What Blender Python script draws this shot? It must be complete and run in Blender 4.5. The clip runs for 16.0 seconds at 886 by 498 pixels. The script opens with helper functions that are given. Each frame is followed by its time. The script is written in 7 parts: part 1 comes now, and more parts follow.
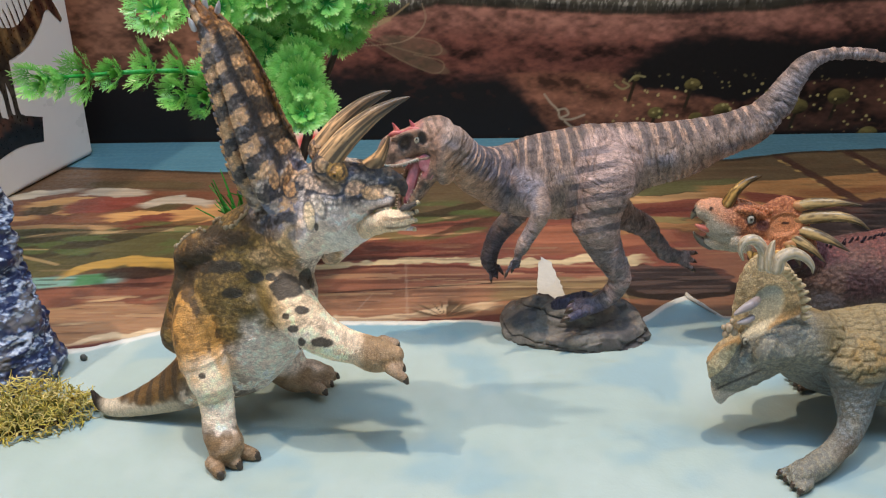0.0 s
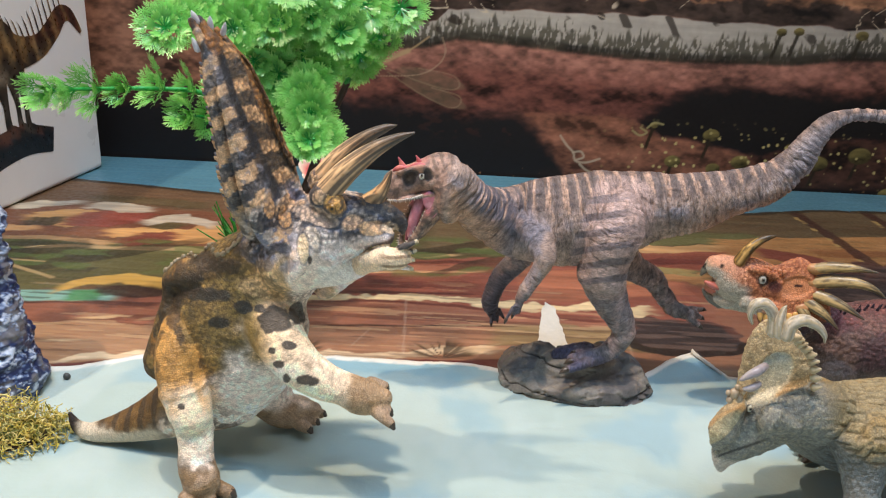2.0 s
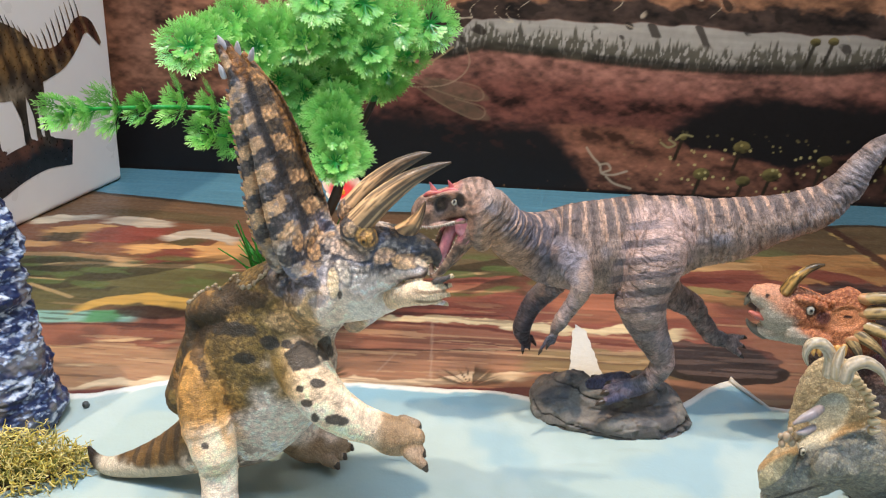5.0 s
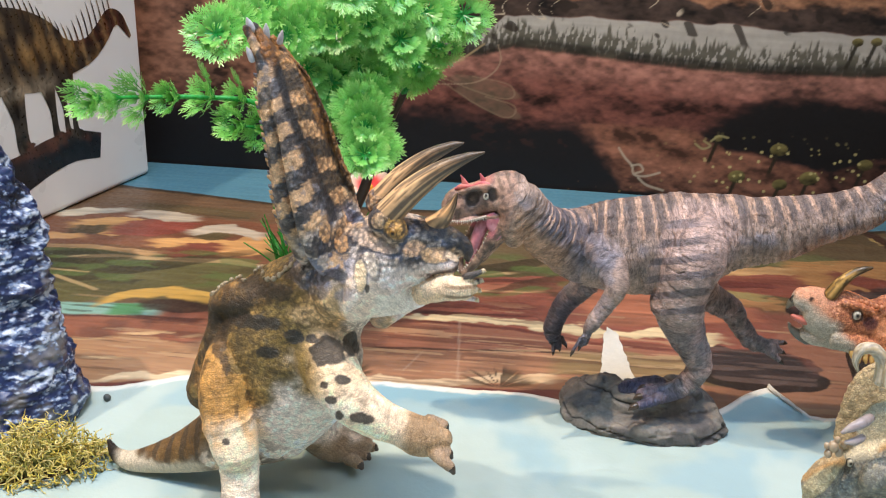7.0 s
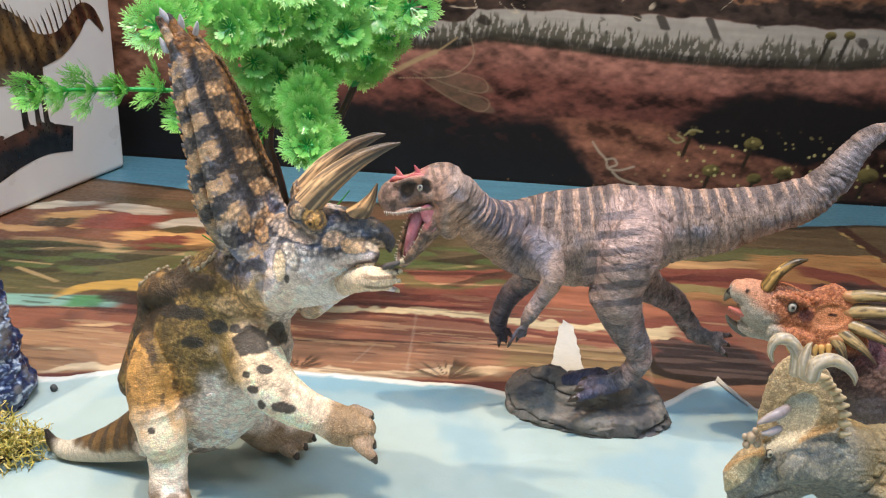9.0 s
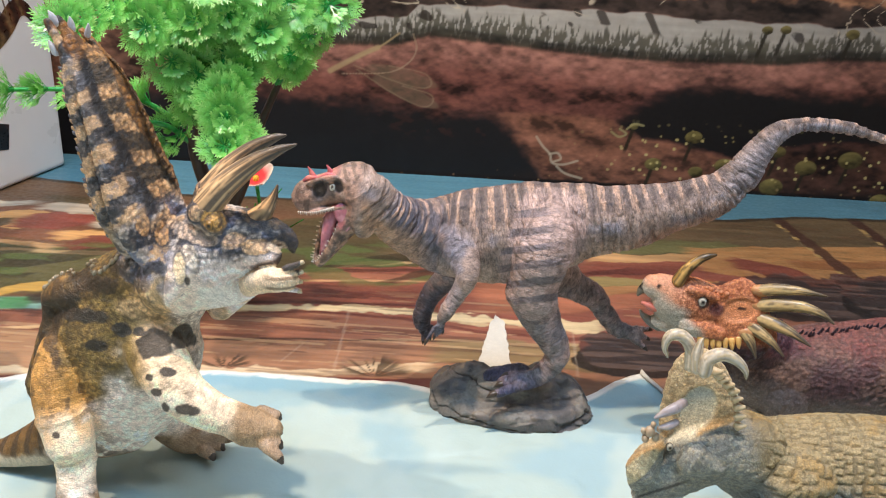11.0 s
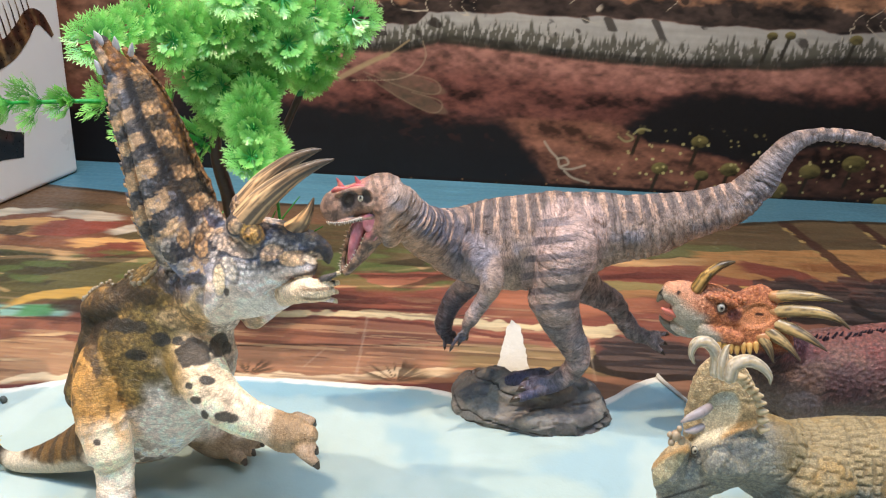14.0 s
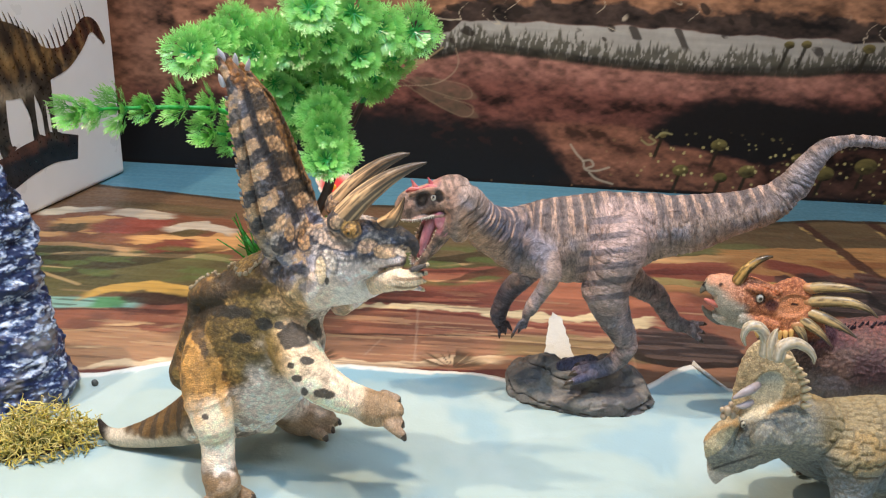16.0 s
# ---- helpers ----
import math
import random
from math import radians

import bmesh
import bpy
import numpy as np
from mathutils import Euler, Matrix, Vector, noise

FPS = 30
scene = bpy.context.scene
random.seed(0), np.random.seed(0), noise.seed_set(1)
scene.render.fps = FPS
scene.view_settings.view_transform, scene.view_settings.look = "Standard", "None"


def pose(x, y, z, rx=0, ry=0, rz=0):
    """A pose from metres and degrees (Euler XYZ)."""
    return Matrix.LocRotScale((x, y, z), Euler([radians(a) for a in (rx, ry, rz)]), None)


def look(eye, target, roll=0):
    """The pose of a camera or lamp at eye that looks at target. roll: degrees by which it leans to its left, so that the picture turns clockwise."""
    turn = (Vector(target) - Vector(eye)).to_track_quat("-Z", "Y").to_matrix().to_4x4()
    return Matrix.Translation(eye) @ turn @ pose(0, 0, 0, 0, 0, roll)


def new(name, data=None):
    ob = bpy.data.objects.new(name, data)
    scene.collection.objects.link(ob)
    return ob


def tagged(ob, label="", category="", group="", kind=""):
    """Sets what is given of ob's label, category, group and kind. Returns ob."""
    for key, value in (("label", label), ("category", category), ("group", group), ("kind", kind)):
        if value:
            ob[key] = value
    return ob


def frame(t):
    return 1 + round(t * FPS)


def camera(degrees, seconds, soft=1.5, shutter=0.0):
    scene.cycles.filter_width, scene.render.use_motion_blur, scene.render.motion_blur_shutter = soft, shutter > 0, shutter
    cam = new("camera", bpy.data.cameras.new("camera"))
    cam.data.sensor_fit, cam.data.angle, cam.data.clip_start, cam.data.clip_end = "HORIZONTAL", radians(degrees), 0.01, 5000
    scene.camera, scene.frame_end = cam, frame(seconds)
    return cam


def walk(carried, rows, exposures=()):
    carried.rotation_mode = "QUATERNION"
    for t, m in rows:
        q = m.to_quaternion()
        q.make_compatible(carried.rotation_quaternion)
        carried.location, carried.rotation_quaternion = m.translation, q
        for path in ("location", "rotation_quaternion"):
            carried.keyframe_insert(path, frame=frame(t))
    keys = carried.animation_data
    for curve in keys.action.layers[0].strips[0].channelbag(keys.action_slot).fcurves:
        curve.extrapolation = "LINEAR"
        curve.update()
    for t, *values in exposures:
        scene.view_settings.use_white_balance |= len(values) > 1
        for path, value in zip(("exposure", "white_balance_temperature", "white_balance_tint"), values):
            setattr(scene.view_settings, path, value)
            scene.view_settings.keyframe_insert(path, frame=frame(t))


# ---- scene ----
cam = camera(55.2, 16.0, soft=1.15)
PATH = [
    (0, (0.045, 0.043, 0.22), (0.042, 1.883, -0.565), -0.8),
    (0.5, (0.036, 0.067, 0.24), (0.03, 1.888, -0.587), -1.1),
    (1, (0.034, 0.063, 0.246), (0.025, 1.882, -0.587), 0.0),
    (1.5, (0.041, 0.05, 0.226), (0.012, 1.904, -0.526), 1.8),
    (2, (0.05, 0.056, 0.219), (0.018, 1.923, -0.497), 2.6),
    (2.5, (0.056, 0.061, 0.22), (0.02, 1.93, -0.492), 2.5),
    (3, (0.054, 0.062, 0.222), (0.016, 1.932, -0.488), 2.4),
    (3.5, (0.052, 0.069, 0.218), (0.012, 1.938, -0.493), 2.4),
    (4, (0.047, 0.072, 0.221), (0.006, 1.94, -0.493), 2.4),
    (4.2, (0.046, 0.072, 0.222), (-0.002, 1.94, -0.493), 2.4),
    (6.3, (0.036, 0.078, 0.225), (-0.049, 1.944, -0.488), 2.6),
    (6.5, (0.036, 0.078, 0.223), (-0.058, 1.945, -0.486), 2.7),
    (7, (0.039, 0.083, 0.217), (-0.087, 1.949, -0.493), 2.7),
    (7.5, (0.046, 0.086, 0.215), (-0.098, 1.949, -0.498), 2.7),
    (8, (0.056, 0.082, 0.217), (-0.092, 1.946, -0.494), 2.6),
    (8.5, (0.063, 0.086, 0.216), (-0.086, 1.948, -0.499), 2.5),
    (9, (0.069, 0.084, 0.217), (-0.074, 1.945, -0.503), 2.6),
    (9.5, (0.08, 0.089, 0.218), (-0.043, 1.946, -0.514), 2.8),
    (9.7, (0.089, 0.089, 0.218), (-0.025, 1.946, -0.516), 2.8),
    (12, (0.094, 0.083, 0.223), (0.023, 1.943, -0.51), 2.6),
    (12.5, (0.093, 0.084, 0.221), (0.024, 1.944, -0.511), 2.6),
    (13, (0.094, 0.084, 0.222), (0.025, 1.944, -0.511), 2.6),
    (13.5, (0.09, 0.083, 0.221), (0.022, 1.943, -0.511), 2.6),
    (14, (0.081, 0.078, 0.227), (0.012, 1.938, -0.506), 2.5),
    (14.5, (0.07, 0.073, 0.228), (0.003, 1.933, -0.503), 2.5),
    (15, (0.072, 0.069, 0.229), (0.002, 1.929, -0.503), 2.5),
    (15.5, (0.073, 0.069, 0.226), (0.005, 1.929, -0.506), 2.6),
    (16, (0.051, 0.043, 0.236), (-0.011, 1.904, -0.495), 2.7),
]
EXPOSURES = [(0, -0.38), (0.5, -0.26), (1, -0.22), (2, -0.1), (4, -0.03), (7, 0.06), (9.5, 0.0), (12, 0.16), (15, 0.14), (16, 0.02)]
walk(cam, [(t, look(eye, target, roll)) for t, eye, target, roll in PATH], EXPOSURES)

# ---------------------------------------------------------------- light
world = bpy.data.worlds.new("room_air")
world.use_nodes = True
world.node_tree.nodes["Background"].inputs[0].default_value = (0.9, 0.95, 1.0, 1)
world.node_tree.nodes["Background"].inputs[1].default_value = 0.05
scene.world = world


def downlight(x, y, z, watts, size, tint=(1.0, 0.79, 0.59)):
    """A small round lamp set into the ceiling, shining straight down."""
    data = bpy.data.lights.new("downlight", "AREA")
    data.shape, data.size, data.energy, data.color = "DISK", size, watts, tint
    ob = new("downlight", data)
    ob.matrix_world = look((x, y, z), (x, y + 0.001, 0))
    return ob


LAMP_Z = 1.4
downlight(-0.70, 0.21, LAMP_Z, 16.0, 0.045)
downlight(0.05, 0.19, LAMP_Z, 15.0, 0.045)
downlight(0.80, 0.12, LAMP_Z, 3.8, 0.045)
# unseen cool fill lamp, added over the table to make the shadows bluer
cool_fill = bpy.data.lights.new("cool_fill_lamp", "AREA")
cool_fill.shape, cool_fill.size, cool_fill.size_y, cool_fill.energy, cool_fill.color = "RECTANGLE", 1.2, 0.6, 22, (0.36, 0.64, 1.0)
new("cool_fill_lamp", cool_fill).matrix_world = look((0.1, 0.0, 1.46), (0.1, 0.001, 0))

# ---------------------------------------------------------------- numeric noise for shapes and prints


def lattice(p, seed):
    """Hash of whole-number lattice points to 0..1."""
    q = p.astype(np.int64)
    h = (q[..., 0] * 374761393 + q[..., 1] * 668265263 + q[..., 2] * 2147483647 + seed * 1274126177) & 0xFFFFFFFF
    h = ((h ^ (h >> 13)) * 1274126177) & 0xFFFFFFFF
    h = ((h ^ (h >> 16)) * 2246822519) & 0xFFFFFFFF
    return ((h ^ (h >> 15)) & 0xFFFFFF) / 0xFFFFFF


def vnoise(p, seed=0):
    """Smooth value noise of points (n, 3), 0..1."""
    i = np.floor(p)
    f = p - i
    f = f * f * (3 - 2 * f)
    total = 0
    for dx in (0, 1):
        for dy in (0, 1):
            for dz in (0, 1):
                w = (f[..., 0] if dx else 1 - f[..., 0]) * (f[..., 1] if dy else 1 - f[..., 1]) * (f[..., 2] if dz else 1 - f[..., 2])
                total = total + w * lattice(i + np.array((dx, dy, dz)), seed)
    return total


def fbm(p, seed=0, octaves=4):
    total, amp, norm = 0, 1.0, 0.0
    for k in range(octaves):
        total = total + amp * vnoise(p * 2 ** k, seed + 17 * k)
        norm += amp
        amp *= 0.5
    return total / norm


def cells(p, seed=0):
    """Distance to the nearest and second nearest of scattered points, one per unit cell."""
    i = np.floor(p)
    d1, d2 = np.full(len(p), 9.0), np.full(len(p), 9.0)
    for dx in (-1, 0, 1):
        for dy in (-1, 0, 1):
            for dz in (-1, 0, 1):
                c = i + np.array((dx, dy, dz))
                o = np.stack([lattice(c, seed + k) for k in (1, 2, 3)], -1)
                d = np.linalg.norm(c + o - p, axis=-1)
                d2 = np.minimum(np.maximum(d1, d), d2)
                d1 = np.minimum(d1, d)
    return d1, d2


def grooves(p, seed, width=0.09):
    """1 in thin wandering grooves, 0 between them."""
    return np.clip(1 - np.abs(fbm(p, seed, 2) - 0.5) / (width * 0.5), 0, 1)


def step(a, b, x):
    t = np.clip((x - a) / (b - a), 0, 1)
    return t * t * (3 - 2 * t)


def blend(base, colour, w):
    return base + (np.asarray(colour, float) - base) * np.asarray(w)[..., None]


def srgb(*c):
    """Everyday 0..255 colour to linear."""
    c = np.array(c, float) / 255
    return np.where(c < 0.04045, c / 12.92, ((c + 0.055) / 1.055) ** 2.4)


# ---------------------------------------------------------------- materials


def material(name, colour=(0.5, 0.5, 0.5), rough=0.6, attr="", grain=0.0, grain_scale=400.0, bump=0.0, bump_scale=600.0, scales=0.0, cell=700.0,
             coat=0.0, metal=0.0, spec=0.5, subsurface=0.0, wash=0.0, fold=0.0, sheen=0.0):
    """A procedural surface: a colour or a painted attribute, broken up by grain, with fine relief and optional scaly relief."""
    m = bpy.data.materials.new(name)
    m.use_nodes = True
    nt = m.node_tree
    N, L = nt.nodes, nt.links
    b = N["Principled BSDF"]
    b.inputs["Roughness"].default_value, b.inputs["Metallic"].default_value = rough, metal
    b.inputs["Coat Weight"].default_value = coat
    b.inputs["Coat Roughness"].default_value = 0.25
    b.inputs["Specular IOR Level"].default_value = spec
    if subsurface:
        b.inputs["Subsurface Weight"].default_value = subsurface
        b.inputs["Subsurface Radius"].default_value = (0.004, 0.006, 0.002)
        b.inputs["Subsurface Scale"].default_value = 0.5
    co = N.new("ShaderNodeTexCoord")
    if attr:
        src = N.new("ShaderNodeAttribute")
        src.attribute_name = attr
        out = src.outputs["Color"]
    else:
        src = N.new("ShaderNodeRGB")
        src.outputs[0].default_value = (*colour, 1)
        out = src.outputs[0]
    if grain:
        for k, (s, amount) in enumerate(((grain_scale, grain), (grain_scale / 9, grain * 0.7))):
            nz = N.new("ShaderNodeTexNoise")
            nz.inputs["Scale"].default_value, nz.inputs["Detail"].default_value = s, 5
            L.new(co.outputs["Object"], nz.inputs["Vector"])
            mr = N.new("ShaderNodeMapRange")
            mr.inputs[1].default_value, mr.inputs[2].default_value = 0.3, 0.7
            mr.inputs[3].default_value, mr.inputs[4].default_value = 1 - amount, 1 + amount
            L.new(nz.outputs["Fac"], mr.inputs[0])
            mul = N.new("ShaderNodeVectorMath")
            mul.operation = "SCALE"
            L.new(out, mul.inputs[0])
            L.new(mr.outputs[0], mul.inputs["Scale"])
            out = mul.outputs[0]
            if k == 0:
                rr = N.new("ShaderNodeMapRange")
                rr.inputs[1].default_value, rr.inputs[2].default_value = 0.3, 0.7
                rr.inputs[3].default_value, rr.inputs[4].default_value = max(0.05, rough - 0.12), min(1, rough + 0.12)
                L.new(nz.outputs["Fac"], rr.inputs[0])
                L.new(rr.outputs[0], b.inputs["Roughness"])
    normal = None
    if wash:
        # thin dark wash in the joints of the scales and in skin folds, and matching relief
        warp = N.new("ShaderNodeTexNoise")
        warp.inputs["Scale"].default_value = 160
        L.new(co.outputs["Object"], warp.inputs["Vector"])
        add = N.new("ShaderNodeVectorMath")
        add.operation = "MULTIPLY_ADD"
        add.inputs[1].default_value = (0.004, 0.004, 0.004)
        L.new(warp.outputs["Color"], add.inputs[0])
        L.new(co.outputs["Object"], add.inputs[2])
        vo = N.new("ShaderNodeTexVoronoi")
        vo.feature = "DISTANCE_TO_EDGE"
        vo.inputs["Scale"].default_value = cell
        L.new(add.outputs[0], vo.inputs["Vector"])
        ed = N.new("ShaderNodeMapRange")
        ed.inputs[1].default_value, ed.inputs[2].default_value = 0.0, 0.30
        ed.inputs[3].default_value, ed.inputs[4].default_value = 1 - wash, 1 + 0.35 * wash
        L.new(vo.outputs["Distance"], ed.inputs[0])
        # wandering creases across the limbs, in the coordinates that follow each limb (mm), at two sizes
        wr = N.new("ShaderNodeAttribute")
        wr.attribute_name = "wrap"
        cr = N.new("ShaderNodeAttribute")
        cr.attribute_name = "crease"
        line = None
        for size, width, depth in ((0.36, 0.05, fold * 0.8), (0.95, 0.075, fold)):
            nz = N.new("ShaderNodeTexNoise")
            nz.inputs["Scale"].default_value, nz.inputs["Detail"].default_value, nz.inputs["Distortion"].default_value = size, 2.5, 0.5
            L.new(wr.outputs["Vector"], nz.inputs["Vector"])
            off = N.new("ShaderNodeMath")
            off.operation = "SUBTRACT"
            off.inputs[1].default_value = 0.5
            L.new(nz.outputs["Fac"], off.inputs[0])
            ab = N.new("ShaderNodeMath")
            ab.operation = "ABSOLUTE"
            L.new(off.outputs[0], ab.inputs[0])
            mr2 = N.new("ShaderNodeMapRange")
            mr2.interpolation_type = "SMOOTHSTEP"
            mr2.inputs[1].default_value, mr2.inputs[2].default_value = 0.0, width
            mr2.inputs[3].default_value, mr2.inputs[4].default_value = -depth, 0.16 * depth
            L.new(ab.outputs[0], mr2.inputs[0])
            if line is None:
                line = mr2.outputs[0]
            else:
                sm = N.new("ShaderNodeMath")
                sm.operation = "ADD"
                L.new(line, sm.inputs[0])
                L.new(mr2.outputs[0], sm.inputs[1])
                line = sm.outputs[0]
        fr = N.new("ShaderNodeMath")
        fr.operation = "MULTIPLY_ADD"
        fr.inputs[2].default_value = 1.0
        L.new(line, fr.inputs[0])
        L.new(cr.outputs["Fac"], fr.inputs[1])
        lo = N.new("ShaderNodeMath")
        lo.operation = "MAXIMUM"
        lo.inputs[1].default_value = 0.12
        L.new(fr.outputs[0], lo.inputs[0])
        fr = lo
        both = N.new("ShaderNodeMath")
        both.operation = "MULTIPLY"
        L.new(ed.outputs[0], both.inputs[0])
        L.new(fr.outputs[0], both.inputs[1])
        mul = N.new("ShaderNodeVectorMath")
        mul.operation = "SCALE"
        L.new(out, mul.inputs[0])
        L.new(both.outputs[0], mul.inputs["Scale"])
        out = mul.outputs[0]
        bp = N.new("ShaderNodeBump")
        bp.inputs["Strength"].default_value, bp.inputs["Distance"].default_value = 0.7, 0.0007
        L.new(both.outputs[0], bp.inputs["Height"])
        normal = bp.outputs[0]
    L.new(out, b.inputs["Base Color"])
    for kind, strength, s in (("noise", bump, bump_scale), ("cells", scales, cell)):
        if not strength:
            continue
        tex = N.new("ShaderNodeTexNoise" if kind == "noise" else "ShaderNodeTexVoronoi")
        tex.inputs["Scale"].default_value = s
        L.new(co.outputs["Object"], tex.inputs["Vector"])
        bp = N.new("ShaderNodeBump")
        bp.inputs["Strength"].default_value, bp.inputs["Distance"].default_value = strength, 0.0006
        if kind == "cells":
            bp.invert = True
        L.new(tex.outputs[0], bp.inputs["Height"])
        if normal:
            L.new(normal, bp.inputs["Normal"])
        normal = bp.outputs[0]
    if normal:
        L.new(normal, b.inputs["Normal"])
    return m


M_PAPER = material("pale_paper", attr="paint", rough=0.75, grain=0.03, grain_scale=90, bump=0.25, bump_scale=500)
M_MAT = material("printed_mat", attr="paint", rough=0.42, grain=0.08, grain_scale=260, bump=0.05, bump_scale=300)
M_PRINT = material("printed_backdrop", attr="paint", rough=0.5, grain=0.06, grain_scale=200, bump=0.04, bump_scale=120, spec=0.25)
M_SKIN = material("painted_vinyl_skin", attr="paint", rough=0.52, spec=0.4, grain=0.08, grain_scale=650, bump=0.1, bump_scale=900, cell=1100, wash=0.22, fold=0.30)
M_HIDE = material("painted_vinyl_wrinkled_hide", attr="paint", rough=0.44, grain=0.12, grain_scale=650, bump=0.15, bump_scale=900, cell=1200, wash=0.20, fold=0.32)
M_SKIN_COARSE = material("painted_vinyl_coarse_skin", attr="paint", rough=0.5, spec=0.38, grain=0.14, grain_scale=600, bump=0.15, bump_scale=900, cell=950, wash=0.22, fold=0.30)
M_HORN = material("painted_vinyl_horn", attr="paint", rough=0.38, grain=0.12, grain_scale=700, bump=0.15, bump_scale=900)
M_STONE = material("painted_resin_stone", attr="paint", rough=0.6, grain=0.2, grain_scale=700, bump=0.6, bump_scale=500)
M_ROCK = material("painted_blue_rock", attr="paint", rough=0.38, grain=0.12, grain_scale=600, bump=0.6, bump_scale=350)
M_LEAF = material("green_plastic_leaf", attr="paint", rough=0.28, grain=0.1, grain_scale=300)


def let_light_through(m, share):
    """Thin plastic: part of the light goes through to the other side."""
    nt = m.node_tree
    b, out = nt.nodes["Principled BSDF"], nt.nodes["Material Output"]
    tr, mix = nt.nodes.new("ShaderNodeBsdfTranslucent"), nt.nodes.new("ShaderNodeMixShader")
    mix.inputs[0].default_value = share
    nt.links.new(b.inputs["Base Color"].links[0].from_socket, tr.inputs["Color"])
    nt.links.new(b.outputs[0], mix.inputs[1])
    nt.links.new(tr.outputs[0], mix.inputs[2])
    nt.links.new(mix.outputs[0], out.inputs["Surface"])


let_light_through(M_LEAF, 0.34)
M_STEM = material("green_plastic_stem", colour=(0.03, 0.30, 0.06), rough=0.3, grain=0.1, subsurface=0.2)
M_TRUNK = material("dark_brown_plastic_bark", colour=(0.035, 0.02, 0.012), rough=0.45, grain=0.3, bump=0.8, bump_scale=300)
M_MOSS = material("dried_yellow_moss", attr="paint", rough=0.8, grain=0.2, grain_scale=800)
M_CARD = material("white_glossy_card", colour=(0.74, 0.72, 0.69), rough=0.35, grain=0.02, grain_scale=40)
M_INK = material("printed_picture_ink", attr="paint", rough=0.35, grain=0.25, grain_scale=350)
M_TORN = material("torn_white_paper", colour=(0.47, 0.44, 0.38), rough=0.9, grain=0.05, bump=0.4, bump_scale=700)
M_PETAL = material("pink_white_petal", attr="paint", rough=0.5, grain=0.05)
M_WALL = material("plain_room_wall", colour=(0.66, 0.68, 0.70), rough=0.9, grain=0.03, grain_scale=12)
M_TABLE = material("dark_wood_table", colour=(0.16, 0.10, 0.06), rough=0.5, grain=0.2, grain_scale=30)

# ---------------------------------------------------------------- mesh helpers


def mesh_object(name, verts, faces, mat, parent=None, colours=None, smooth=True):
    """One mesh object from arrays in metres, with an optional painted colour for each vertex."""
    me = bpy.data.meshes.new(name)
    me.from_pydata([tuple(v) for v in np.asarray(verts).tolist()], [], faces if isinstance(faces, list) else faces.tolist())
    if colours is not None:
        a = me.attributes.new("paint", "FLOAT_COLOR", "POINT")
        c = np.ones((len(verts), 4), np.float32)
        c[:, :3] = np.clip(colours, 0, 1)
        a.data.foreach_set("color", c.ravel())
    if smooth:
        me.polygons.foreach_set("use_smooth", [True] * len(me.polygons))
    me.materials.append(mat)
    me.update()
    ob = new(name, me)
    if parent:
        ob.parent = parent
    return ob


def part(name, bm, mat, parent, label=""):
    """A bmesh as one mesh object under a thing or a part."""
    me = bpy.data.meshes.new(name)
    bm.to_mesh(me)
    bm.free()
    me.materials.append(mat)
    ob = new(name, me)
    ob.parent = parent
    if label:
        ob["label"] = label
    return ob


def grid_faces(nx, ny):
    i = np.arange(nx * ny).reshape(ny, nx)
    return np.stack([i[:-1, :-1], i[:-1, 1:], i[1:, 1:], i[1:, :-1]], -1).reshape(-1, 4)


def box_mesh(x0, x1, y0, y1, z0, z1, bevel=0.0, segments=3):
    bm = bmesh.new()
    bmesh.ops.create_cube(bm, size=1)
    for v in bm.verts:
        v.co = ((x0 + x1) / 2 + v.co.x * (x1 - x0), (y0 + y1) / 2 + v.co.y * (y1 - y0), (z0 + z1) / 2 + v.co.z * (z1 - z0))
    if bevel:
        bmesh.ops.bevel(bm, geom=bm.edges[:], offset=bevel, segments=segments, affect="EDGES", profile=0.5)
    return bm


def spline(stations, sub):
    """Catmull-Rom through the rows of an array, sub steps a span."""
    s = np.asarray(stations, float)
    ext = np.vstack([2 * s[0] - s[1], s, 2 * s[-1] - s[-2]])
    rows = []
    for k in range(len(s) - 1):
        p0, p1, p2, p3 = ext[k:k + 4]
        for t in np.arange(sub) / sub:
            rows.append(0.5 * (2 * p1 + (p2 - p0) * t + (2 * p0 - 5 * p1 + 4 * p2 - p3) * t * t + (3 * p1 - p0 - 3 * p2 + p3) * t ** 3))
    rows.append(s[-1])
    return np.array(rows)


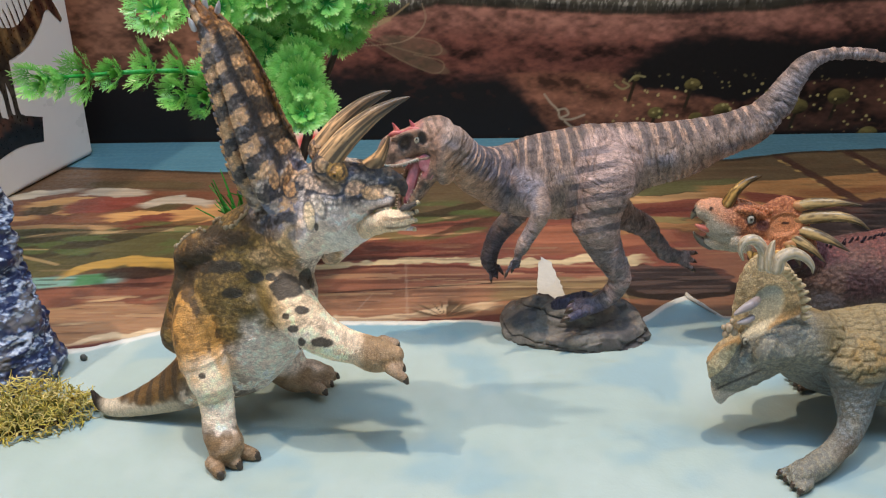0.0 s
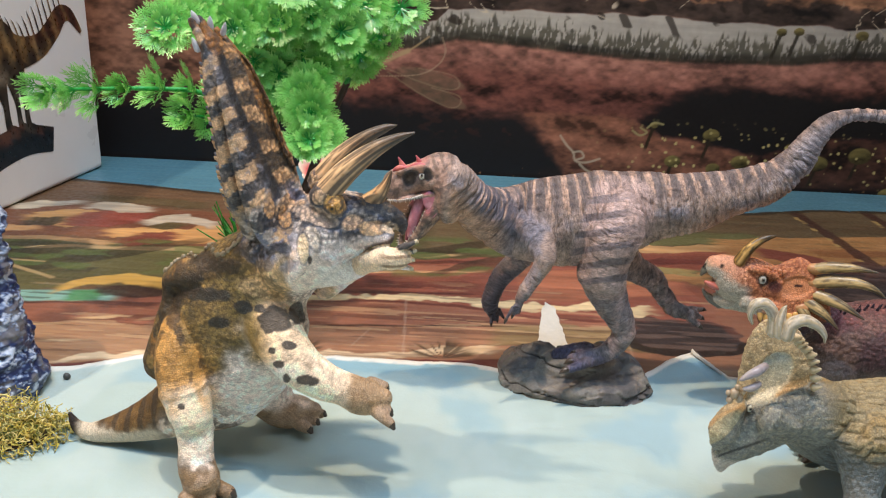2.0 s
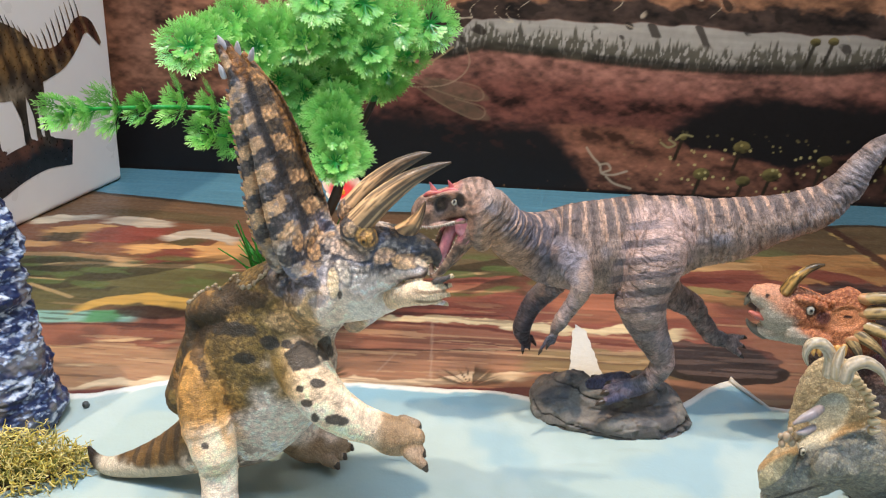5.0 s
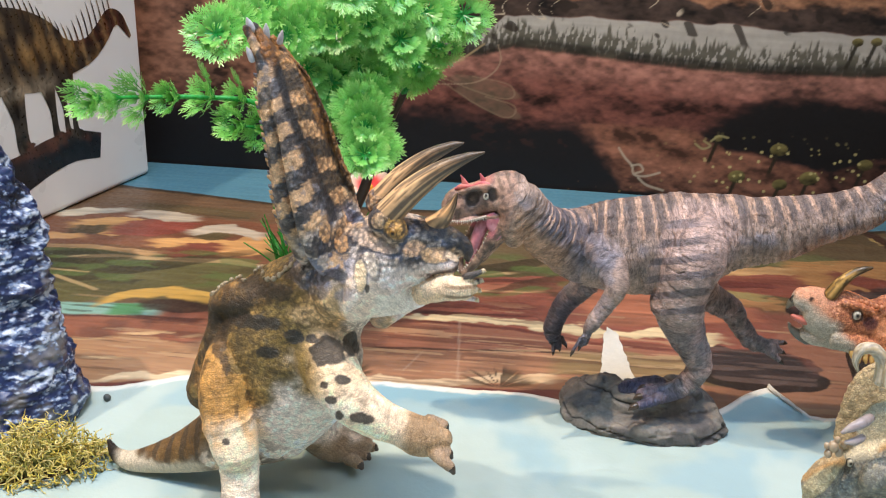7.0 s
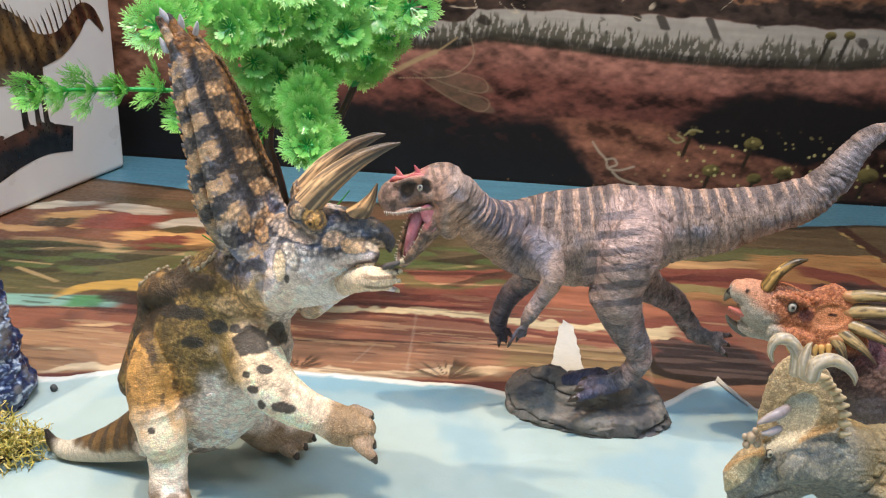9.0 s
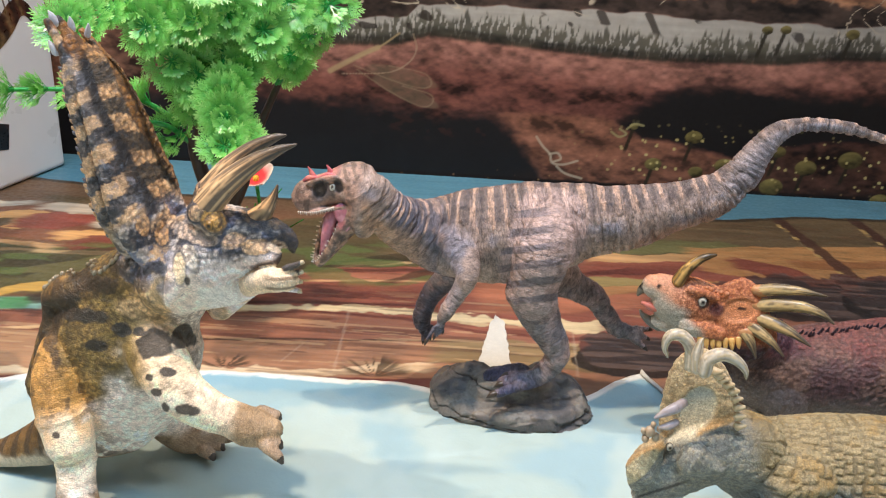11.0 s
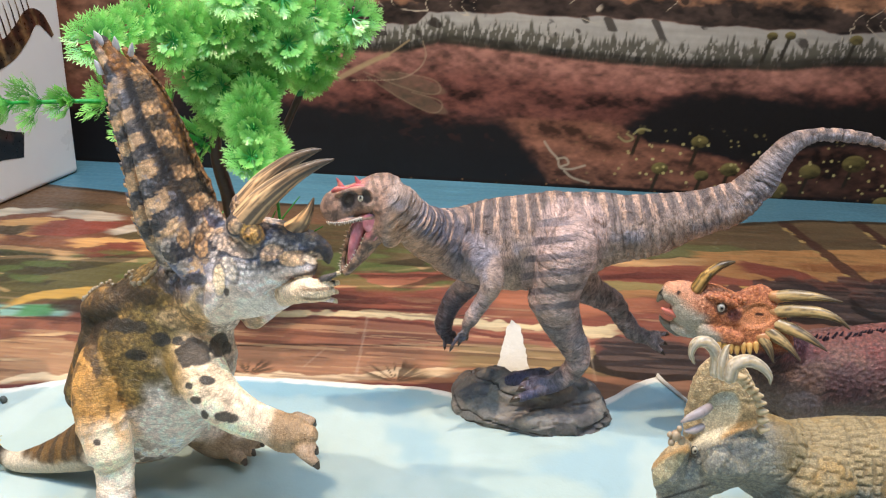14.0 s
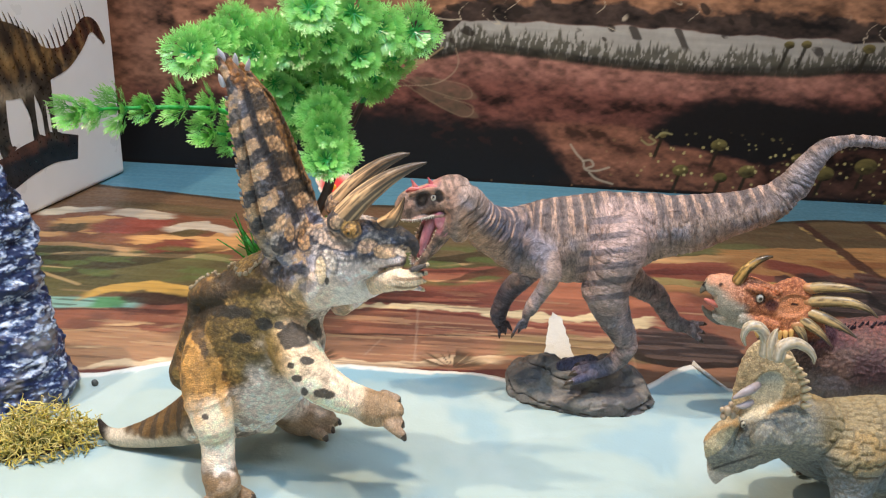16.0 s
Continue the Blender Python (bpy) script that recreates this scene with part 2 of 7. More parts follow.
def loft(stations, side=(0, 1, 0), seg=16, sub=4):
    """A closed, rounded limb through stations (x, y, z, radius, radius along side)."""
    s = spline(stations, sub)
    s[:, 3:] = np.maximum(s[:, 3:], 0.15)
    pos = s[:, :3]
    tan = np.gradient(pos, axis=0)
    tan /= np.linalg.norm(tan, axis=1)[:, None]
    u = np.cross(tan, np.asarray(side, float))
    u /= np.linalg.norm(u, axis=1)[:, None]
    w = np.cross(u, tan)
    a = np.linspace(0, 2 * np.pi, seg, endpoint=False)
    # rounded ends: two extra rings at each end
    rings, n = [], len(s)
    caps = [(0, -0.85, 0.45), (0, -0.5, 0.83)] + [(k, 0, 1) for k in range(n)] + [(n - 1, 0.5, 0.83), (n - 1, 0.85, 0.45)]
    for k, push, shrink in caps:
        r = min(s[k, 3], s[k, 4])
        c = pos[k] + tan[k] * r * push
        rings.append(c + shrink * (np.cos(a)[:, None] * u[k] * s[k, 3] + np.sin(a)[:, None] * w[k] * s[k, 4]))
    v = np.vstack(rings)
    faces = []
    m = len(rings)
    for k in range(m - 1):
        for j in range(seg):
            q = (j + 1) % seg
            faces.append((k * seg + j, k * seg + q, (k + 1) * seg + q, (k + 1) * seg + j))
    faces.append(tuple(range(seg - 1, -1, -1)))
    faces.append(tuple((m - 1) * seg + j for j in range(seg)))
    return v, faces


def ball(c, r, seg=12):
    return loft([(c[0], c[1], c[2] - r * 0.3, r * 0.95, r * 0.95), (c[0], c[1], c[2] + r * 0.3, r * 0.95, r * 0.95)], seg=seg, sub=2)


def joined(pieces):
    vs, fs, n = [], [], 0
    for v, f in pieces:
        vs.append(v)
        fs += [tuple(i + n for i in q) for q in f]
        n += len(v)
    return np.vstack(vs), fs


def fused(pieces, voxel, smooth=5, factor=0.5):
    """Overlapping closed pieces (mm) grown together into one skin: vertices, normals (mm) and faces."""
    v, f = joined(pieces)
    me = bpy.data.meshes.new("rough_form")
    me.from_pydata([tuple(q) for q in v.tolist()], [], f)
    ob = new("rough_form", me)
    r = ob.modifiers.new("skin", "REMESH")
    r.mode, r.voxel_size = "VOXEL", voxel
    sm = ob.modifiers.new("soft", "SMOOTH")
    sm.factor, sm.iterations = factor, smooth
    dg = bpy.context.evaluated_depsgraph_get()
    ev = ob.evaluated_get(dg)
    out = ev.to_mesh()
    n = len(out.vertices)
    co, no = np.empty(n * 3), np.empty(n * 3)
    out.vertices.foreach_get("co", co)
    out.vertices.foreach_get("normal", no)
    faces = [tuple(p.vertices) for p in out.polygons]
    ev.to_mesh_clear()
    bpy.data.objects.remove(ob)
    bpy.data.meshes.remove(me)
    return co.reshape(-1, 3), no.reshape(-1, 3), faces


def along(co, stations, sub=12):
    """For each point: the length along the limb's axis (mm), its height over the axis and the limb's radius there."""
    s = spline(stations, sub)
    length = np.concatenate([[0], np.cumsum(np.linalg.norm(np.diff(s[:, :3], axis=0), axis=1))])
    k = np.concatenate([np.argmin(((c[:, None, :] - s[None, :, :3]) ** 2).sum(-1), 1) for c in np.array_split(co, max(1, len(co) // 20000))])
    return length[k], co[:, 2] - s[k, 2], s[k, 3], np.linalg.norm(co - s[k, :3], axis=1)


def wrapped(co, limbs, squash=0.3):
    """Coordinates that follow the nearest limb: the length along it, and the way off its axis, shortened (mm)."""
    best, out = np.full(len(co), 1e9), np.zeros((len(co), 3))
    for i, st in enumerate(limbs):
        s = spline(st, 6)
        tan = np.gradient(s[:, :3], axis=0)
        tan /= np.linalg.norm(tan, axis=1)[:, None]
        u = np.cross(tan, (0.05, 1.0, 0.1))
        u /= np.linalg.norm(u, axis=1)[:, None]
        w = np.cross(u, tan)
        length = np.concatenate([[0], np.cumsum(np.linalg.norm(np.diff(s[:, :3], axis=0), axis=1))])
        k = np.concatenate([np.argmin(((c[:, None, :] - s[None, :, :3]) ** 2).sum(-1), 1) for c in np.array_split(co, max(1, len(co) // 20000))])
        off = co - s[k, :3]
        q = np.stack([length[k] + (off * tan[k]).sum(1) + 80 * i, squash * (off * u[k]).sum(1), squash * (off * w[k]).sum(1)], -1)
        near = np.linalg.norm(off, axis=1) / np.maximum(s[k, 3], 1.0)
        out = np.where((near < best)[:, None], q, out)
        best = np.minimum(best, near)
    return out


def cast(co, eye, plane):
    """Where an airbrush held at eye meets the plane y = plane on its way to each point (mm)."""
    f = (plane - eye[1]) / (co[:, 1] - eye[1])
    return eye[0] + (co[:, 0] - eye[0]) * f, eye[2] + (co[:, 2] - eye[2]) * f


def figure(name, skin, extras, mat, label, category):
    """One plain mesh: a fused skin with its paint, and horns, claws and eyes joined to it. All in mm."""
    co, faces, paint, flow, crease = skin
    vs, fs, cs, n = [co], list(faces), [paint], len(co)
    for (v, f), colour in extras:
        vs.append(v)
        fs += [tuple(i + n for i in q) for q in f]
        n += len(v)
        cs.append(colour(v) if callable(colour) else np.tile(np.asarray(colour, float), (len(v), 1)))
    ob = mesh_object(name, np.vstack(vs) / 1000, fs, mat, colours=np.vstack(cs))
    ob.data.materials.append(M_HORN)
    phase = np.zeros((n, 3), np.float32)
    phase[:len(flow)] = flow
    ob.data.attributes.new("wrap", "FLOAT_VECTOR", "POINT").data.foreach_set("vector", phase.ravel())
    depth = np.zeros(n, np.float32)
    depth[:len(flow)] = crease
    ob.data.attributes.new("crease", "FLOAT", "POINT").data.foreach_set("value", depth)
    ob.data.polygons.foreach_set("material_index", [0] * len(faces) + [1] * (len(fs) - len(faces)))
    return tagged(ob, label, category)


# ---------------------------------------------------------------- the room and the table
def structure(name, bm, mat, label, category):
    me = bpy.data.meshes.new(name)
    bm.to_mesh(me)
    bm.free()
    me.materials.append(mat)
    return tagged(new(name, me), label, category, kind="structure")


structure("table", box_mesh(-1.1, 1.1, -0.35, 0.95, -0.05, -0.004, 0.004), M_TABLE, "dark brown wooden table under the display", "table")
structure("wall_back", box_mesh(-2, 2, 0.95, 1.05, -0.8, 1.5), M_WALL, "plain pale wall behind the display table", "wall")
structure("wall_left", box_mesh(-2.1, -2, -2, 1.05, -0.8, 1.5), M_WALL, "plain pale wall at the side", "wall")
structure("wall_right", box_mesh(2, 2.1, -2, 1.05, -0.8, 1.5), M_WALL, "plain pale wall at the side", "wall")
structure("wall_front", box_mesh(-2, 2, -2.1, -2, -0.8, 1.5), M_WALL, "plain wall behind the camera", "wall")
structure("floor", box_mesh(-2.1, 2.1, -2.1, 1.05, -0.9, -0.8), M_TABLE, "brown floor of the room", "floor")
structure("ceiling", box_mesh(-2.1, 2.1, -2.1, 1.05, 1.5, 1.6), M_WALL, "plain white ceiling over the display", "ceiling")

# ---------------------------------------------------------------- printed mat: painted ground in streaks


def mat_paint(x, y):
    """Colours of the painted ground, by place in mm: strips of rock, meadow and field laid over one another like brush strokes."""
    p = np.stack([x, y, 0 * x], -1)
    wash = fbm(p * (0.012, 0.09, 1), 10, 4)
    streak = fbm(p * (0.03, 0.45, 1), 9, 3)
    slow = (fbm(p * (0.018, 0.03, 1), 3, 3) - 0.5) * 9
    quick = (fbm(p * (0.09, 0.16, 1), 5, 3) - 0.5) * 7
    dry = fbm(p * (0.05, 0.5, 1), 6, 3)
    ends = (fbm(p * (0.05, 0.25, 1), 8, 3) - 0.5) * 40
    ks = (415, 505, 545, 560, 640, 660, 705, 735, 830)
    base = np.array([srgb(*q) for q in ((160, 112, 78), (150, 92, 64), (132, 72, 52), (92, 82, 46), (86, 78, 44), (124, 76, 46), (116, 80, 52), (110, 82, 54), (100, 74, 50))])
    v = y - 0.16 * x + slow + quick
    c = np.stack([np.interp(v, ks, base[:, k]) for k in range(3)], -1)

    def strip(lo, hi, colour, rag):
        nonlocal c
        a = np.interp(x, [q[0] for q in lo], [q[1] for q in lo])
        b = np.interp(x, [q[0] for q in hi], [q[1] for q in hi])
        wob = slow * (0.25 + 0.15 * rag) + quick * (0.25 + 0.4 * rag)
        thin = min(1.0, float(np.max(np.abs(np.array([q[1] for q in hi]) - np.array([q[1] for q in lo])))) / 14)
        wob = wob * (0.35 + 0.65 * thin)
        x0, x1 = min(lo[0][0], hi[0][0]), max(lo[-1][0], hi[-1][0])
        w = step(a - 0.7, a + 0.7, y + wob) * step(b + 0.7, b - 0.7, y + wob) * step(x0 - 8, x0 + 6, x + ends * 0.4) * step(x1 + 8, x1 - 6, x + ends * 0.4)
        tone = srgb(*colour) * (0.72 + 0.34 * streak + 0.28 * wash)[:, None]
        # a darker brushed line along the near side of each stroke, and some ground showing through
        tone = blend(tone, tone * 0.55, 0.55 * step(2.6, 0.6, y + wob - a) * (rag > 1))
        c = blend(c, tone, w * (0.96 - 0.35 * step(0.60, 0.68, dry) * (rag < 2)))

    strip(((-172, 420), (-136, 426), (-102, 432)), ((-219, 503), (-176, 511), (-132, 510)), (166, 122, 82), 1)
    strip(((-203, 475), (-164, 486), (-119, 484)), ((-219, 503), (-176, 511), (-130, 513)), (146, 84, 58), 2)
    strip(((-35, 435), (33, 443), (89, 439), (133, 445)), ((-53, 491), (23, 503), (86, 509), (136, 510)), (160, 110, 76), 1)
    strip(((75, 480), (105, 480), (135, 484), (165, 482)), ((73, 507), (105, 509), (136, 510), (169, 518)), (138, 112, 70), 2)
    strip(((-59, 488), (23, 500), (105, 509), (185, 517)), ((-72, 528), (17, 539), (105, 542), (190, 554)), (148, 90, 64), 1)
    strip(((-72, 526), (17, 537), (105, 520), (186, 524)), ((-93, 591), (7, 598), (104, 621), (206, 659)), (140, 72, 52), 1)
    strip(((-52, 565), (10, 578), (67, 589), (119, 577)), ((-57, 582), (8, 589), (67, 600), (119, 595)), (160, 96, 66), 2)
    strip(((-40, 547), (14, 553), (63, 557)), ((-43, 556), (13, 563), (62, 568)), (108, 52, 40), 2)
    strip(((98, 541), (139, 547), (192, 566)), ((97, 591), (141, 598), (201, 626)), (166, 96, 62), 2)
    strip(((154, 573), (195, 588), (221, 587)), ((156, 596), (198, 607), (224, 606)), (178, 122, 66), 2)
    strip(((-233, 516), (-184, 528), (-145, 553), (-99, 566)), ((-284, 605), (-224, 612), (-166, 608), (-112, 614)), (94, 88, 46), 1)
    strip(((-101, 580), (-36, 588), (14, 601), (66, 615), (120, 640)), ((-130, 661), (-60, 684), (-2, 703), (58, 720), (121, 731)), (80, 70, 40), 1)
    strip(((-269, 579), (-215, 594), (-167, 602)), ((-287, 610), (-226, 617), (-175, 622)), (82, 84, 44), 2)
    strip(((-282, 600), (-223, 610), (-165, 605), (-107, 594)), ((-327, 679), (-263, 697), (-198, 692), (-134, 688)), (122, 72, 44), 1)
    strip(((-292, 618), (-275, 617), (-257, 621)), ((-301, 633), (-284, 632), (-263, 634)), (198, 144, 80), 2)
    strip(((-263, 642), (-236, 630), (-221, 642), (-220, 654)), ((-273, 661), (-255, 670), (-234, 672), (-226, 668)), (204, 150, 78), 2)
    strip(((-228, 635), (-206, 637), (-186, 650)), ((-241, 662), (-220, 670), (-194, 670)), (140, 62, 44), 2)
    strip(((-263, 633), (-250, 632), (-244, 641)), ((-271, 648), (-258, 648), (-249, 653)), (74, 60, 36), 2)
    strip(((-195, 616), (-176, 625), (-152, 625), (-141, 630)), ((-202, 633), (-182, 640), (-156, 638), (-144, 639)), (206, 150, 78), 2)
    strip(((-172, 603), (-156, 615), (-139, 610)), ((-181, 626), (-163, 634), (-145, 629)), (112, 52, 36), 2)
    strip(((-143, 609), (-128, 612), (-119, 618)), ((-151, 634), (-141, 656), (-129, 650)), (200, 142, 72), 2)
    strip(((-175, 637), (-160, 637), (-153, 646)), ((-181, 653), (-166, 654), (-156, 655)), (92, 78, 44), 2)
    strip(((-315, 673), (-243, 681), (-195, 684), (-131, 679)), ((-347, 729), (-282, 768), (-216, 739), (-148, 736)), (112, 82, 54), 1)
    strip(((-238, 691), (-198, 692), (-151, 686)), ((-246, 710), (-205, 710), (-157, 707)), (96, 78, 48), 2)
    strip(((42, 622), (120, 640), (202, 658), (289, 683), (410, 707)), ((30, 729), (122, 738), (213, 741), (309, 757), (442, 780)), (104, 84, 54), 1)
    strip(((160, 649), (222, 661), (270, 673), (287, 676)), ((163, 686), (228, 692), (275, 693), (290, 688)), (108, 104, 58), 2)
    strip(((174, 628), (219, 639), (265, 651), (282, 658)), ((177, 654), (222, 659), (270, 673), (288, 679)), (198, 148, 88), 2)
    strip(((171, 598), (213, 609), (255, 610), (292, 621)), ((175, 637), (220, 646), (266, 655), (301, 652)), (142, 70, 50), 2)
    strip(((172, 612), (204, 621), (227, 623)), ((174, 622), (205, 629), (228, 629)), (110, 48, 38), 2)
    strip(((167, 591), (193, 599), (212, 599)), ((168, 610), (195, 614), (214, 611)), (150, 128, 70), 2)
    strip(((248, 596), (263, 600), (273, 607)), ((252, 615), (267, 615), (275, 616)), (196, 152, 66), 2)
    strip(((249, 634), (274, 626), (322, 620), (371, 614)), ((259, 679), (290, 686), (347, 695), (411, 708)), (180, 124, 62), 1)
    strip(((274, 642), (291, 632), (313, 629), (319, 625)), ((279, 662), (299, 658), (319, 647), (324, 637)), (134, 62, 44), 2)
    strip(((321, 653), (352, 652), (391, 662)), ((325, 667), (358, 668), (397, 676)), (160, 100, 48), 2)
    strip(((-150, 433), (-142, 439), (-133, 442), (-123, 441), (-116, 446), (-108, 451)), ((-153, 438), (-145, 445), (-136, 449), (-126, 447), (-119, 452), (-109, 455)), (224, 194, 150), 2)
    strip(((-120, 443), (-82, 448), (-47, 453), (-10, 456), (35, 464), (52, 465), (73, 469)), ((-123, 448), (-85, 455), (-49, 461), (-12, 464), (34, 470), (51, 476), (72, 482)), (216, 184, 142), 3)
    strip(((-71, 524), (-32, 528), (4, 534), (51, 534), (72, 528), (95, 524), (118, 529), (138, 532), (153, 521), (170, 529)), ((-74, 532), (-34, 535), (2, 542), (50, 544), (71, 540), (94, 539), (118, 535), (138, 545), (155, 538), (172, 542)), (220, 192, 140), 3)
    strip(((6, 599), (21, 603), (39, 609), (52, 613)), ((5, 606), (20, 612), (38, 617), (52, 617)), (196, 158, 104), 2)
    strip(((-199, 593), (-165, 595), (-138, 596), (-118, 593)), ((-202, 599), (-167, 602), (-141, 605), (-120, 599)), (186, 152, 100), 1)
    strip(((-239, 588), (-215, 594), (-192, 596)), ((-242, 593), (-218, 600), (-194, 601)), (182, 150, 98), 1)
    strip(((-267, 603), (-237, 607), (-194, 601)), ((-271, 609), (-240, 613), (-198, 610)), (178, 136, 84), 1)
    strip(((-288, 665), (-274, 671), (-263, 677)), ((-296, 679), (-283, 689), (-268, 687)), (206, 190, 160), 2)
    strip(((-263, 677), (-250, 682)), ((-269, 689), (-255, 693)), (176, 168, 150), 1)
    strip(((-232, 673), (-213, 669), (-190, 671)), ((-239, 688), (-223, 694), (-196, 686)), (186, 168, 142), 2)
    strip(((-180, 643), (-170, 652), (-153, 654), (-133, 643)), ((-185, 657), (-175, 668), (-160, 673), (-139, 662)), (190, 172, 146), 2)
    strip(((-162, 486), (-146, 488), (-141, 491)), ((-164, 489), (-147, 492), (-142, 493)), (212, 172, 118), 1)
    strip(((-129, 487), (-120, 490)), ((-130, 490), (-121, 493)), (212, 172, 118), 1)
    strip(((-172, 456), (-154, 459)), ((-174, 458), (-155, 461)), (206, 172, 126), 1)
    strip(((-184, 476), (-168, 479)), ((-186, 478), (-170, 481)), (206, 166, 110), 1)
    strip(((-49, 567), (10, 577), (68, 585)), ((-50, 570), (10, 580), (67, 588)), (190, 140, 92), 1)
    strip(((-58, 487), (24, 498), (102, 506)), ((-59, 490), (23, 500), (102, 509)), (74, 42, 32), 1)
    strip(((-69, 518), (5, 530), (52, 528), (95, 517), (150, 515), (169, 522)), ((-70, 521), (4, 533), (51, 532), (95, 521), (150, 519), (170, 527)), (104, 48, 36), 1)
    strip(((-74, 532), (16, 544), (63, 547)), ((-75, 536), (15, 547), (63, 550)), (92, 42, 34), 1)
    strip(((-71, 579), (-7, 589), (67, 602)), ((-73, 584), (-8, 593), (66, 608)), (92, 46, 34), 1)
    strip(((141, 598), (201, 626)), ((142, 604), (202, 633)), (96, 44, 34), 1)
    strip(((-211, 501), (-174, 507), (-127, 506)), ((-213, 505), (-176, 511), (-130, 513)), (84, 44, 34), 1)
    strip(((-164, 485), (-120, 488)), ((-164, 486), (-121, 489)), (110, 58, 40), 1)
    # brush marks
    c *= (0.70 + 0.28 * streak + 0.36 * wash)[:, None]
    c = blend(c, srgb(84, 46, 34), 0.5 * step(0.62, 0.65, fbm(p * (0.016, 0.22, 1), 33, 3)) * step(560, 540, y - 0.1 * x))
    c = blend(c, srgb(206, 166, 116), 0.4 * step(0.655, 0.67, fbm(p * (0.02, 0.28, 1), 21, 3)) * step(570, 540, y - 0.1 * x))
    # meadow: slanting dark strokes, lighter paths and green touches
    green = step(556, 566, y - 0.1 * (x + 100)) * step(650, 636, y - 0.16 * x) * step(120, 60, x)
    slant = fbm(np.stack([(x * 0.6 - y) * 0.05, (x * 0.6 + y) * 0.015, 0 * x], -1), 67, 3)
    c = blend(c, srgb(44, 38, 24), 0.7 * green * step(0.52, 0.57, slant))
    c = blend(c, srgb(88, 108, 48), 0.6 * green * step(0.55, 0.6, fbm(p * (0.03, 0.08, 1), 69, 3)))
    for (ax, ay), (bx, by), wd in (((-249, 567), (-221, 566), 1.6), ((-238, 557), (-204, 541), 2.4)):
        t = np.clip(((x - ax) * (bx - ax) + (y - ay) * (by - ay)) / ((bx - ax) ** 2 + (by - ay) ** 2), 0, 1)
        c = blend(c, srgb(176, 146, 92), 0.8 * step(wd, wd * 0.5, np.hypot(x - ax - t * (bx - ax), y - ay - t * (by - ay)) + 0.15 * quick))
    # little lagoon with a green touch and a yellow bank over dark earth
    lag = step(2, -1, np.abs(y - 511.5 - 0.14 * (x + 217) + 0.3 * quick) - 7.5) * step(-148, -160, x)
    c = blend(c, srgb(126, 176, 160) * (0.85 + 0.3 * streak)[:, None], 0.95 * lag)
    c = blend(c, srgb(60, 74, 54), 0.7 * lag * step(0.60, 0.64, fbm(p * (0.04, 0.4, 1), 93, 2)))
    c = blend(c, srgb(64, 138, 72), 0.85 * lag * step(13, 6, np.abs(x + 174) + 0.8 * quick))
    c = blend(c, srgb(52, 32, 22), 0.9 * step(1.05, 0.8, np.hypot((x + 146) / 26, (y - 527) / 10) + 0.06 * quick))
    top = np.interp(x, (-194, -184, -172, -160, -144, -120), (532, 543, 549, 554, 551, 545))
    bank = step(-1, 1, top - y + 0.5 * quick) * step(top - 17, top - 13, y + quick) * step(-198, -188, x) * step(-118, -128, x)
    c = blend(c, srgb(204, 158, 56) * (0.75 + 0.5 * streak)[:, None], 0.95 * bank)
    # furrows across the far field, with straw along one side
    for (ax, ay), (bx, by) in (((336, 774), (355, 630)), ((401, 786), (409, 690)), ((466, 800), (463, 690))):
        t = (y - ay) / (by - ay)
        off = x - (ax + t * (bx - ax)) + 0.6 * quick
        inside = step(0, 0.03, t) * step(1.05, 0.98, t)
        c = blend(c, srgb(76, 44, 32), 0.9 * inside * step(6.5, 4.5, np.abs(off)))
        c = blend(c, srgb(196, 158, 84), 0.85 * inside * step(2.4, 1.4, np.abs(off + 5.5)) * step(0.45, 0.55, vnoise(np.stack([y * 0.22, 0 * y, 0 * y], -1), 7)))
    # maroon band along the front edge
    front = np.interp(x, (-160, -104, -47, -4, 30, 73, 100), (433, 444, 452, 454, 459, 463, 462)) + 0.5 * quick
    c = blend(c, srgb(104, 36, 32), 0.95 * step(front + 1, front - 1, y) * step(120, 60, x))
    # painted boulders beside the rock base and behind the horned herd
    for bx, by, rx, ry, seed in ((188, 505, 33, 22, 5), (318, 600, 46, 36, 8), (392, 612, 50, 46, 9), (258, 592, 30, 24, 11)):
        wob = (fbm(p * 0.05, seed, 4) - 0.5) * 0.9
        c = blend(c, srgb(20, 14, 12), 0.95 * step(1.04, 0.99, np.hypot((x - bx + 3) / (rx * 1.12), (y - by + 0.45 * ry) / (ry * 0.72)) + wob * 0.6))
        d = np.hypot((x - bx) / rx, (y - by) / ry) + wob + 0.5 * step(by - 0.7 * ry, by - 1.1 * ry, y)
        grain = fbm(p * (0.02, 0.22, 1), seed + 40, 4)
        rocky = srgb(54, 42, 40) * (0.3 + 1.3 * grain)[:, None]
        rocky = blend(rocky, srgb(106, 58, 44) * (0.5 + grain)[:, None], 0.85 * step(0.70, 0.9, d + (grain - 0.5) * 0.5) * step(by - 0.3 * ry, by + 0.2 * ry, y))
        rocky = blend(rocky, srgb(118, 92, 80), 0.45 * step(0.62, 0.66, fbm(p * (0.015, 0.3, 1), seed + 50, 2)))
        c = blend(c, rocky, step(1.0, 0.97, d))
    # old folds of the sheet
    for x0, y0, y1, lean in ((24, 462, 545, -0.05), (-6, 468, 498, 0.35), (150, 470, 540, 0.03)):
        c = blend(c, srgb(214, 190, 162), 0.2 * step(0.9, 0.4, np.abs(x - x0 - (y - y0) * lean)) * step(y0, y0 + 4, y) * step(y1, y1 - 12, y))
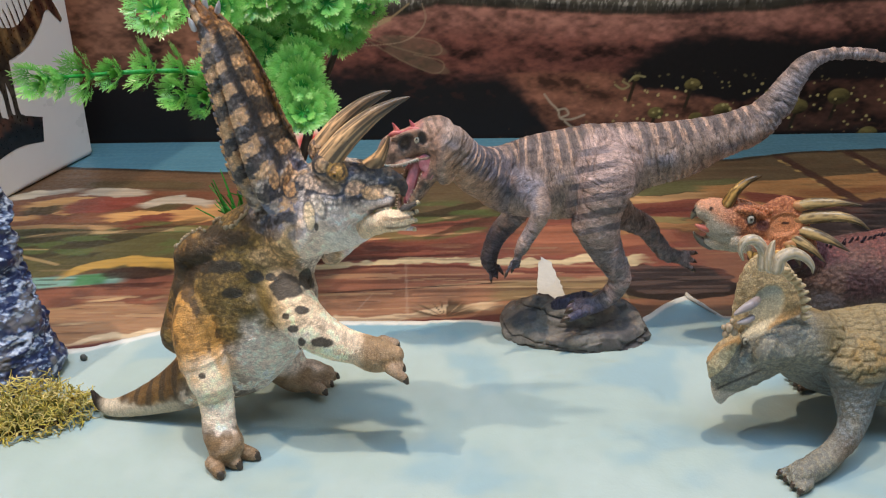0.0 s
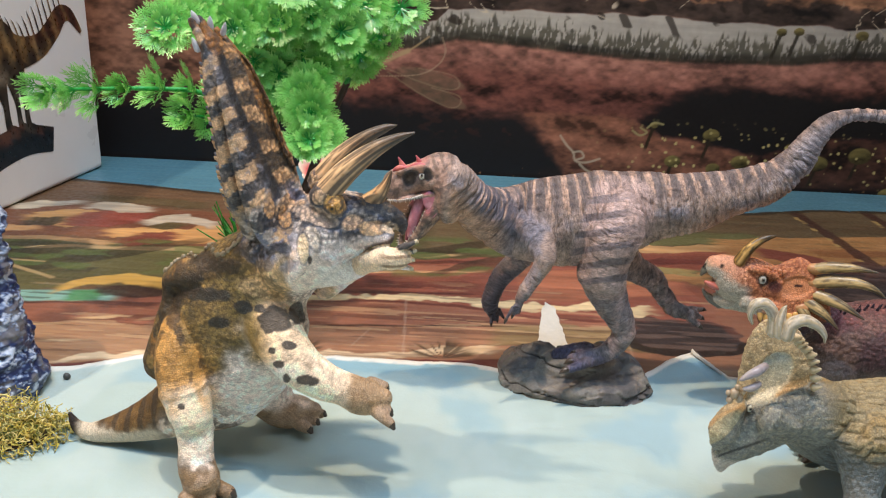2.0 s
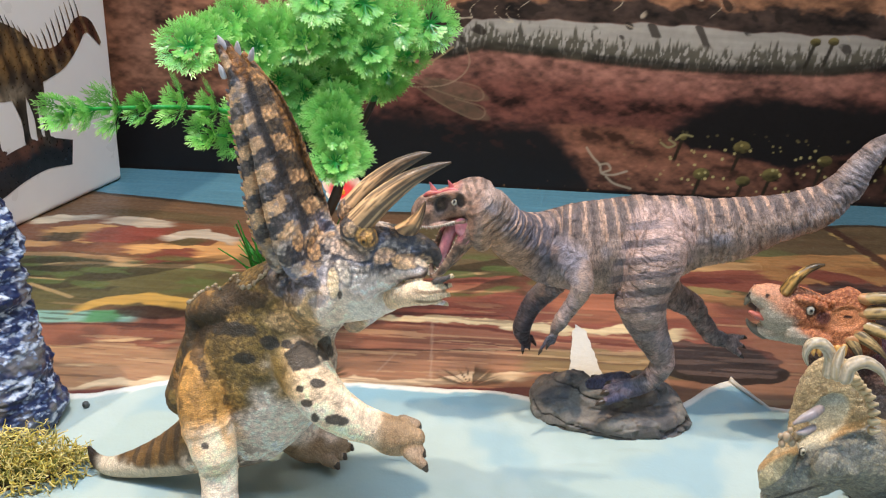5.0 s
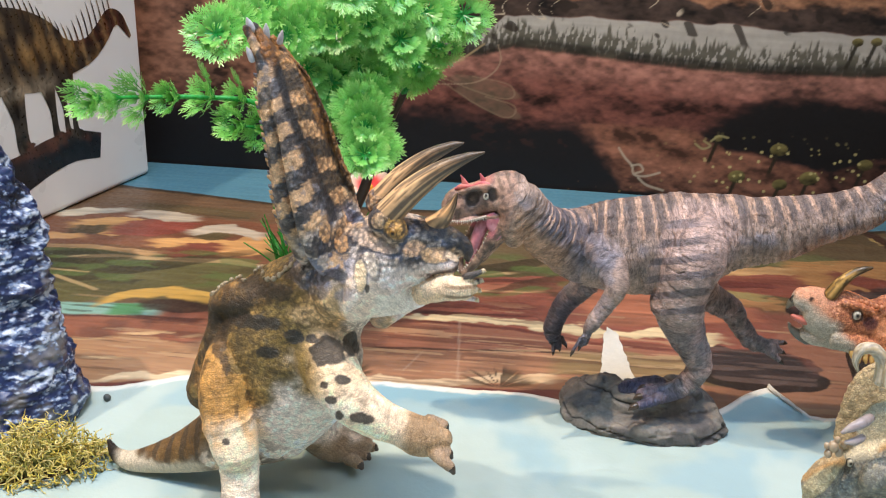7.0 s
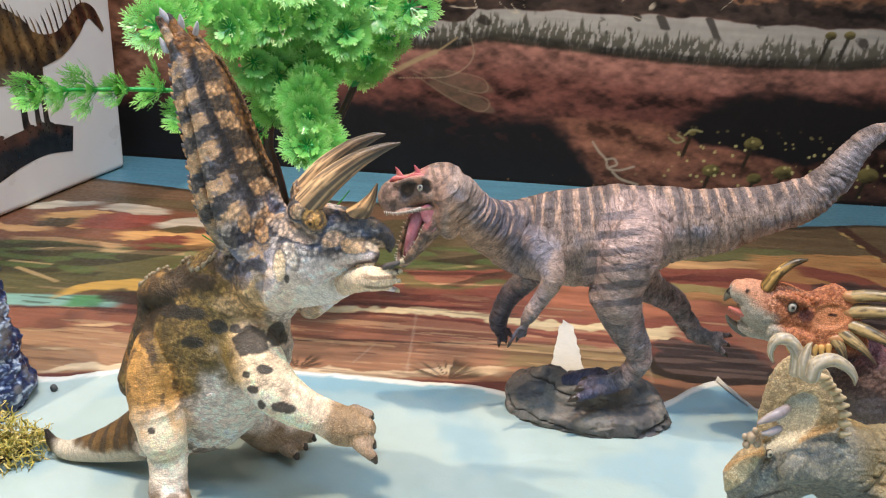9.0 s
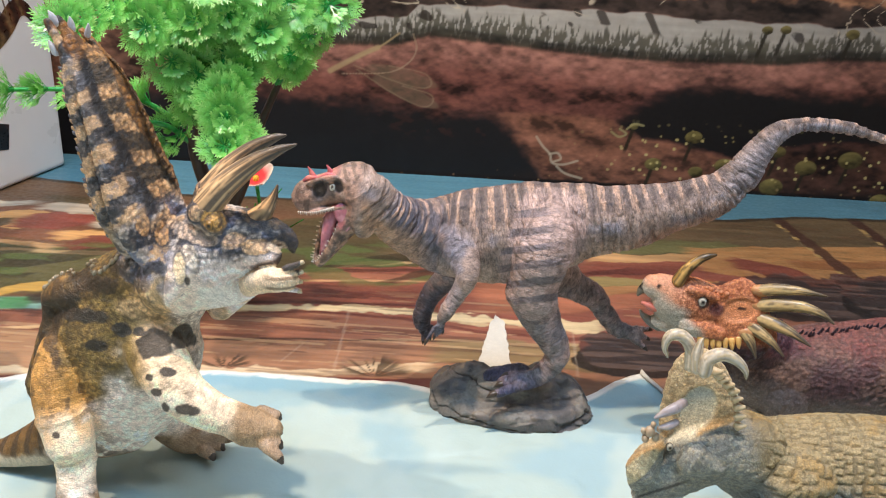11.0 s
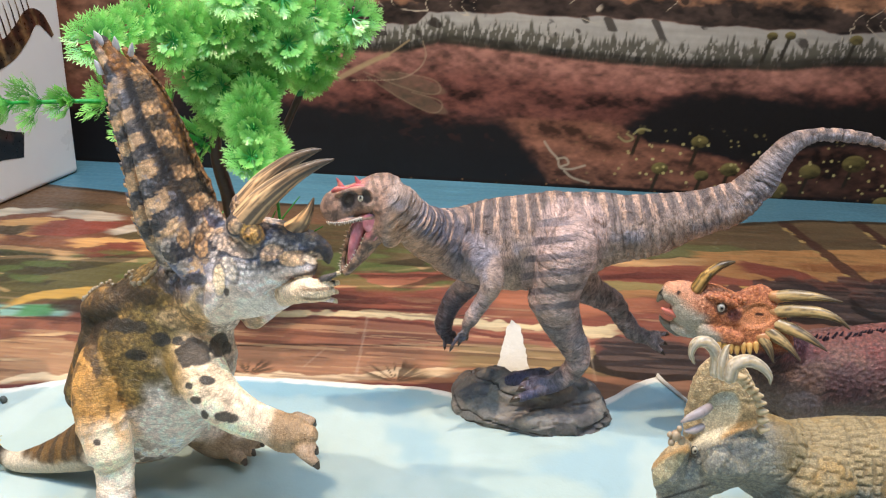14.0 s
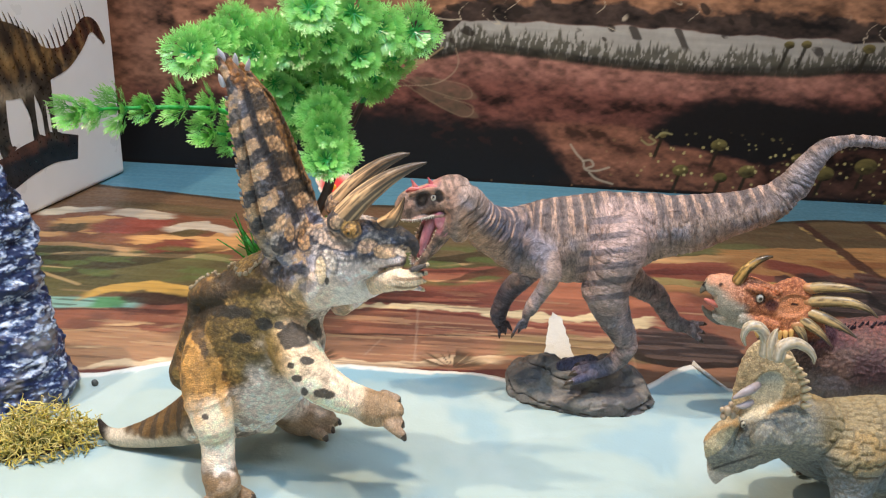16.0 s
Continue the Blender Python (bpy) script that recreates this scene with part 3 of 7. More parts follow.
    # grass tufts painted on the near ground
    for gx, gy, size in ((45, 464, 22), (-32, 462, 16), (-58, 640, 15), (72, 545, 8)):
        a = np.arctan2(x - gx, y - gy + 3)
        r = np.hypot(x - gx, (y - gy + 3) * 0.9)
        blade = step(0.42, 0.55, vnoise(np.stack([a * 8, 0 * a, 0 * a], -1), int(abs(gx)))) * step(size, size * 0.6, r + 6 * (vnoise(np.stack([a * 8, 0 * a + 5, 0 * a], -1), 3) - 0.5)) * step(1.45, 1.2, np.abs(a)) * step(0, 3, r)
        c = blend(c, srgb(66, 48, 28), 0.85 * blade)
    # strip of painted water under the backdrop
    shore = np.interp(x, (-340, -277, -219, -148, 100, 293, 358, 440), (752, 750, 742, 730, 748, 748, 768, 774)) + 0.6 * quick
    water = step(shore - 1.5, shore + 0.5, y)
    c = blend(c, srgb(50, 42, 28), 0.8 * step(shore + 3, shore, y) * step(shore - 9, shore - 4, y + quick * 1.4))
    c = blend(c, srgb(80, 138, 158) * (0.8 + 0.4 * streak)[:, None], water)
    grey = c.mean(1)[:, None]
    c = grey + (c - grey) * 0.86
    # weaker light on the right is put into the colour: the ground darkens with x
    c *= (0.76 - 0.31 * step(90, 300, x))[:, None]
    return np.clip(c, 0, 1)


def sheet(name, xs, ys, height, paint, mat, label, category):
    gx, gy = np.meshgrid(xs, ys)
    x, y = gx.ravel(), gy.ravel()
    v = np.stack([x, y, height(x, y)], -1) / 1000
    ob = mesh_object(name, v, grid_faces(len(xs), len(ys)), mat, colours=paint(x, y))
    return tagged(ob, label, category, kind="structure")


def mat_height(x, y):
    p = np.stack([x, y, 0 * x], -1)
    return 0.35 + (fbm(p * (0.01, 0.01, 1), 13, 2) - 0.5) * 0.7


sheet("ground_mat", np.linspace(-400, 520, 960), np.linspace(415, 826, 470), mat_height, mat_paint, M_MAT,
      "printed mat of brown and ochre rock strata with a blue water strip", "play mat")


# pale paper over the front of the table, its far edge torn and lifting
def paper_edge(x):
    p = np.stack([x, 0 * x, 0 * x], -1)
    e = 455 + (fbm(p * 0.02, 7, 3) - 0.5) * 6 + (fbm(p * 0.2, 8, 2) - 0.5) * 1.6
    e = e - 25 * step(-90, -150, x) + 23 * np.clip(np.minimum((x - 152) / 31, (197 - x) / 13), 0, 1) - 4 * step(60, 90, x) * step(170, 150, x)
    return e


def build_paper():
    xs, t = np.linspace(-460, 520, 620), np.concatenate([np.linspace(0, 0.8, 170), np.linspace(0.8, 1, 90)[1:]])
    gx, gt = np.meshgrid(xs, t)
    x = gx.ravel()
    edge = paper_edge(x)
    y = -340 + (edge + 340) * gt.ravel()
    p = np.stack([x, y, 0 * x], -1)
    fold = np.abs(fbm(p * 0.016, 3, 3) - 0.5) * 2
    z = 1.1 + (fbm(p * 0.012, 2, 3) - 0.5) * 1.6 - 1.1 * step(0.10, 0.0, fold) + (fbm(p * 0.09, 4, 3) - 0.5) * 0.7 + (fbm(p * 0.035, 14, 3) - 0.5) * 1.6
    lift = step(18, 0, edge - y)
    curl = 0.35 + 0.9 * step(0.4, 0.7, vnoise(np.stack([x * 0.02, 0 * x, 0 * x], -1), 31)) + 1.2 * step(24, 4, np.abs(x - 184))
    z = np.maximum(z, 0.9) + lift * lift * curl
    c = np.tile(srgb(160, 176, 170), (len(x), 1))
    c = blend(c, srgb(144, 168, 172), step(0.45, 0.62, fbm(p * (0.02, 0.03, 1), 5, 4)))
    c = blend(c, srgb(165, 180, 175), step(0.5, 0.66, fbm(p * (0.03, 0.02, 1), 6, 4)))
    c = blend(c, srgb(120, 158, 172), 0.75 * step(20, 12, edge - y + (fbm(p * 0.06, 10, 3) - 0.5) * 22) * step(-70, -40, x) * step(80, 60, x))
    c = blend(c, srgb(122, 160, 174), 0.6 * step(26, 16, edge - y + (fbm(p * 0.06, 12, 3) - 0.5) * 22) * step(146, 158, x) * step(240, 220, x))
    c = blend(c, srgb(214, 211, 202), step(4.6, 3.4, edge - y + (fbm(p * 0.15, 9, 2) - 0.5) * 4))
    ob = mesh_object("paper_sheet", np.stack([x, y, z], -1) / 1000, grid_faces(len(xs), len(t)), M_PAPER, colours=c)
    m = ob.modifiers.new("thickness", "SOLIDIFY")
    m.thickness, m.offset = 0.00025, -1
    return tagged(ob, "crumpled pale mint paper sheet with a torn curled edge", "paper sheet")


build_paper()


# ---------------------------------------------------------------- printed backdrop: fallen log over a swamp
def backdrop_paint(x, z):
    p = np.stack([x, z, 0 * x], -1)
    curve = lambda *q: np.interp(x, [k[0] for k in q], [k[1] for k in q])
    n1, n2 = fbm(p * (0.02, 0.035, 1), 3, 5), fbm(p * (0.045, 0.075, 1) + (0.02 * z[:, None] * np.array((0.6, 0, 0))), 5, 4)
    fine = fbm(p * (0.16, 0.30, 1), 11, 4)
    tex = np.clip(1 + 1.7 * (fine - 0.5) + 2.6 * (n2 - 0.5), 0.15, 2.0)[:, None]
    rough = (n1 - 0.5) * 12 + (fbm(p * (0.12, 0.2, 1), 12, 3) - 0.5) * 10
    top = curve((-460, 112), (-42, 115), (16, 119), (41, 127), (89, 124), (139, 120), (239, 115), (338, 118), (386, 124), (520, 127)) + (n1 - 0.5) * 3
    # the fallen log: pinkish along the top, red brown below
    c = srgb(100, 57, 46) * tex
    c = blend(c, srgb(158, 106, 88) * (0.3 + 0.7 * tex), 0.8 * step(top - 36, top - 6, z + rough))
    # black hollow under the log, the root lobe, the black wedge over it and the soil at the right
    low = curve((-460, 58), (-93, 66), (-13, 62), (68, 61), (99, 62), (117, 46), (135, 26), (150, -5), (160, -40))
    black = step(low + 15, low - 12, z + rough * 1.5)
    wt = curve((195, 58), (207, 64), (240, 82), (277, 93), (330, 95), (378, 93), (520, 90))
    wb = curve((195, 62), (207, 59), (232, 47), (265, 43), (292, 37), (326, 31), (350, 42), (387, 49), (520, 56))
    wedge = step(wt + 10, wt - 9, z + rough * 1.2) * step(wb - 3, wb + 3, z + rough * 0.4) * step(198, 212, x)
    soil = srgb(124, 78, 57) * (0.15 + 0.85 * tex)
    c = blend(c, soil, step(wb + 4, wb - 4, z) * step(120, 160, x + 0.6 * z) * step(350, 300, x))
    c = blend(c, srgb(76, 47, 35) * tex, step(wb + 4, wb - 4, z) * step(300, 350, x))
    c = blend(c, srgb(26, 24, 25), black)
    c = blend(c, srgb(64, 36, 28), 0.5 * black * step(0.60, 0.68, fbm(p * (0.08, 0.16, 1), 15, 3)) * step(30, 45, z) * step(-40, 40, x))
    c = blend(c, srgb(22, 19, 19), wedge)
    # dark patches low at the right, near-black line along the bottom edge
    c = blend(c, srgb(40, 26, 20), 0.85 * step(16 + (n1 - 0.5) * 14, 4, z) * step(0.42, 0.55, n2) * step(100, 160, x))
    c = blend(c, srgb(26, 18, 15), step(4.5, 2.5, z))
    # pale water behind the log, reeds along it, dark far bank
    far = curve((-460, 132), (-42, 135), (22, 140), (32, 150), (111, 152), (224, 152), (259, 149), (381, 149), (520, 151)) + (fbm(p * (0.05, 0, 1), 16, 3) - 0.5) * 5
    shown = step(-150, -90, x)
    water = srgb(170, 163, 150) * (0.8 + 0.35 * fbm(p * (0.03, 0.3, 1), 23, 3))[:, None]
    c = blend(c, water, shown * step(top - 1, top + 2, z) * step(far + 1, far - 1, z))
    c = blend(c, srgb(60, 46, 38) * tex, shown * step(far - 1, far + 1, z))
    c = blend(c, srgb(150, 104, 72) * (0.3 + 0.7 * tex), shown * step(far + 16, far + 22, z + rough))
    col = lambda k, seed, lean=0.1: vnoise(np.stack([x * k + z * lean, z * 0.10, 0 * x], -1), seed)
    tall = 8 + 10 * vnoise(np.stack([x * 0.05, 0 * x, 0 * x], -1), 3) + 12 * vnoise(np.stack([x * 0.6, 0 * x, 0 * x], -1), 29) ** 2
    reed = step(0.44, 0.54, np.maximum(col(0.8, 37), col(0.65, 38, -0.2))) * step(top - 5, top, z) * step(top + tall + 3, top + tall - 3, z)
    c = blend(c, srgb(70, 66, 48) * (0.4 + 1.2 * n2)[:, None], 0.85 * reed * shown)
    c = blend(c, srgb(46, 42, 32) * tex, 0.85 * step(top - 5, top - 1, z) * step(top + 7 + 12 * (n2 - 0.3), top + 3, z) * shown)
    # snags and roots hanging over the far bank, with pale twigs
    snag = step(0.74, 0.80, col(0.10, 51, 0.05)) * step(far - 20, far - 14, z) * step(0.4, 0.5, n2)
    c = blend(c, srgb(44, 34, 26), 0.85 * snag * shown)
    twig = np.abs(vnoise(np.stack([x * 0.10 + 0.5 * np.sin(z * 0.25), z * 0.05, 0 * x], -1), 57) - 0.5)
    c = blend(c, srgb(196, 178, 150), 0.85 * step(0.035, 0.015, twig) * step(far - 8, far - 2, z) * step(far + 26, far + 18, z) * step(0.48, 0.56, vnoise(p * 0.035, 58)) * shown)
    # dim left part of the print
    c = blend(c, srgb(126, 84, 62) * tex, step(-110, -170, x) * step(66, 84, z + rough))
    # round fungi on stalks
    for fx, fz, r in ((277, 49, 8), (245, 23, 8), (283, 18, 7), (307, 25, 9), (351, 8, 11), (378, 27, 10), (415, 36, 11), (448, 0, 10), (352, 40, 7), (474, 40, 10), (324, 143, 5), (339, 144, 5), (394, 143, 6), (224, 56, 4)):
        stalk = step(2.2, 1.0, np.abs(x - fx + 0.25 * (fz - z))) * step(fz, fz - 3, z) * step(fz - 26, fz - 20, z)
        c = blend(c, srgb(40, 34, 20), 0.95 * stalk)
        d = np.hypot((x - fx) / r, (z - fz) / (r * 0.75))
        cap = srgb(128, 114, 58) * (0.2 + 0.9 * step(-0.8, 0.9, (z - fz - 0.3 * (x - fx)) / r) + 0.9 * (fine - 0.5))[:, None]
        c = blend(c, cap, step(1.0, 0.86, d))
    # specks of pollen
    d1, _ = cells(np.stack([x * 0.14, z * 0.14, 0 * x], -1), 5)
    c = blend(c, srgb(196, 180, 110), 0.9 * step(0.24, 0.15, d1) * step(150, 260, x) * step(66, 40, z) * step(3, 10, z))
    c = blend(c, srgb(150, 110, 70), 0.7 * step(0.16, 0.10, d1) * step(0, 40, x) * step(14, 6, z))
    # pale curling tendril and ghostly dragonfly wings
    def stroke(pts, w, col, alpha):
        q = spline([(*k, 0, 1, 1) for k in pts], 26)[:, :2]
        near = (x > q[:, 0].min() - 4) & (x < q[:, 0].max() + 4) & (z > q[:, 1].min() - 4) & (z < q[:, 1].max() + 4)
        d = np.full(len(x), 99.0)
        d[near] = np.sqrt(((np.stack([x, z], -1)[near][:, None] - q[None]) ** 2).sum(-1)).min(1)
        return blend(c, col, alpha * step(w, w * 0.35, d))
    for pts in (((140, 42), (146, 34), (153, 27), (156, 19), (166, 18), (178, 22)), ((153, 27), (160, 28), (163, 23), (157, 20)), ((160, 16), (168, 10), (183, 6))):
        c = stroke(pts, 1.5, srgb(190, 174, 146), 0.6)
    for pts in (((205, 50), (212, 46), (218, 49), (212, 53)), ((218, 53), (224, 58), (232, 57))):
        c = stroke(pts, 1.4, srgb(150, 140, 90), 0.8)
    for pts, half in ((((-23, 96), (12, 84), (36, 79), (45, 83), (38, 92), (8, 97)), 0), (((-20, 92), (10, 74), (36, 63), (46, 66), (44, 74), (20, 80)), 0)):
        cx, cz = np.mean([q[0] for q in pts]), np.mean([q[1] for q in pts])
        an = -0.38 if cz < 85 else -0.22
        lx, lz = (x - cx) * math.cos(an) + (z - cz) * math.sin(an), -(x - cx) * math.sin(an) + (z - cz) * math.cos(an)
        c = blend(c, srgb(124, 106, 80), 0.38 * step(1.0, 0.85, np.hypot(lx / 34, lz / 7.0)))
        c = stroke(pts, 1.1, srgb(160, 138, 104), 0.32)
    c = stroke(((-44, 90), (-28, 99), (-13, 107), (-2, 112)), 3.2, srgb(168, 142, 98), 0.8)
    c = stroke(((-28, 99), (-2, 112), (16, 125)), 1.3, srgb(168, 142, 98), 0.7)
    c = stroke(((28, 125), (31, 112), (24, 100), (6, 91), (-33, 88)), 1.0, srgb(176, 150, 118), 0.45)
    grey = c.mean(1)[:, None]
    # light falloff painted in: the whole print dims from the middle to the right
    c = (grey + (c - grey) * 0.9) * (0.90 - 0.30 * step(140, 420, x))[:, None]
    return np.clip(c, 0, 1)


def build_backdrop():
    xs, zs = np.linspace(-420, 520, 940), np.concatenate([np.linspace(0, 200, 270), np.linspace(204, 330, 20)])
    gx, gz = np.meshgrid(xs, zs)
    x, z = gx.ravel(), gz.ravel()
    p = np.stack([x, z, 0 * x], -1)
    y = 826 + (fbm(p * 0.006, 61, 2) - 0.5) * 2.5
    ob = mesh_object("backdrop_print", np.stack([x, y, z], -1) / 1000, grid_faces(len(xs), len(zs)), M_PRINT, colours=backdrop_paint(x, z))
    m = ob.modifiers.new("thickness", "SOLIDIFY")
    m.thickness, m.offset = 0.002, 1
    return tagged(ob, "glossy printed backdrop of a fallen log over a dark swamp", "backdrop", kind="structure")


build_backdrop()

# -- stations of the figures, in millimetres --
TRI_TORSO = [(-61.3, 366, 20.9, 11.3, 9.1), (-51.8, 366, 31, 21.5, 15.5), (-43.8, 366, 45.8, 27.7, 19.4), (-38.6, 366, 61.1, 29.4, 20.6), (-32.4, 366, 76.5, 26.7, 19.8), (-24.6, 366, 87.1, 20.5, 17.4), (-15.7, 366, 95.8, 17.8, 16)]
TRI_HEAD = [(-14.2, 359, 95.5, 15, 15), (-7, 359, 102.2, 16.2, 15.5), (1.3, 359, 109.2, 15.0, 14.0), (9.9, 359, 111.6, 12.6, 11.5), (17.3, 359, 113.2, 9.4, 8.5), (22.6, 359, 113.6, 6.8, 6.4), (26.6, 359, 113.0, 4.4, 4.2), (28.8, 359, 111.0, 2.6, 2.6), (29.2, 359, 108.6, 1.0, 1.0)]
TRI_JAW = [(-7.8, 359, 93, 9.5, 9), (0.8, 359, 92.5, 7.6, 7), (9, 359, 93, 5.4, 5), (15, 359, 94.6, 3.6, 3.6), (18.6, 359, 96.6, 1.8, 1.8)]
TRI_FRILL = [(-7.6, 368, 96.9, 10.5, 10.5), (-16.0, 358, 111.8, 14.4, 14.5), (-20.4, 353, 125.4, 13.8, 14.8), (-24.4, 352, 139.5, 11.2, 12.6), (-27.2, 352, 152.9, 9.5, 11.6), (-31.1, 352, 164.7, 7.7, 9.6), (-35.1, 352, 174, 4.5, 5.4), (-39.3, 352, 180.5, 2.2, 2.4), (-42.6, 352, 185.2, 1.1, 1.1)]
TRI_HORN_A = [(1.7, 351, 126, 4.9, 4.9), (9.5, 351, 134.8, 4.3, 4.3), (18.6, 351, 142.4, 3.1, 3.1), (27, 351, 147.2, 1.7, 1.7), (32.8, 351, 149.4, 0.4, 0.4)]
TRI_HORN_B = [(-2.7, 370, 125.8, 4.8, 4.8), (4.2, 370, 134.2, 4, 4), (13, 370, 141.8, 2.8, 2.8), (20.7, 370, 146.1, 1.6, 1.6), (24.9, 370, 147.4, 0.4, 0.4)]
TRI_HORN_NOSE = [(15.7, 359, 118.6, 4.7, 4.7), (19.9, 359, 123.4, 3.1, 3.1), (22.6, 359, 127.9, 1.7, 1.7), (24.3, 359, 132.5, 0.4, 0.4)]
TRI_ARM_A = [(-25.4, 357, 74, 11.2, 11.2), (-16.4, 347, 66.3, 10.1, 10.1), (-7.9, 342, 58.4, 8.8, 8.8), (1.9, 341, 52.6, 7.4, 7.4), (9.7, 341, 49.8, 6.6, 6.6), (16.3, 341, 46.9, 7.3, 7.3), (21.5, 341, 46.5, 6, 6), (25, 341, 46.9, 3.6, 3.6)]
TRI_ARM_B = [(-3.1, 374, 77.1, 5, 5), (8.5, 366, 89, 4.4, 4.4), (15.5, 355, 97.0, 4.3, 4.3), (21.5, 350, 100.8, 4.5, 4.2), (27, 348, 102.2, 4.3, 3.8), (30.8, 348, 103.2, 3.2, 2.8)]
TRI_THIGH = [(-58, 354, 66, 7, 7), (-57.5, 350, 59, 8.5, 8.5), (-57, 348, 51, 9.3, 9.3), (-54, 344, 42, 9, 9), (-50.7, 340, 34.9, 8.4, 8.4)]
TRI_SHIN = [(-54.6, 345, 43.9, 10, 10), (-51.3, 343, 32.1, 8, 8), (-49.3, 339, 22.7, 6.9, 6.9), (-48.6, 336, 15.2, 7.2, 7.2), (-46.0, 333, 9.6, 7.6, 7.6)]
TRI_FOOT_B = [(-36.1, 386, 26.9, 13, 13), (-29, 386, 15.1, 10, 10), (-23, 386, 10.4, 8.4, 8.4), (-15.7, 386, 10.9, 6.7, 6.7), (-10.6, 386, 11.4, 3.8, 3.8)]
TRI_TAIL = [(-58.3, 368, 26.5, 14.9, 14.9), (-71, 368, 17.8, 11.5, 11.5), (-83.6, 368, 11.7, 8.3, 8.3), (-95.4, 368, 7.5, 5.8, 5.8), (-105.1, 368, 5.6, 4.2, 4.2), (-110.9, 368, 8.1, 2.8, 2.8), (-113.8, 368, 14.3, 0.9, 0.9)]
TRI_HUMP = [(-61, 360, 84.1, 4.2, 4.2), (-54.3, 360, 86.4, 7.2, 7.2), (-43.8, 360, 86.8, 9.3, 9.3), (-33.2, 360, 92.2, 10.4, 10.4), (-24.8, 360, 100.2, 9.7, 9.7)]
TRI_BACK = [(-62.1, 362, 83.8, 3.8, 3.8), (-61.7, 362, 74.3, 5.1, 5.1), (-63, 362, 62.3, 7.7, 7.7), (-67.4, 362, 45.9, 9.2, 9.2)]
TRI_RIDGE = [(-65.1, 358, 86.2), (-63.6, 358, 90.4), (-57.9, 358, 94.2), (-49.1, 358, 96.4), (-39.8, 358, 97.8), (-33.5, 358, 102.5), (-28.9, 358, 109.3)]
TRI_SPOTS = [(-40.4, 90.1, 8.7, 3), (-26.6, 85.8, 3.4, 2.7), (-15.4, 81.2, 5.4, 6.5), (-7.5, 84.5, 2.7, 4.9), (-10.4, 70.8, 2.7, 1.9), (-16.7, 68, 1.7, 1.7), (-14.5, 62.4, 2.2, 1.6), (-3.6, 56, 3.9, 2.2), (-52.5, 41.7, 1.4, 1.4), (-20.8, 85.5, 2.3, 1.9), (-11.5, 56.6, 1.4, 1.8), (-35.9, 78.8, 4.6, 2.3), (-44.1, 96.1, 3.8, 1.5)]
TRI_UMBER = [(-37.1, 102.8, 9.3, 3.7), (-26.5, 110.1, 4.8, 4.8), (-47, 94.8, 6.8, 5.7), (-52.1, 82.7, 3.8, 8.6)]
TRI_SLATE = [(-20, 106.2, 8.2, 4.8), (-9.3, 102.6, 5.6, 3), (-23.7, 113.5, 4, 6.3), (-13.4, 112.7, 3.3, 4.4), (-4.1, 111.5, 2.9, 3.7), (-0.6, 119.6, 3.3, 2.5)]
TRI_EYE = [(4.4, 347, 121.4)]
ALLO_BODY = [(45.8, 418, 112.8, 9.9, 9.9), (54.6, 425, 101.5, 10.6, 10.6), (63.7, 433, 94.1, 12.9, 12.9), (75.9, 440, 88.6, 17.7, 17.7), (91.1, 440, 88.4, 21.3, 21.3), (108.7, 440, 90.6, 22.2, 22.2), (123.5, 440, 94.2, 21.1, 21.1), (140.6, 440, 98.4, 17, 17), (157.7, 440, 101.1, 14.7, 14.7), (176.6, 440, 106.9, 11.1, 11.1), (192.7, 440, 113.3, 9.8, 9.8), (203.4, 440, 122.3, 8, 8), (209.7, 440, 134.2, 6, 6), (215.4, 440, 141.8, 4.5, 4.5), (225.1, 440, 146.4, 3.3, 3.3), (241.4, 440, 146.4, 2.6, 2.6), (260.9, 440, 141.9, 1.7, 1.7), (280.8, 440, 136.7, 0.7, 0.7)]
ALLO_SKULL = [(43.5, 421, 115.2, 9.6, 8.2), (39.8, 420, 115.4, 9.2, 8.0), (34.8, 420, 114.1, 7.8, 7.0), (29.8, 420, 112.4, 7.1, 5.8), (24.8, 420, 110.2, 7.7, 5.0), (21.4, 420, 108.4, 7.4, 4.6), (18.9, 420, 106.6, 5.9, 3.8)]
ALLO_JAW = [(42.0, 415.0, 106, 3.4, 2.4), (38.0, 415.0, 99, 2.9, 2.0), (34.2, 415.5, 91.5, 2.5, 1.9), (29.6, 417, 83.5, 2.1, 1.9), (26.2, 419.5, 78.8, 1.8, 1.8)]
ALLO_JAW_FAR = [(34, 427, 104, 2.0, 1.4), (28.0, 427, 97, 1.5, 1.3), (25.0, 427, 88.5, 1.3, 1.2), (24.0, 425, 81.5, 1.3, 1.2), (24.6, 422, 78.2, 1.6, 1.4)]
ALLO_CHIN = [(44, 421, 102, 4.5, 5.5), (38.0, 421, 94.5, 3.4, 5.0), (33, 421, 87, 2.6, 4.6), (28, 421, 80.4, 1.9, 3.4)]
ALLO_TONGUE = [(35.0, 418.5, 105.5, 2.6, 2.6), (31.8, 417.5, 100.0, 2.7, 2.6), (29.8, 417.5, 92.5, 2.4, 2.6), (28.4, 418, 86, 1.2, 1.6)]
ALLO_THIGH = [(124.5, 432, 99.8, 11.7, 11.7), (122.4, 424, 91.4, 13.1, 13.1), (119.5, 424, 76.7, 10.8, 10.8), (120.7, 424, 64.6, 9.2, 9.2)]
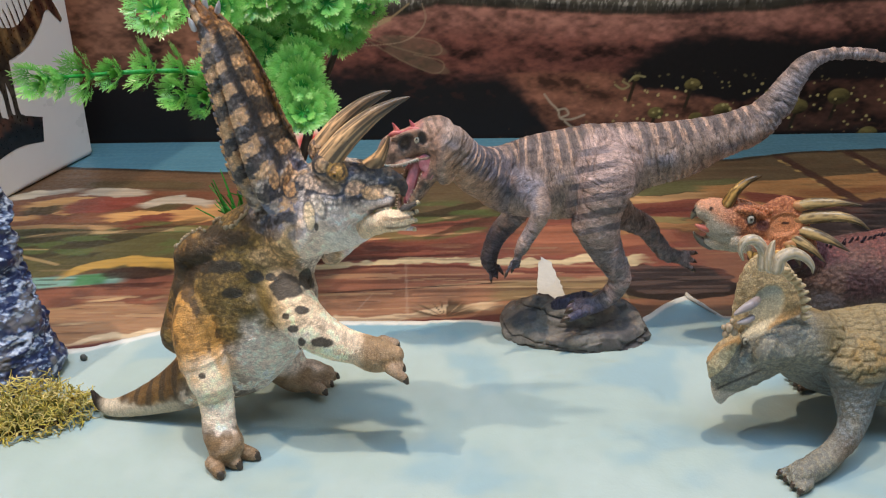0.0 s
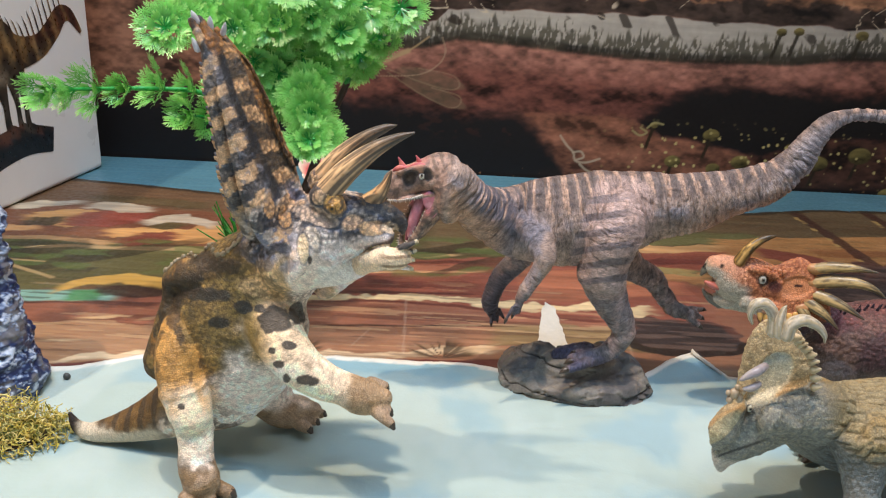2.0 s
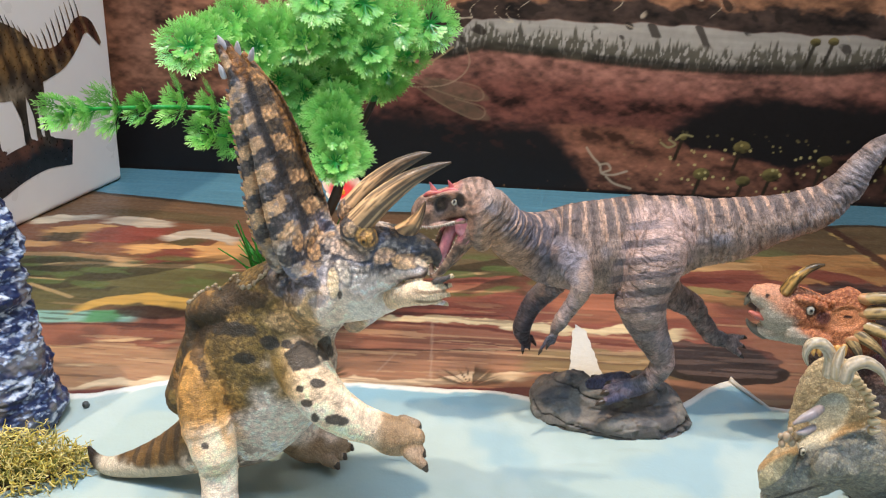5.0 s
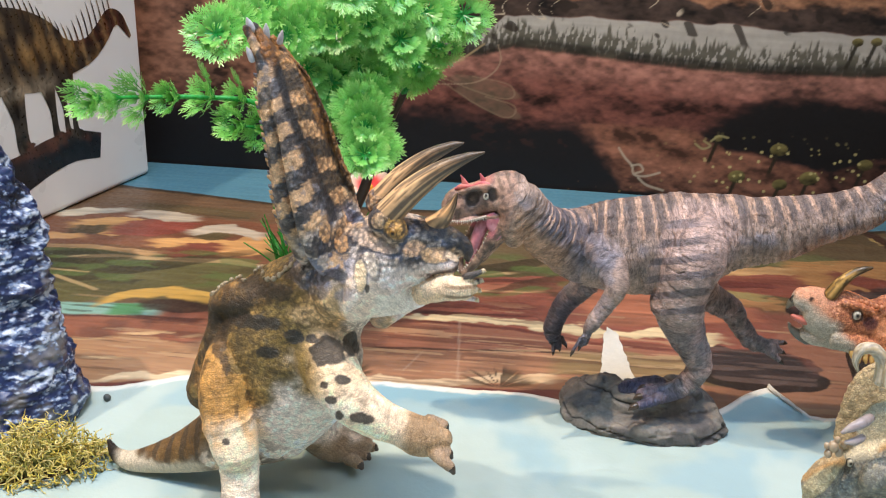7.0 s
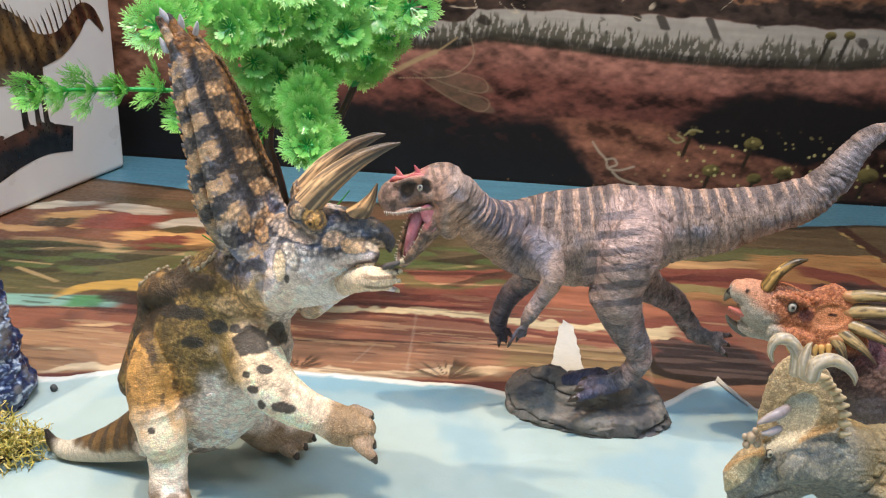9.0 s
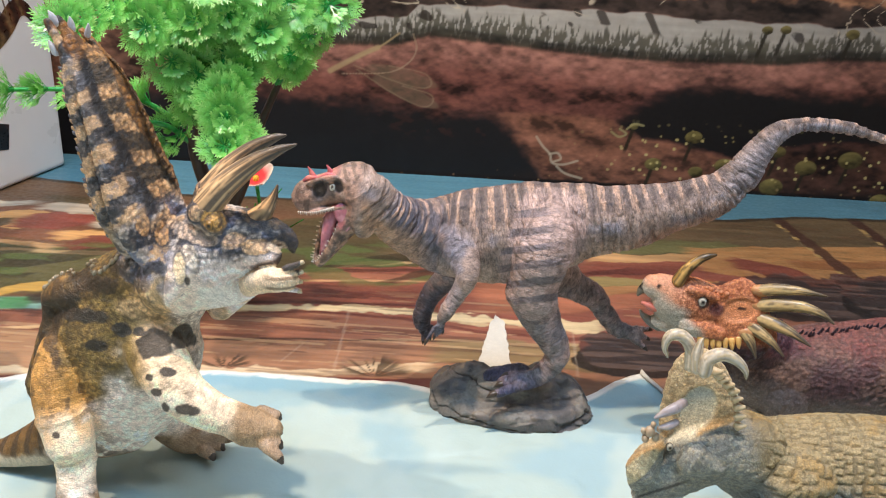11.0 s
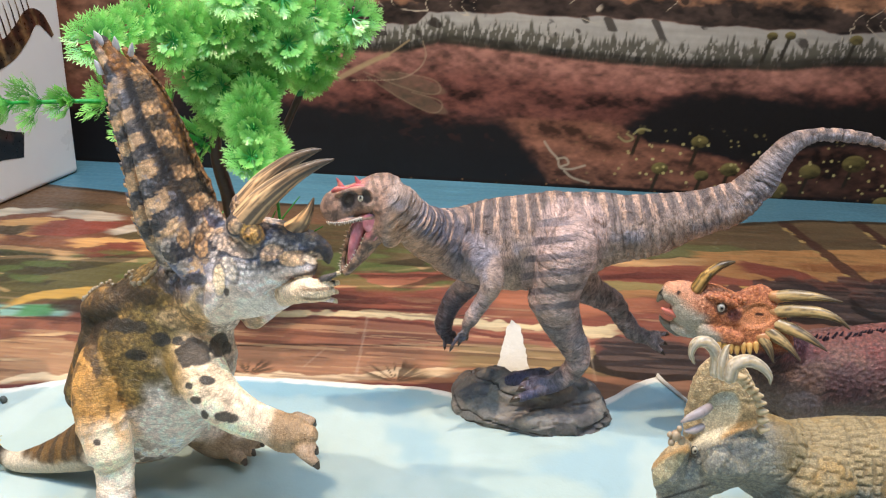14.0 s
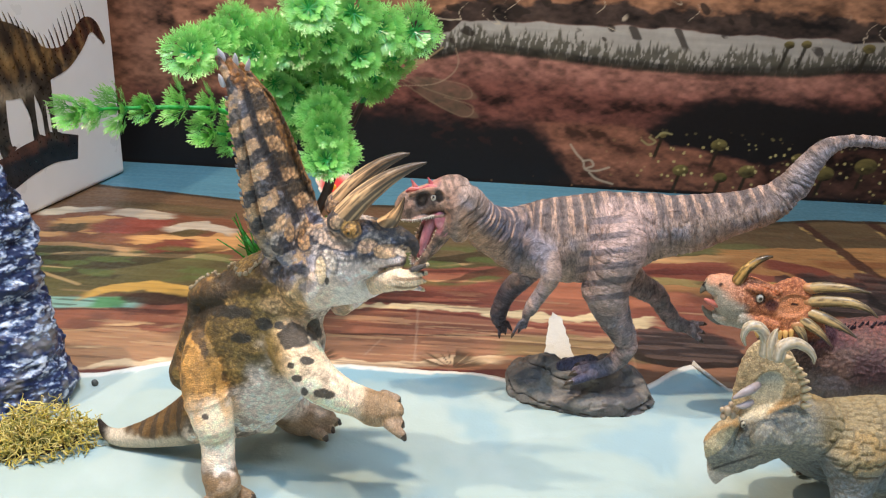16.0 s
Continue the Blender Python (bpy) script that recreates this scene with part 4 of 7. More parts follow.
ALLO_SHIN = [(117.9, 427, 69.4, 11, 11), (123.5, 427, 56.5, 8.8, 8.8), (130, 427, 45.6, 6.9, 6.9), (132.6, 427, 39.5, 5.6, 5.6), (129.7, 427, 31.7, 5.2, 5.2), (123.9, 427, 25.9, 4.9, 4.9), (115.8, 427, 23, 4.4, 4.4), (109.1, 427, 21.9, 2.9, 2.9)]
ALLO_LEG_B = [(128.9, 457, 66.7, 11.3, 11.3), (140.9, 457, 59.6, 7.5, 7.5), (150.8, 457, 54.3, 6, 6), (157.2, 457, 45.7, 4.9, 4.9), (163.3, 457, 39.1, 4.7, 4.7), (173.8, 457, 35.9, 3.3, 3.3)]
ALLO_ARM_A = [(84, 428, 90.1, 8.3, 8.3), (89.1, 419, 82.7, 6.3, 6.3), (89.9, 414, 78.6, 4.8, 4.8), (85.6, 414, 68.8, 3.4, 3.4), (81.6, 414, 60.5, 3.2, 3.2), (78.9, 414, 52.9, 2, 2)]
ALLO_ARM_B = [(82.6, 458, 62.7, 6.5, 6.5), (76.1, 458, 54.8, 5.5, 5.5), (70.4, 458, 43.9, 4.7, 4.7), (68.8, 458, 35.2, 4.4, 4.4), (72.1, 458, 28, 2.2, 2.2)]
ALLO_EYE = [(33.1, 413.5, 115.3)]
ALLO_CREST = [(23.0, 418, 121.7), (30.8, 418, 122.9)]
STY_HEAD = [(169.5, 424, 76.6, 5.2, 4.6), (173.5, 424, 75.6, 7.0, 5.8), (179.3, 424, 71.6, 11.2, 7.8), (186.8, 424, 69.6, 11.6, 8.8), (194.5, 424, 67.0, 11.4, 8.6), (202.2, 422.5, 65.0, 11.6, 6.0), (209.4, 421, 65.4, 11.2, 3.6), (215.0, 420, 67.6, 9.6, 2.8)]
STY_JAW = [(172.5, 424, 60.0, 2.8, 2.6), (177.5, 424, 59.5, 4.4, 4.0), (184.0, 424, 60.0, 5.5, 5.0), (196, 424, 58, 5.2, 5.0)]
STY_BEAK = [(174.0, 424, 76.6, 4.6, 3.8), (169.2, 424, 76.3, 3.5, 2.8), (165.8, 424, 74.4, 2.1, 1.5), (164.3, 424, 71.8, 0.7, 0.6)]
STY_BEAK_LOW = [(175.5, 424, 58.2, 3.2, 2.6), (171.0, 424, 59.8, 2.2, 2.0), (167.6, 424, 62.4, 1.2, 1.0), (166.2, 424, 64.6, 0.5, 0.5)]
STY_TONGUE = [(176, 422, 66.6, 2.2, 2.2), (170, 422, 67.6, 1.8, 1.8), (166.4, 422, 69.0, 0.8, 0.9)]
STY_BODY = [(214.4, 442, 43.7, 13.1, 13.1), (229.8, 442, 29.9, 18.6, 18.6), (250.8, 442, 29.9, 22.3, 22.3), (271.2, 442, 32.3, 23.2, 23.2), (288.9, 442, 34.2, 24.2, 24.2), (309.2, 442, 35.7, 24.1, 24.1), (330.2, 442, 34.2, 18.3, 18.3)]
STY_HORN = [(179.8, 421, 80.6, 3.0, 2.9), (182.4, 420, 86.6, 2.5, 2.4), (186.6, 420, 91.0, 1.9, 1.9), (190.2, 420, 93.0, 1.4, 1.4), (193.2, 420, 93.9, 0.6, 0.6)]
STY_SPIKE_A = [(213.2, 418.5, 79.6, 2.5, 2.2), (219.0, 416.5, 81.4, 2.7, 2.4), (227.0, 413, 82.9, 1.9, 1.8), (237.5, 410, 82.6, 0.4, 0.4)]
STY_SPIKE_B = [(214.0, 418.5, 72.8, 3.0, 2.6), (221.0, 415, 75.2, 3.1, 2.8), (229.5, 411, 76.6, 2.4, 2.2), (236.5, 408, 75.3, 1.4, 1.4), (241.2, 406, 72.2, 0.4, 0.4)]
STY_SPIKE_C = [(213.5, 418, 67.6, 2.9, 2.5), (220.0, 414, 66.9, 2.8, 2.5), (226.8, 410, 65.0, 1.9, 1.8), (233.5, 405, 61.8, 0.4, 0.4)]
STY_SPIKE_D = [(211.0, 417, 64.2, 2.8, 2.4), (215.5, 414, 62.2, 2.6, 2.3), (220.0, 411, 59.4, 1.6, 1.6), (224.6, 408, 55.0, 0.4, 0.4)]
STY_SPIKE_E = [(209.2, 416, 61.2, 2.4, 2.2), (212.0, 413, 57.8, 2.0, 1.8), (214.3, 410, 52.2, 0.4, 0.4)]
PAC_HEAD = [(160, 345, 20, 1.8, 1.8), (160.2, 345, 25.8, 4.9, 4.9), (163.9, 345, 32.8, 8.4, 8.4), (170.7, 345, 39.5, 10, 10), (178.3, 345, 45.5, 11.3, 11.3), (186.2, 345, 49.6, 11.7, 11.7), (196.1, 345, 48.2, 13.4, 13.4)]
PAC_BOSS = [(155.9, 342, 34.9, 3.5, 3.5), (156.9, 342, 39.6, 5.6, 5.6), (158.9, 342, 46, 4.9, 4.9), (161.4, 342, 51.6, 3, 3)]
PAC_FRILL = [(173.8, 347, 44.2, 10.5, 10.5), (175.7, 347, 54.4, 13.4, 13.4), (175.7, 347, 64.2, 13.5, 13.5), (174.2, 347, 72.6, 11.9, 11.9), (173.4, 347, 79.7, 8.8, 8.8), (173.1, 347, 83.9, 5.4, 5.4)]
PAC_BODY = [(192, 358, 42.5, 15.0, 15.0), (203, 358, 36.5, 17.0, 17.0), (216, 358, 34.5, 20.0, 20.0), (233.5, 358, 33.5, 22.5, 22.5), (260.5, 358, 32.0, 23.5, 23.5), (290, 358, 30.0, 22.5, 22.5), (310.7, 358, 26.0, 16.5, 16.5)]
PAC_LEG_A = [(209.9, 340, 41.4, 14.2, 14.2), (210.5, 335, 29.5, 8.8, 8.8), (208.6, 329, 19.0, 5.8, 5.8), (201.5, 323, 12.0, 5.0, 5.0), (191.5, 318, 6.9, 5.2, 5.2), (183.5, 315, 4.9, 5.2, 5.2)]
PAC_HORN_A = [(166.7, 338, 85, 2.1, 2.1), (165.9, 338, 91.8, 2.1, 2.1), (162.4, 338, 96, 2.1, 2.1), (158.5, 338, 95.6, 1.8, 1.8), (157.5, 338, 91.5, 1.1, 1.1), (158.9, 338, 88, 0.5, 0.5)]
PAC_HORN_B = [(170.1, 333, 86.2, 2.4, 2.4), (170.8, 333, 90.7, 2.4, 2.4), (175, 333, 92.7, 2.2, 2.2), (179.9, 333, 90.8, 1.7, 1.7), (183.1, 333, 87.4, 1.1, 1.1), (183.9, 333, 84.4, 0.3, 0.3)]
PAC_HORN_C = [(168.4, 335, 86, 2.3, 2.3), (167.5, 335, 91.1, 1.9, 1.9), (167.9, 335, 95.5, 1.1, 1.1), (168.6, 335, 97.1, 0.3, 0.3)]
TREE_WHORLS = [(-88.6, 452, 170.4), (-63.9, 475, 168), (-53.7, 480, 169.3), (-42.6, 480, 171.7), (-27.7, 484, 172.5), (-8.3, 520, 150.7), (-24.8, 500, 151.1), (-37.2, 490, 149.7), (-45.3, 485, 144.1), (-26.8, 472, 137.9), (-24, 462, 129.1), (-21.6, 455, 119.3), (-2.1, 500, 179.6), (13.3, 510, 178.5), (-49.4, 495, 129.6), (-15.7, 490, 166.3), (-57.8, 484, 154.2), (-75.1, 480, 177.1), (-35.5, 480, 186.6), (-16.2, 490, 189.4)]
# -- end of stations --
SPRAY = (39, 83, 217)
SPRAY_ALLO = (94, 84, 222)
CLAW = srgb(64, 52, 42)


def horn_paint(stations, base=srgb(198, 160, 118), dark=srgb(50, 42, 38), reach=26.0, streaks=4.5):
    """Horn with streaks along its curve, darker towards its tip."""
    axis = spline(stations, 60)
    tip = axis[-1, :3]
    tan = np.gradient(axis[:, :3], axis=0)
    tan /= np.linalg.norm(tan, axis=1)[:, None]

    def paint(v):
        k = np.argmin(((v[:, None, :] - axis[None, :, :3]) ** 2).sum(-1), 1)
        out = v - axis[k, :3]
        out = (out - tan[k] * (out * tan[k]).sum(1)[:, None]) / np.maximum(axis[k, 3], 0.4)[:, None]
        p = out * streaks + np.array((0, 0, 1)) * (0.002 * k)[:, None]
        c = np.tile(base, (len(v), 1)) * np.clip(1 + 2.2 * (fbm(p, 3, 3) - 0.5), 0.3, 1.5)[:, None]
        c = blend(c, dark * 1.5, 0.8 * step(0.50, 0.58, fbm(p * 1.7, 8, 3)))
        return blend(c, dark, 0.85 * step(reach, reach * 0.25, np.linalg.norm(v - tip, axis=1) + 9 * (fbm(p, 5, 2) - 0.5)))
    return paint


def toes(foot, ahead, spread, n, r, long, claw=0.55):
    """Toe stumps fanned round the end of a foot, and their claws."""
    foot, ahead = np.asarray(foot, float), np.asarray(ahead, float)
    ahead = ahead / np.linalg.norm(ahead)
    across = np.asarray(spread, float)
    limbs, claws = [], []
    for k in range(n):
        s = (k - (n - 1) / 2) / max(1, (n - 1) / 2)
        a = foot + across * s
        d = ahead + across / np.linalg.norm(across) * s * 0.35
        b = a + d * long
        limbs.append(loft([(*(a - d * r), r * 1.05, r * 1.05), (*b, r * 0.8, r * 0.8)], seg=10, sub=3, side=(0.1, 0.99, 0.1)))
        tip = b + d * r * (0.6 if claw > 0.52 else 1.5) + np.array((0, 0, -r * 0.3))
        claws.append((loft([(*b, r * claw * 1.2, r * claw * 1.2), (*((b + tip) / 2 + np.array((0, 0, r * 0.12))), r * claw * 1.1, r * claw * 1.1), (*tip, r * (0.35 if claw > 0.52 else 0.12), r * (0.35 if claw > 0.52 else 0.12))], seg=10,
                           sub=4, side=(0.1, 0.99, 0.1)), lambda v: np.tile(CLAW, (len(v), 1)) * (0.6 + 0.8 * vnoise(v, 3))[:, None]))
    return limbs, claws


def skin_y(co, x, z, r=1.5):
    """How far forward the skin lies at a place."""
    m = np.hypot(co[:, 0] - x, co[:, 2] - z) < r
    return float(co[m, 1].min())


def eyeball(c, r, iris=srgb(150, 110, 40), toward=(0, -1, 0.1)):
    c = np.asarray(c, float)
    toward = np.asarray(toward, float) / np.linalg.norm(toward)

    def paint(v):
        d = (v - c) @ toward / r
        col = np.tile(srgb(40, 30, 22), (len(v), 1))
        col = blend(col, iris, step(0.35, 0.5, d))
        return blend(col, srgb(10, 8, 8), step(0.86, 0.92, d))
    return ball(c, r, 14), paint


# ---------------------------------------------------------------- rearing horned dinosaur
def build_tri():
    plate = (0.42, 0.90, 0.05)
    limbs_a, claws_a = toes(np.array(TRI_ARM_A[-1][:3]) + (-2, 0, -1), (0.9, -0.15, -0.45), (1.5, -5.5, -3.5), 4, 2.7, 3.5)
    limbs_b, claws_b = toes(np.array(TRI_ARM_B[-1][:3]) + (-1, 0, 0), (0.95, -0.1, 0.18), (0.6, -1.0, 4.4), 4, 1.3, 4.4, 0.6)
    claws_b = [(g, srgb(196, 176, 142)) for g, _ in claws_b]
    limbs_c, claws_c = toes(np.array(TRI_SHIN[-1][:3]) + (2, -2, -6), (0.75, -0.55, -0.1), (5.0, 5.0, 0), 3, 3.5, 3.0)
    limbs_d, claws_d = toes(np.array(TRI_FOOT_B[-1][:3]) + (-2, -2, -4), (0.9, -0.35, 0.05), (1.5, 5.5, 0), 3, 3.0, 3.0)
    frill = [(x, y, z, max(2.0, r * 0.30), w * 1.0) for x, y, z, r, w in TRI_FRILL]
    rim_a = [(x - 0.62 * r - 2.4 * min(1.0, max(0.0, (r - 3) / 6)), y - 5, z - 0.2 * r, max(1.2, 0.17 * r + 1.2), max(1.2, 0.17 * r + 1.2)) for x, y, z, r, w in TRI_FRILL[1:]]
    rim_b = [(x + 0.45 * r, y + 7, z + 0.18 * r, max(1.2, 0.14 * r + 1.0), max(1.2, 0.14 * r + 1.0)) for x, y, z, r, w in TRI_FRILL[1:-1]]
    cheek = [(-4, 349, 109, 6, 5), (-7, 345, 103, 4.6, 4), (-9, 343, 97, 3.0, 3), (-10, 342, 93.5, 1.5, 1.5)]
    nostril = [(17, 353, 110, 5, 4), (23, 353, 109, 4.2, 4)]
    pieces = [loft(s, seg=24) for s in (TRI_TORSO, TRI_HEAD, TRI_JAW, TRI_ARM_A, TRI_ARM_B, TRI_THIGH, TRI_SHIN, TRI_FOOT_B, TRI_TAIL, TRI_HUMP, TRI_BACK, cheek, nostril)]
    pieces += [ball((4.4, 349.5, 121.4), 4.4, 20), loft([(8, 350.5, 119, 2.0, 2.0), (16, 352.5, 117, 2.2, 1.8), (24, 354, 115.5, 1.8, 1.6)], seg=14)]
    pieces += [loft(frill, plate, 28), loft(rim_a, seg=12), loft(rim_b, seg=12)]
    pieces += limbs_a + limbs_b + limbs_c + limbs_d
    for h_ in (TRI_HORN_A, TRI_HORN_B, TRI_HORN_NOSE):
        p0, p1 = np.array(h_[0]), np.array(h_[1])
        pieces.append(loft([tuple(p0 * 1.25 - p1 * 0.25), tuple(p0 * (1, 1, 1, 1.05, 1.05)), tuple((p0 * 0.9 + p1 * 0.1) * (1, 1, 1, 0.98, 0.98))], seg=18))
    co, no, faces = fused(pieces, 0.56, 5)
    s, h, r, d = along(co, TRI_TORSO)
    sf, hf, rf, df = along(co, TRI_FRILL)
    # the frill's face is hollow between its rims
    across = (co[:, 0] + 10.1 + (co[:, 2] - 114.6) * 0.415) * 0.9
    front = (df < rf * 1.3) * step(118, 134, co[:, 2] - 0.5 * (co[:, 0] + 16)) * step(180, 170, co[:, 2])
    co = co + np.array((0.9, 4.5, 0.4)) * (front * np.clip(1 - ((across - 1.5) / (0.62 * rf)) ** 2, 0, 1) * (no[:, 1] < 0.1))[:, None]
    st_, _, rt_, dt_ = along(co, TRI_THIGH)
    _, _, rs_, ds_ = along(co, TRI_SHIN)
    _, _, ra_, da_ = along(co, TRI_ARM_A)
    sb_, _, rb_, db_ = along(co, TRI_ARM_B)
    _, _, rh_, dh_ = along(co, TRI_HEAD)
    _, _, rj_, dj_ = along(co, TRI_JAW)
    thigh = step(1.35, 1.15, dt_ / rt_) * (co[:, 1] < 352)
    trunk = (d < r * 1.1) & (dt_ > rt_ * 1.08) & (da_ > ra_ * 1.1) & (co[:, 2] < 108)
    wr = fbm(co * (0.35, 0.35, 0.9), 3, 3)
    e1, e2 = cells(co * 0.62, 41)
    scaly = step(96, 108, co[:, 2] - 0.2 * co[:, 0]) + 0.5 * trunk
    co = co + no * ((wr - 0.5) * 0.5 + (fbm(co * 0.12, 8, 2) - 0.5) * 1.8 * trunk + 0.55 * scaly * (0.45 - e1))[:, None]
    flow = wrapped(co, (TRI_TORSO, TRI_HEAD, TRI_ARM_A, TRI_ARM_B, TRI_SHIN, TRI_THIGH, TRI_TAIL, TRI_FRILL))
    crease = np.where(trunk, 0.8, 0.6) - 0.15 * (co[:, 2] > 108)
    x, y, z = co.T
    n1, n2, n3 = fbm(co * 0.06, 11, 4), fbm(co * 0.16, 13, 4), fbm(co * 0.5, 17, 3)
    # cream underside, olive flanks, tan shoulders, umber back with orange streaks
    under = step(-6, 12, (x + 27) * 0.75 - (z - 58) * 0.85 + (n1 - 0.5) * 40 + (n2 - 0.5) * 14)
    c = srgb(152, 120, 70) * (0.62 + 0.76 * n2)[:, None]
    c = blend(c, srgb(108, 90, 50), 0.8 * step(0.46, 0.58, n1))
    c = blend(c, srgb(206, 172, 132) * (0.7 + 0.6 * n2)[:, None], 0.8 * step(-30, -14, x + (n2 - 0.5) * 16) * step(70, 80, z))
    c = blend(c, srgb(228, 210, 196) * (0.85 + 0.3 * n3)[:, None], under)
    chest = step(-2, 6, x + 0.12 * (z - 80) + (n2 - 0.5) * 12) * step(70, 78, z)
    c = blend(c, srgb(220, 206, 204) * (0.8 + 0.4 * n3)[:, None], 0.85 * chest)
    back = step(-8, -26, (x + 40) * 0.9 - (z - 88) * 0.45 + (n2 - 0.5) * 30)
    c = blend(c, srgb(60, 44, 26), 0.85 * back)
    streak = fbm(co * (0.30, 0.2, 0.09), 19, 3)
    c = blend(c, srgb(168, 116, 58), 0.75 * back * step(0.53, 0.62, streak))
    c = blend(c, srgb(48, 38, 28), 0.75 * step(-40, -54, x + (z - 90) * 0.15 + (n2 - 0.5) * 14) * step(0.42, 0.52, fbm(co * 0.2, 25, 3)))
    c = blend(c, srgb(120, 96, 60), 0.6 * back * step(0.55, 0.62, fbm(co * 0.35, 29, 3)))
    tc = srgb(172, 128, 72) * (0.6 + 0.8 * n2)[:, None]
    tc = blend(tc, srgb(58, 44, 28), 0.75 * step(0.58, 0.64, fbm(co * (0.3, 0.3, 0.2), 23, 3)) * step(34, 50, z))
    tc = blend(tc, srgb(184, 136, 76), 0.6 * step(0.55, 0.63, streak) * step(30, 40, z))
    tc = blend(tc, srgb(228, 206, 180) * (0.8 + 0.4 * n3)[:, None], step(42, 30, z + (n2 - 0.5) * 16))
    c = blend(c, tc, thigh)
    arm = step(1.25, 1.05, da_ / ra_) * step(-26, -14, x)
    c = blend(c, srgb(226, 198, 166) * (0.75 + 0.5 * n2)[:, None], 0.85 * arm)
    c *= np.clip(1 + 1.3 * (fbm(co * 0.42, 63, 3) - 0.5) + 0.7 * (n2 - 0.5), 0.5, 1.35)[:, None]
    # pale shins, forearms and tail belly
    leg = step(52, 40, z) * step(-64, -58, x) * step(-38, -42, x) * step(352, 348, y)
    c = blend(c, srgb(226, 206, 184) * (0.8 + 0.4 * n3)[:, None], 0.85 * leg * step(16, 24, z))
    c = blend(c, srgb(214, 160, 88), 0.6 * leg * step(34, 44, z) * step(0.45, 0.6, n2))
    paws = np.maximum(step(9, 14, x) * step(62, 58, z), step(20, 14, z + 6 * (n2 - 0.5)) * step(-62, -54, x))
    c = blend(c, srgb(126, 98, 66) * (0.6 + 0.8 * n3)[:, None], 0.85 * paws)
    tail = step(-66, -74, x) * step(40, 34, z)
    top = step(-1, 4, z - 10 + (x + 90) * 0.25 * (x > -90) * -1 + (n2 - 0.5) * 7)
    c = blend(c, srgb(190, 176, 154), 0.9 * tail * (1 - top))
    bands = np.sin(x * 0.95 + 3 * n2)
    c = blend(c, srgb(96, 70, 38) * (0.6 + 0.8 * n3)[:, None], 0.9 * tail * top)
    c = blend(c, srgb(46, 38, 30), 0.7 * tail * top * step(0.1, 0.6, bands))
    c = blend(c, srgb(40, 30, 24), tail * step(-108, -112, x))
    # airbrushed tones of the near side: cream shoulder and throat, olive flank, pale belly, ochre thigh
    near = step(376, 366, y)
    pu, pw = cast(co, SPRAY_ALLO, 350)
    for qx, qz, ra, rb, tilt, col, strength in ((-41.5, 67, 14, 13, 0.0, (122, 100, 58), 0.6), (-23, 86, 12.5, 4.2, -0.05, (206, 168, 122), 0.85), (-5.5, 90, 9, 11, 0.0, (222, 204, 190), 0.85), (-33, 42, 17, 11, 0.25, (228, 208, 194), 0.9),
                                               (-63, 52, 4.5, 11, 0.0, (176, 130, 76), 0.6), (-57, 28, 6.5, 13, 0.0, (226, 200, 170), 0.85), (-44, 93, 11, 5, 0.1, (70, 52, 30), 0.7)):
        q = np.hypot((pu - qx) / ra, (pw - qz - tilt * (pu - qx)) / rb) + (n2 - 0.5) * 0.9 + (n1 - 0.5) * 0.7
        c = blend(c, srgb(*col) * (0.72 + 0.56 * n3)[:, None], strength * near * step(1.15, 0.7, q))
    # dark blotches
    sprayed = lambda sx, sz: (x - sx - (sx - SPRAY[0]) / (335 - SPRAY[1]) * (y - 335), z - sz - (sz - SPRAY[2]) / (335 - SPRAY[1]) * (y - 335))
    for sx, sz, ra, rb in TRI_SPOTS:
        u, w = sprayed(sx, sz)
        q = np.hypot(u / ra, w / rb) + (fbm(co * 0.3, 31, 3) - 0.5) * 0.8
        c = blend(c, srgb(42, 40, 38) * (0.5 + n3)[:, None], 0.93 * near * step(1.15, 0.95, q))
    # umber saddle over the hump and neck
    for sx, sz, ra, rb in TRI_UMBER:
        u, w = sprayed(sx, sz)
        q = np.hypot(u / ra, w / rb) + (fbm(co * (0.24, 0.24, 0.16), 39, 4) - 0.5) * 3.0
        c = blend(c, srgb(62, 47, 32) * (0.5 + n3)[:, None], 0.85 * near * step(1.1, 0.9, q))
    # slate blue mottling down the neck
    for sx, sz, ra, rb in TRI_SLATE:
        u, w = sprayed(sx, sz)
        q = np.hypot(u / ra, w / rb) + (fbm(co * 0.25, 37, 3) - 0.5) * 1.6
        c = blend(c, srgb(76, 80, 96) * (0.5 + n3)[:, None], 0.6 * near * step(1.1, 0.9, q))
    # head: slate blue, cream and tan plates
    head = step(98, 106, z - 0.25 * (x + 10) + (n2 - 0.5) * 9) * step(-34, -26, x) * step(372, 368, y)
    _, cell2 = cells(co * 0.17, 3)
    c1, _ = cells(co * 0.13, 7)
    hc = srgb(176, 162, 152) * (0.6 + 0.8 * n3)[:, None]
    hc = blend(hc, srgb(202, 160, 116), 0.85 * step(0.50, 0.55, fbm(co * 0.12, 41, 3)))
    hc = blend(hc, srgb(96, 104, 128), 0.8 * step(0.52, 0.56, fbm(co * 0.22, 44, 4)))
    hc = blend(hc, srgb(54, 50, 50), 0.85 * step(0.53, 0.57, fbm(co * 0.20, 43, 4)))
    hc = blend(hc, srgb(222, 208, 200) * (0.8 + 0.4 * n3)[:, None], 0.9 * step(112, 106, z + 0.25 * (x - 5) + (n2 - 0.5) * 16) * step(-14, -4, x))
    c = blend(c, hc, head)
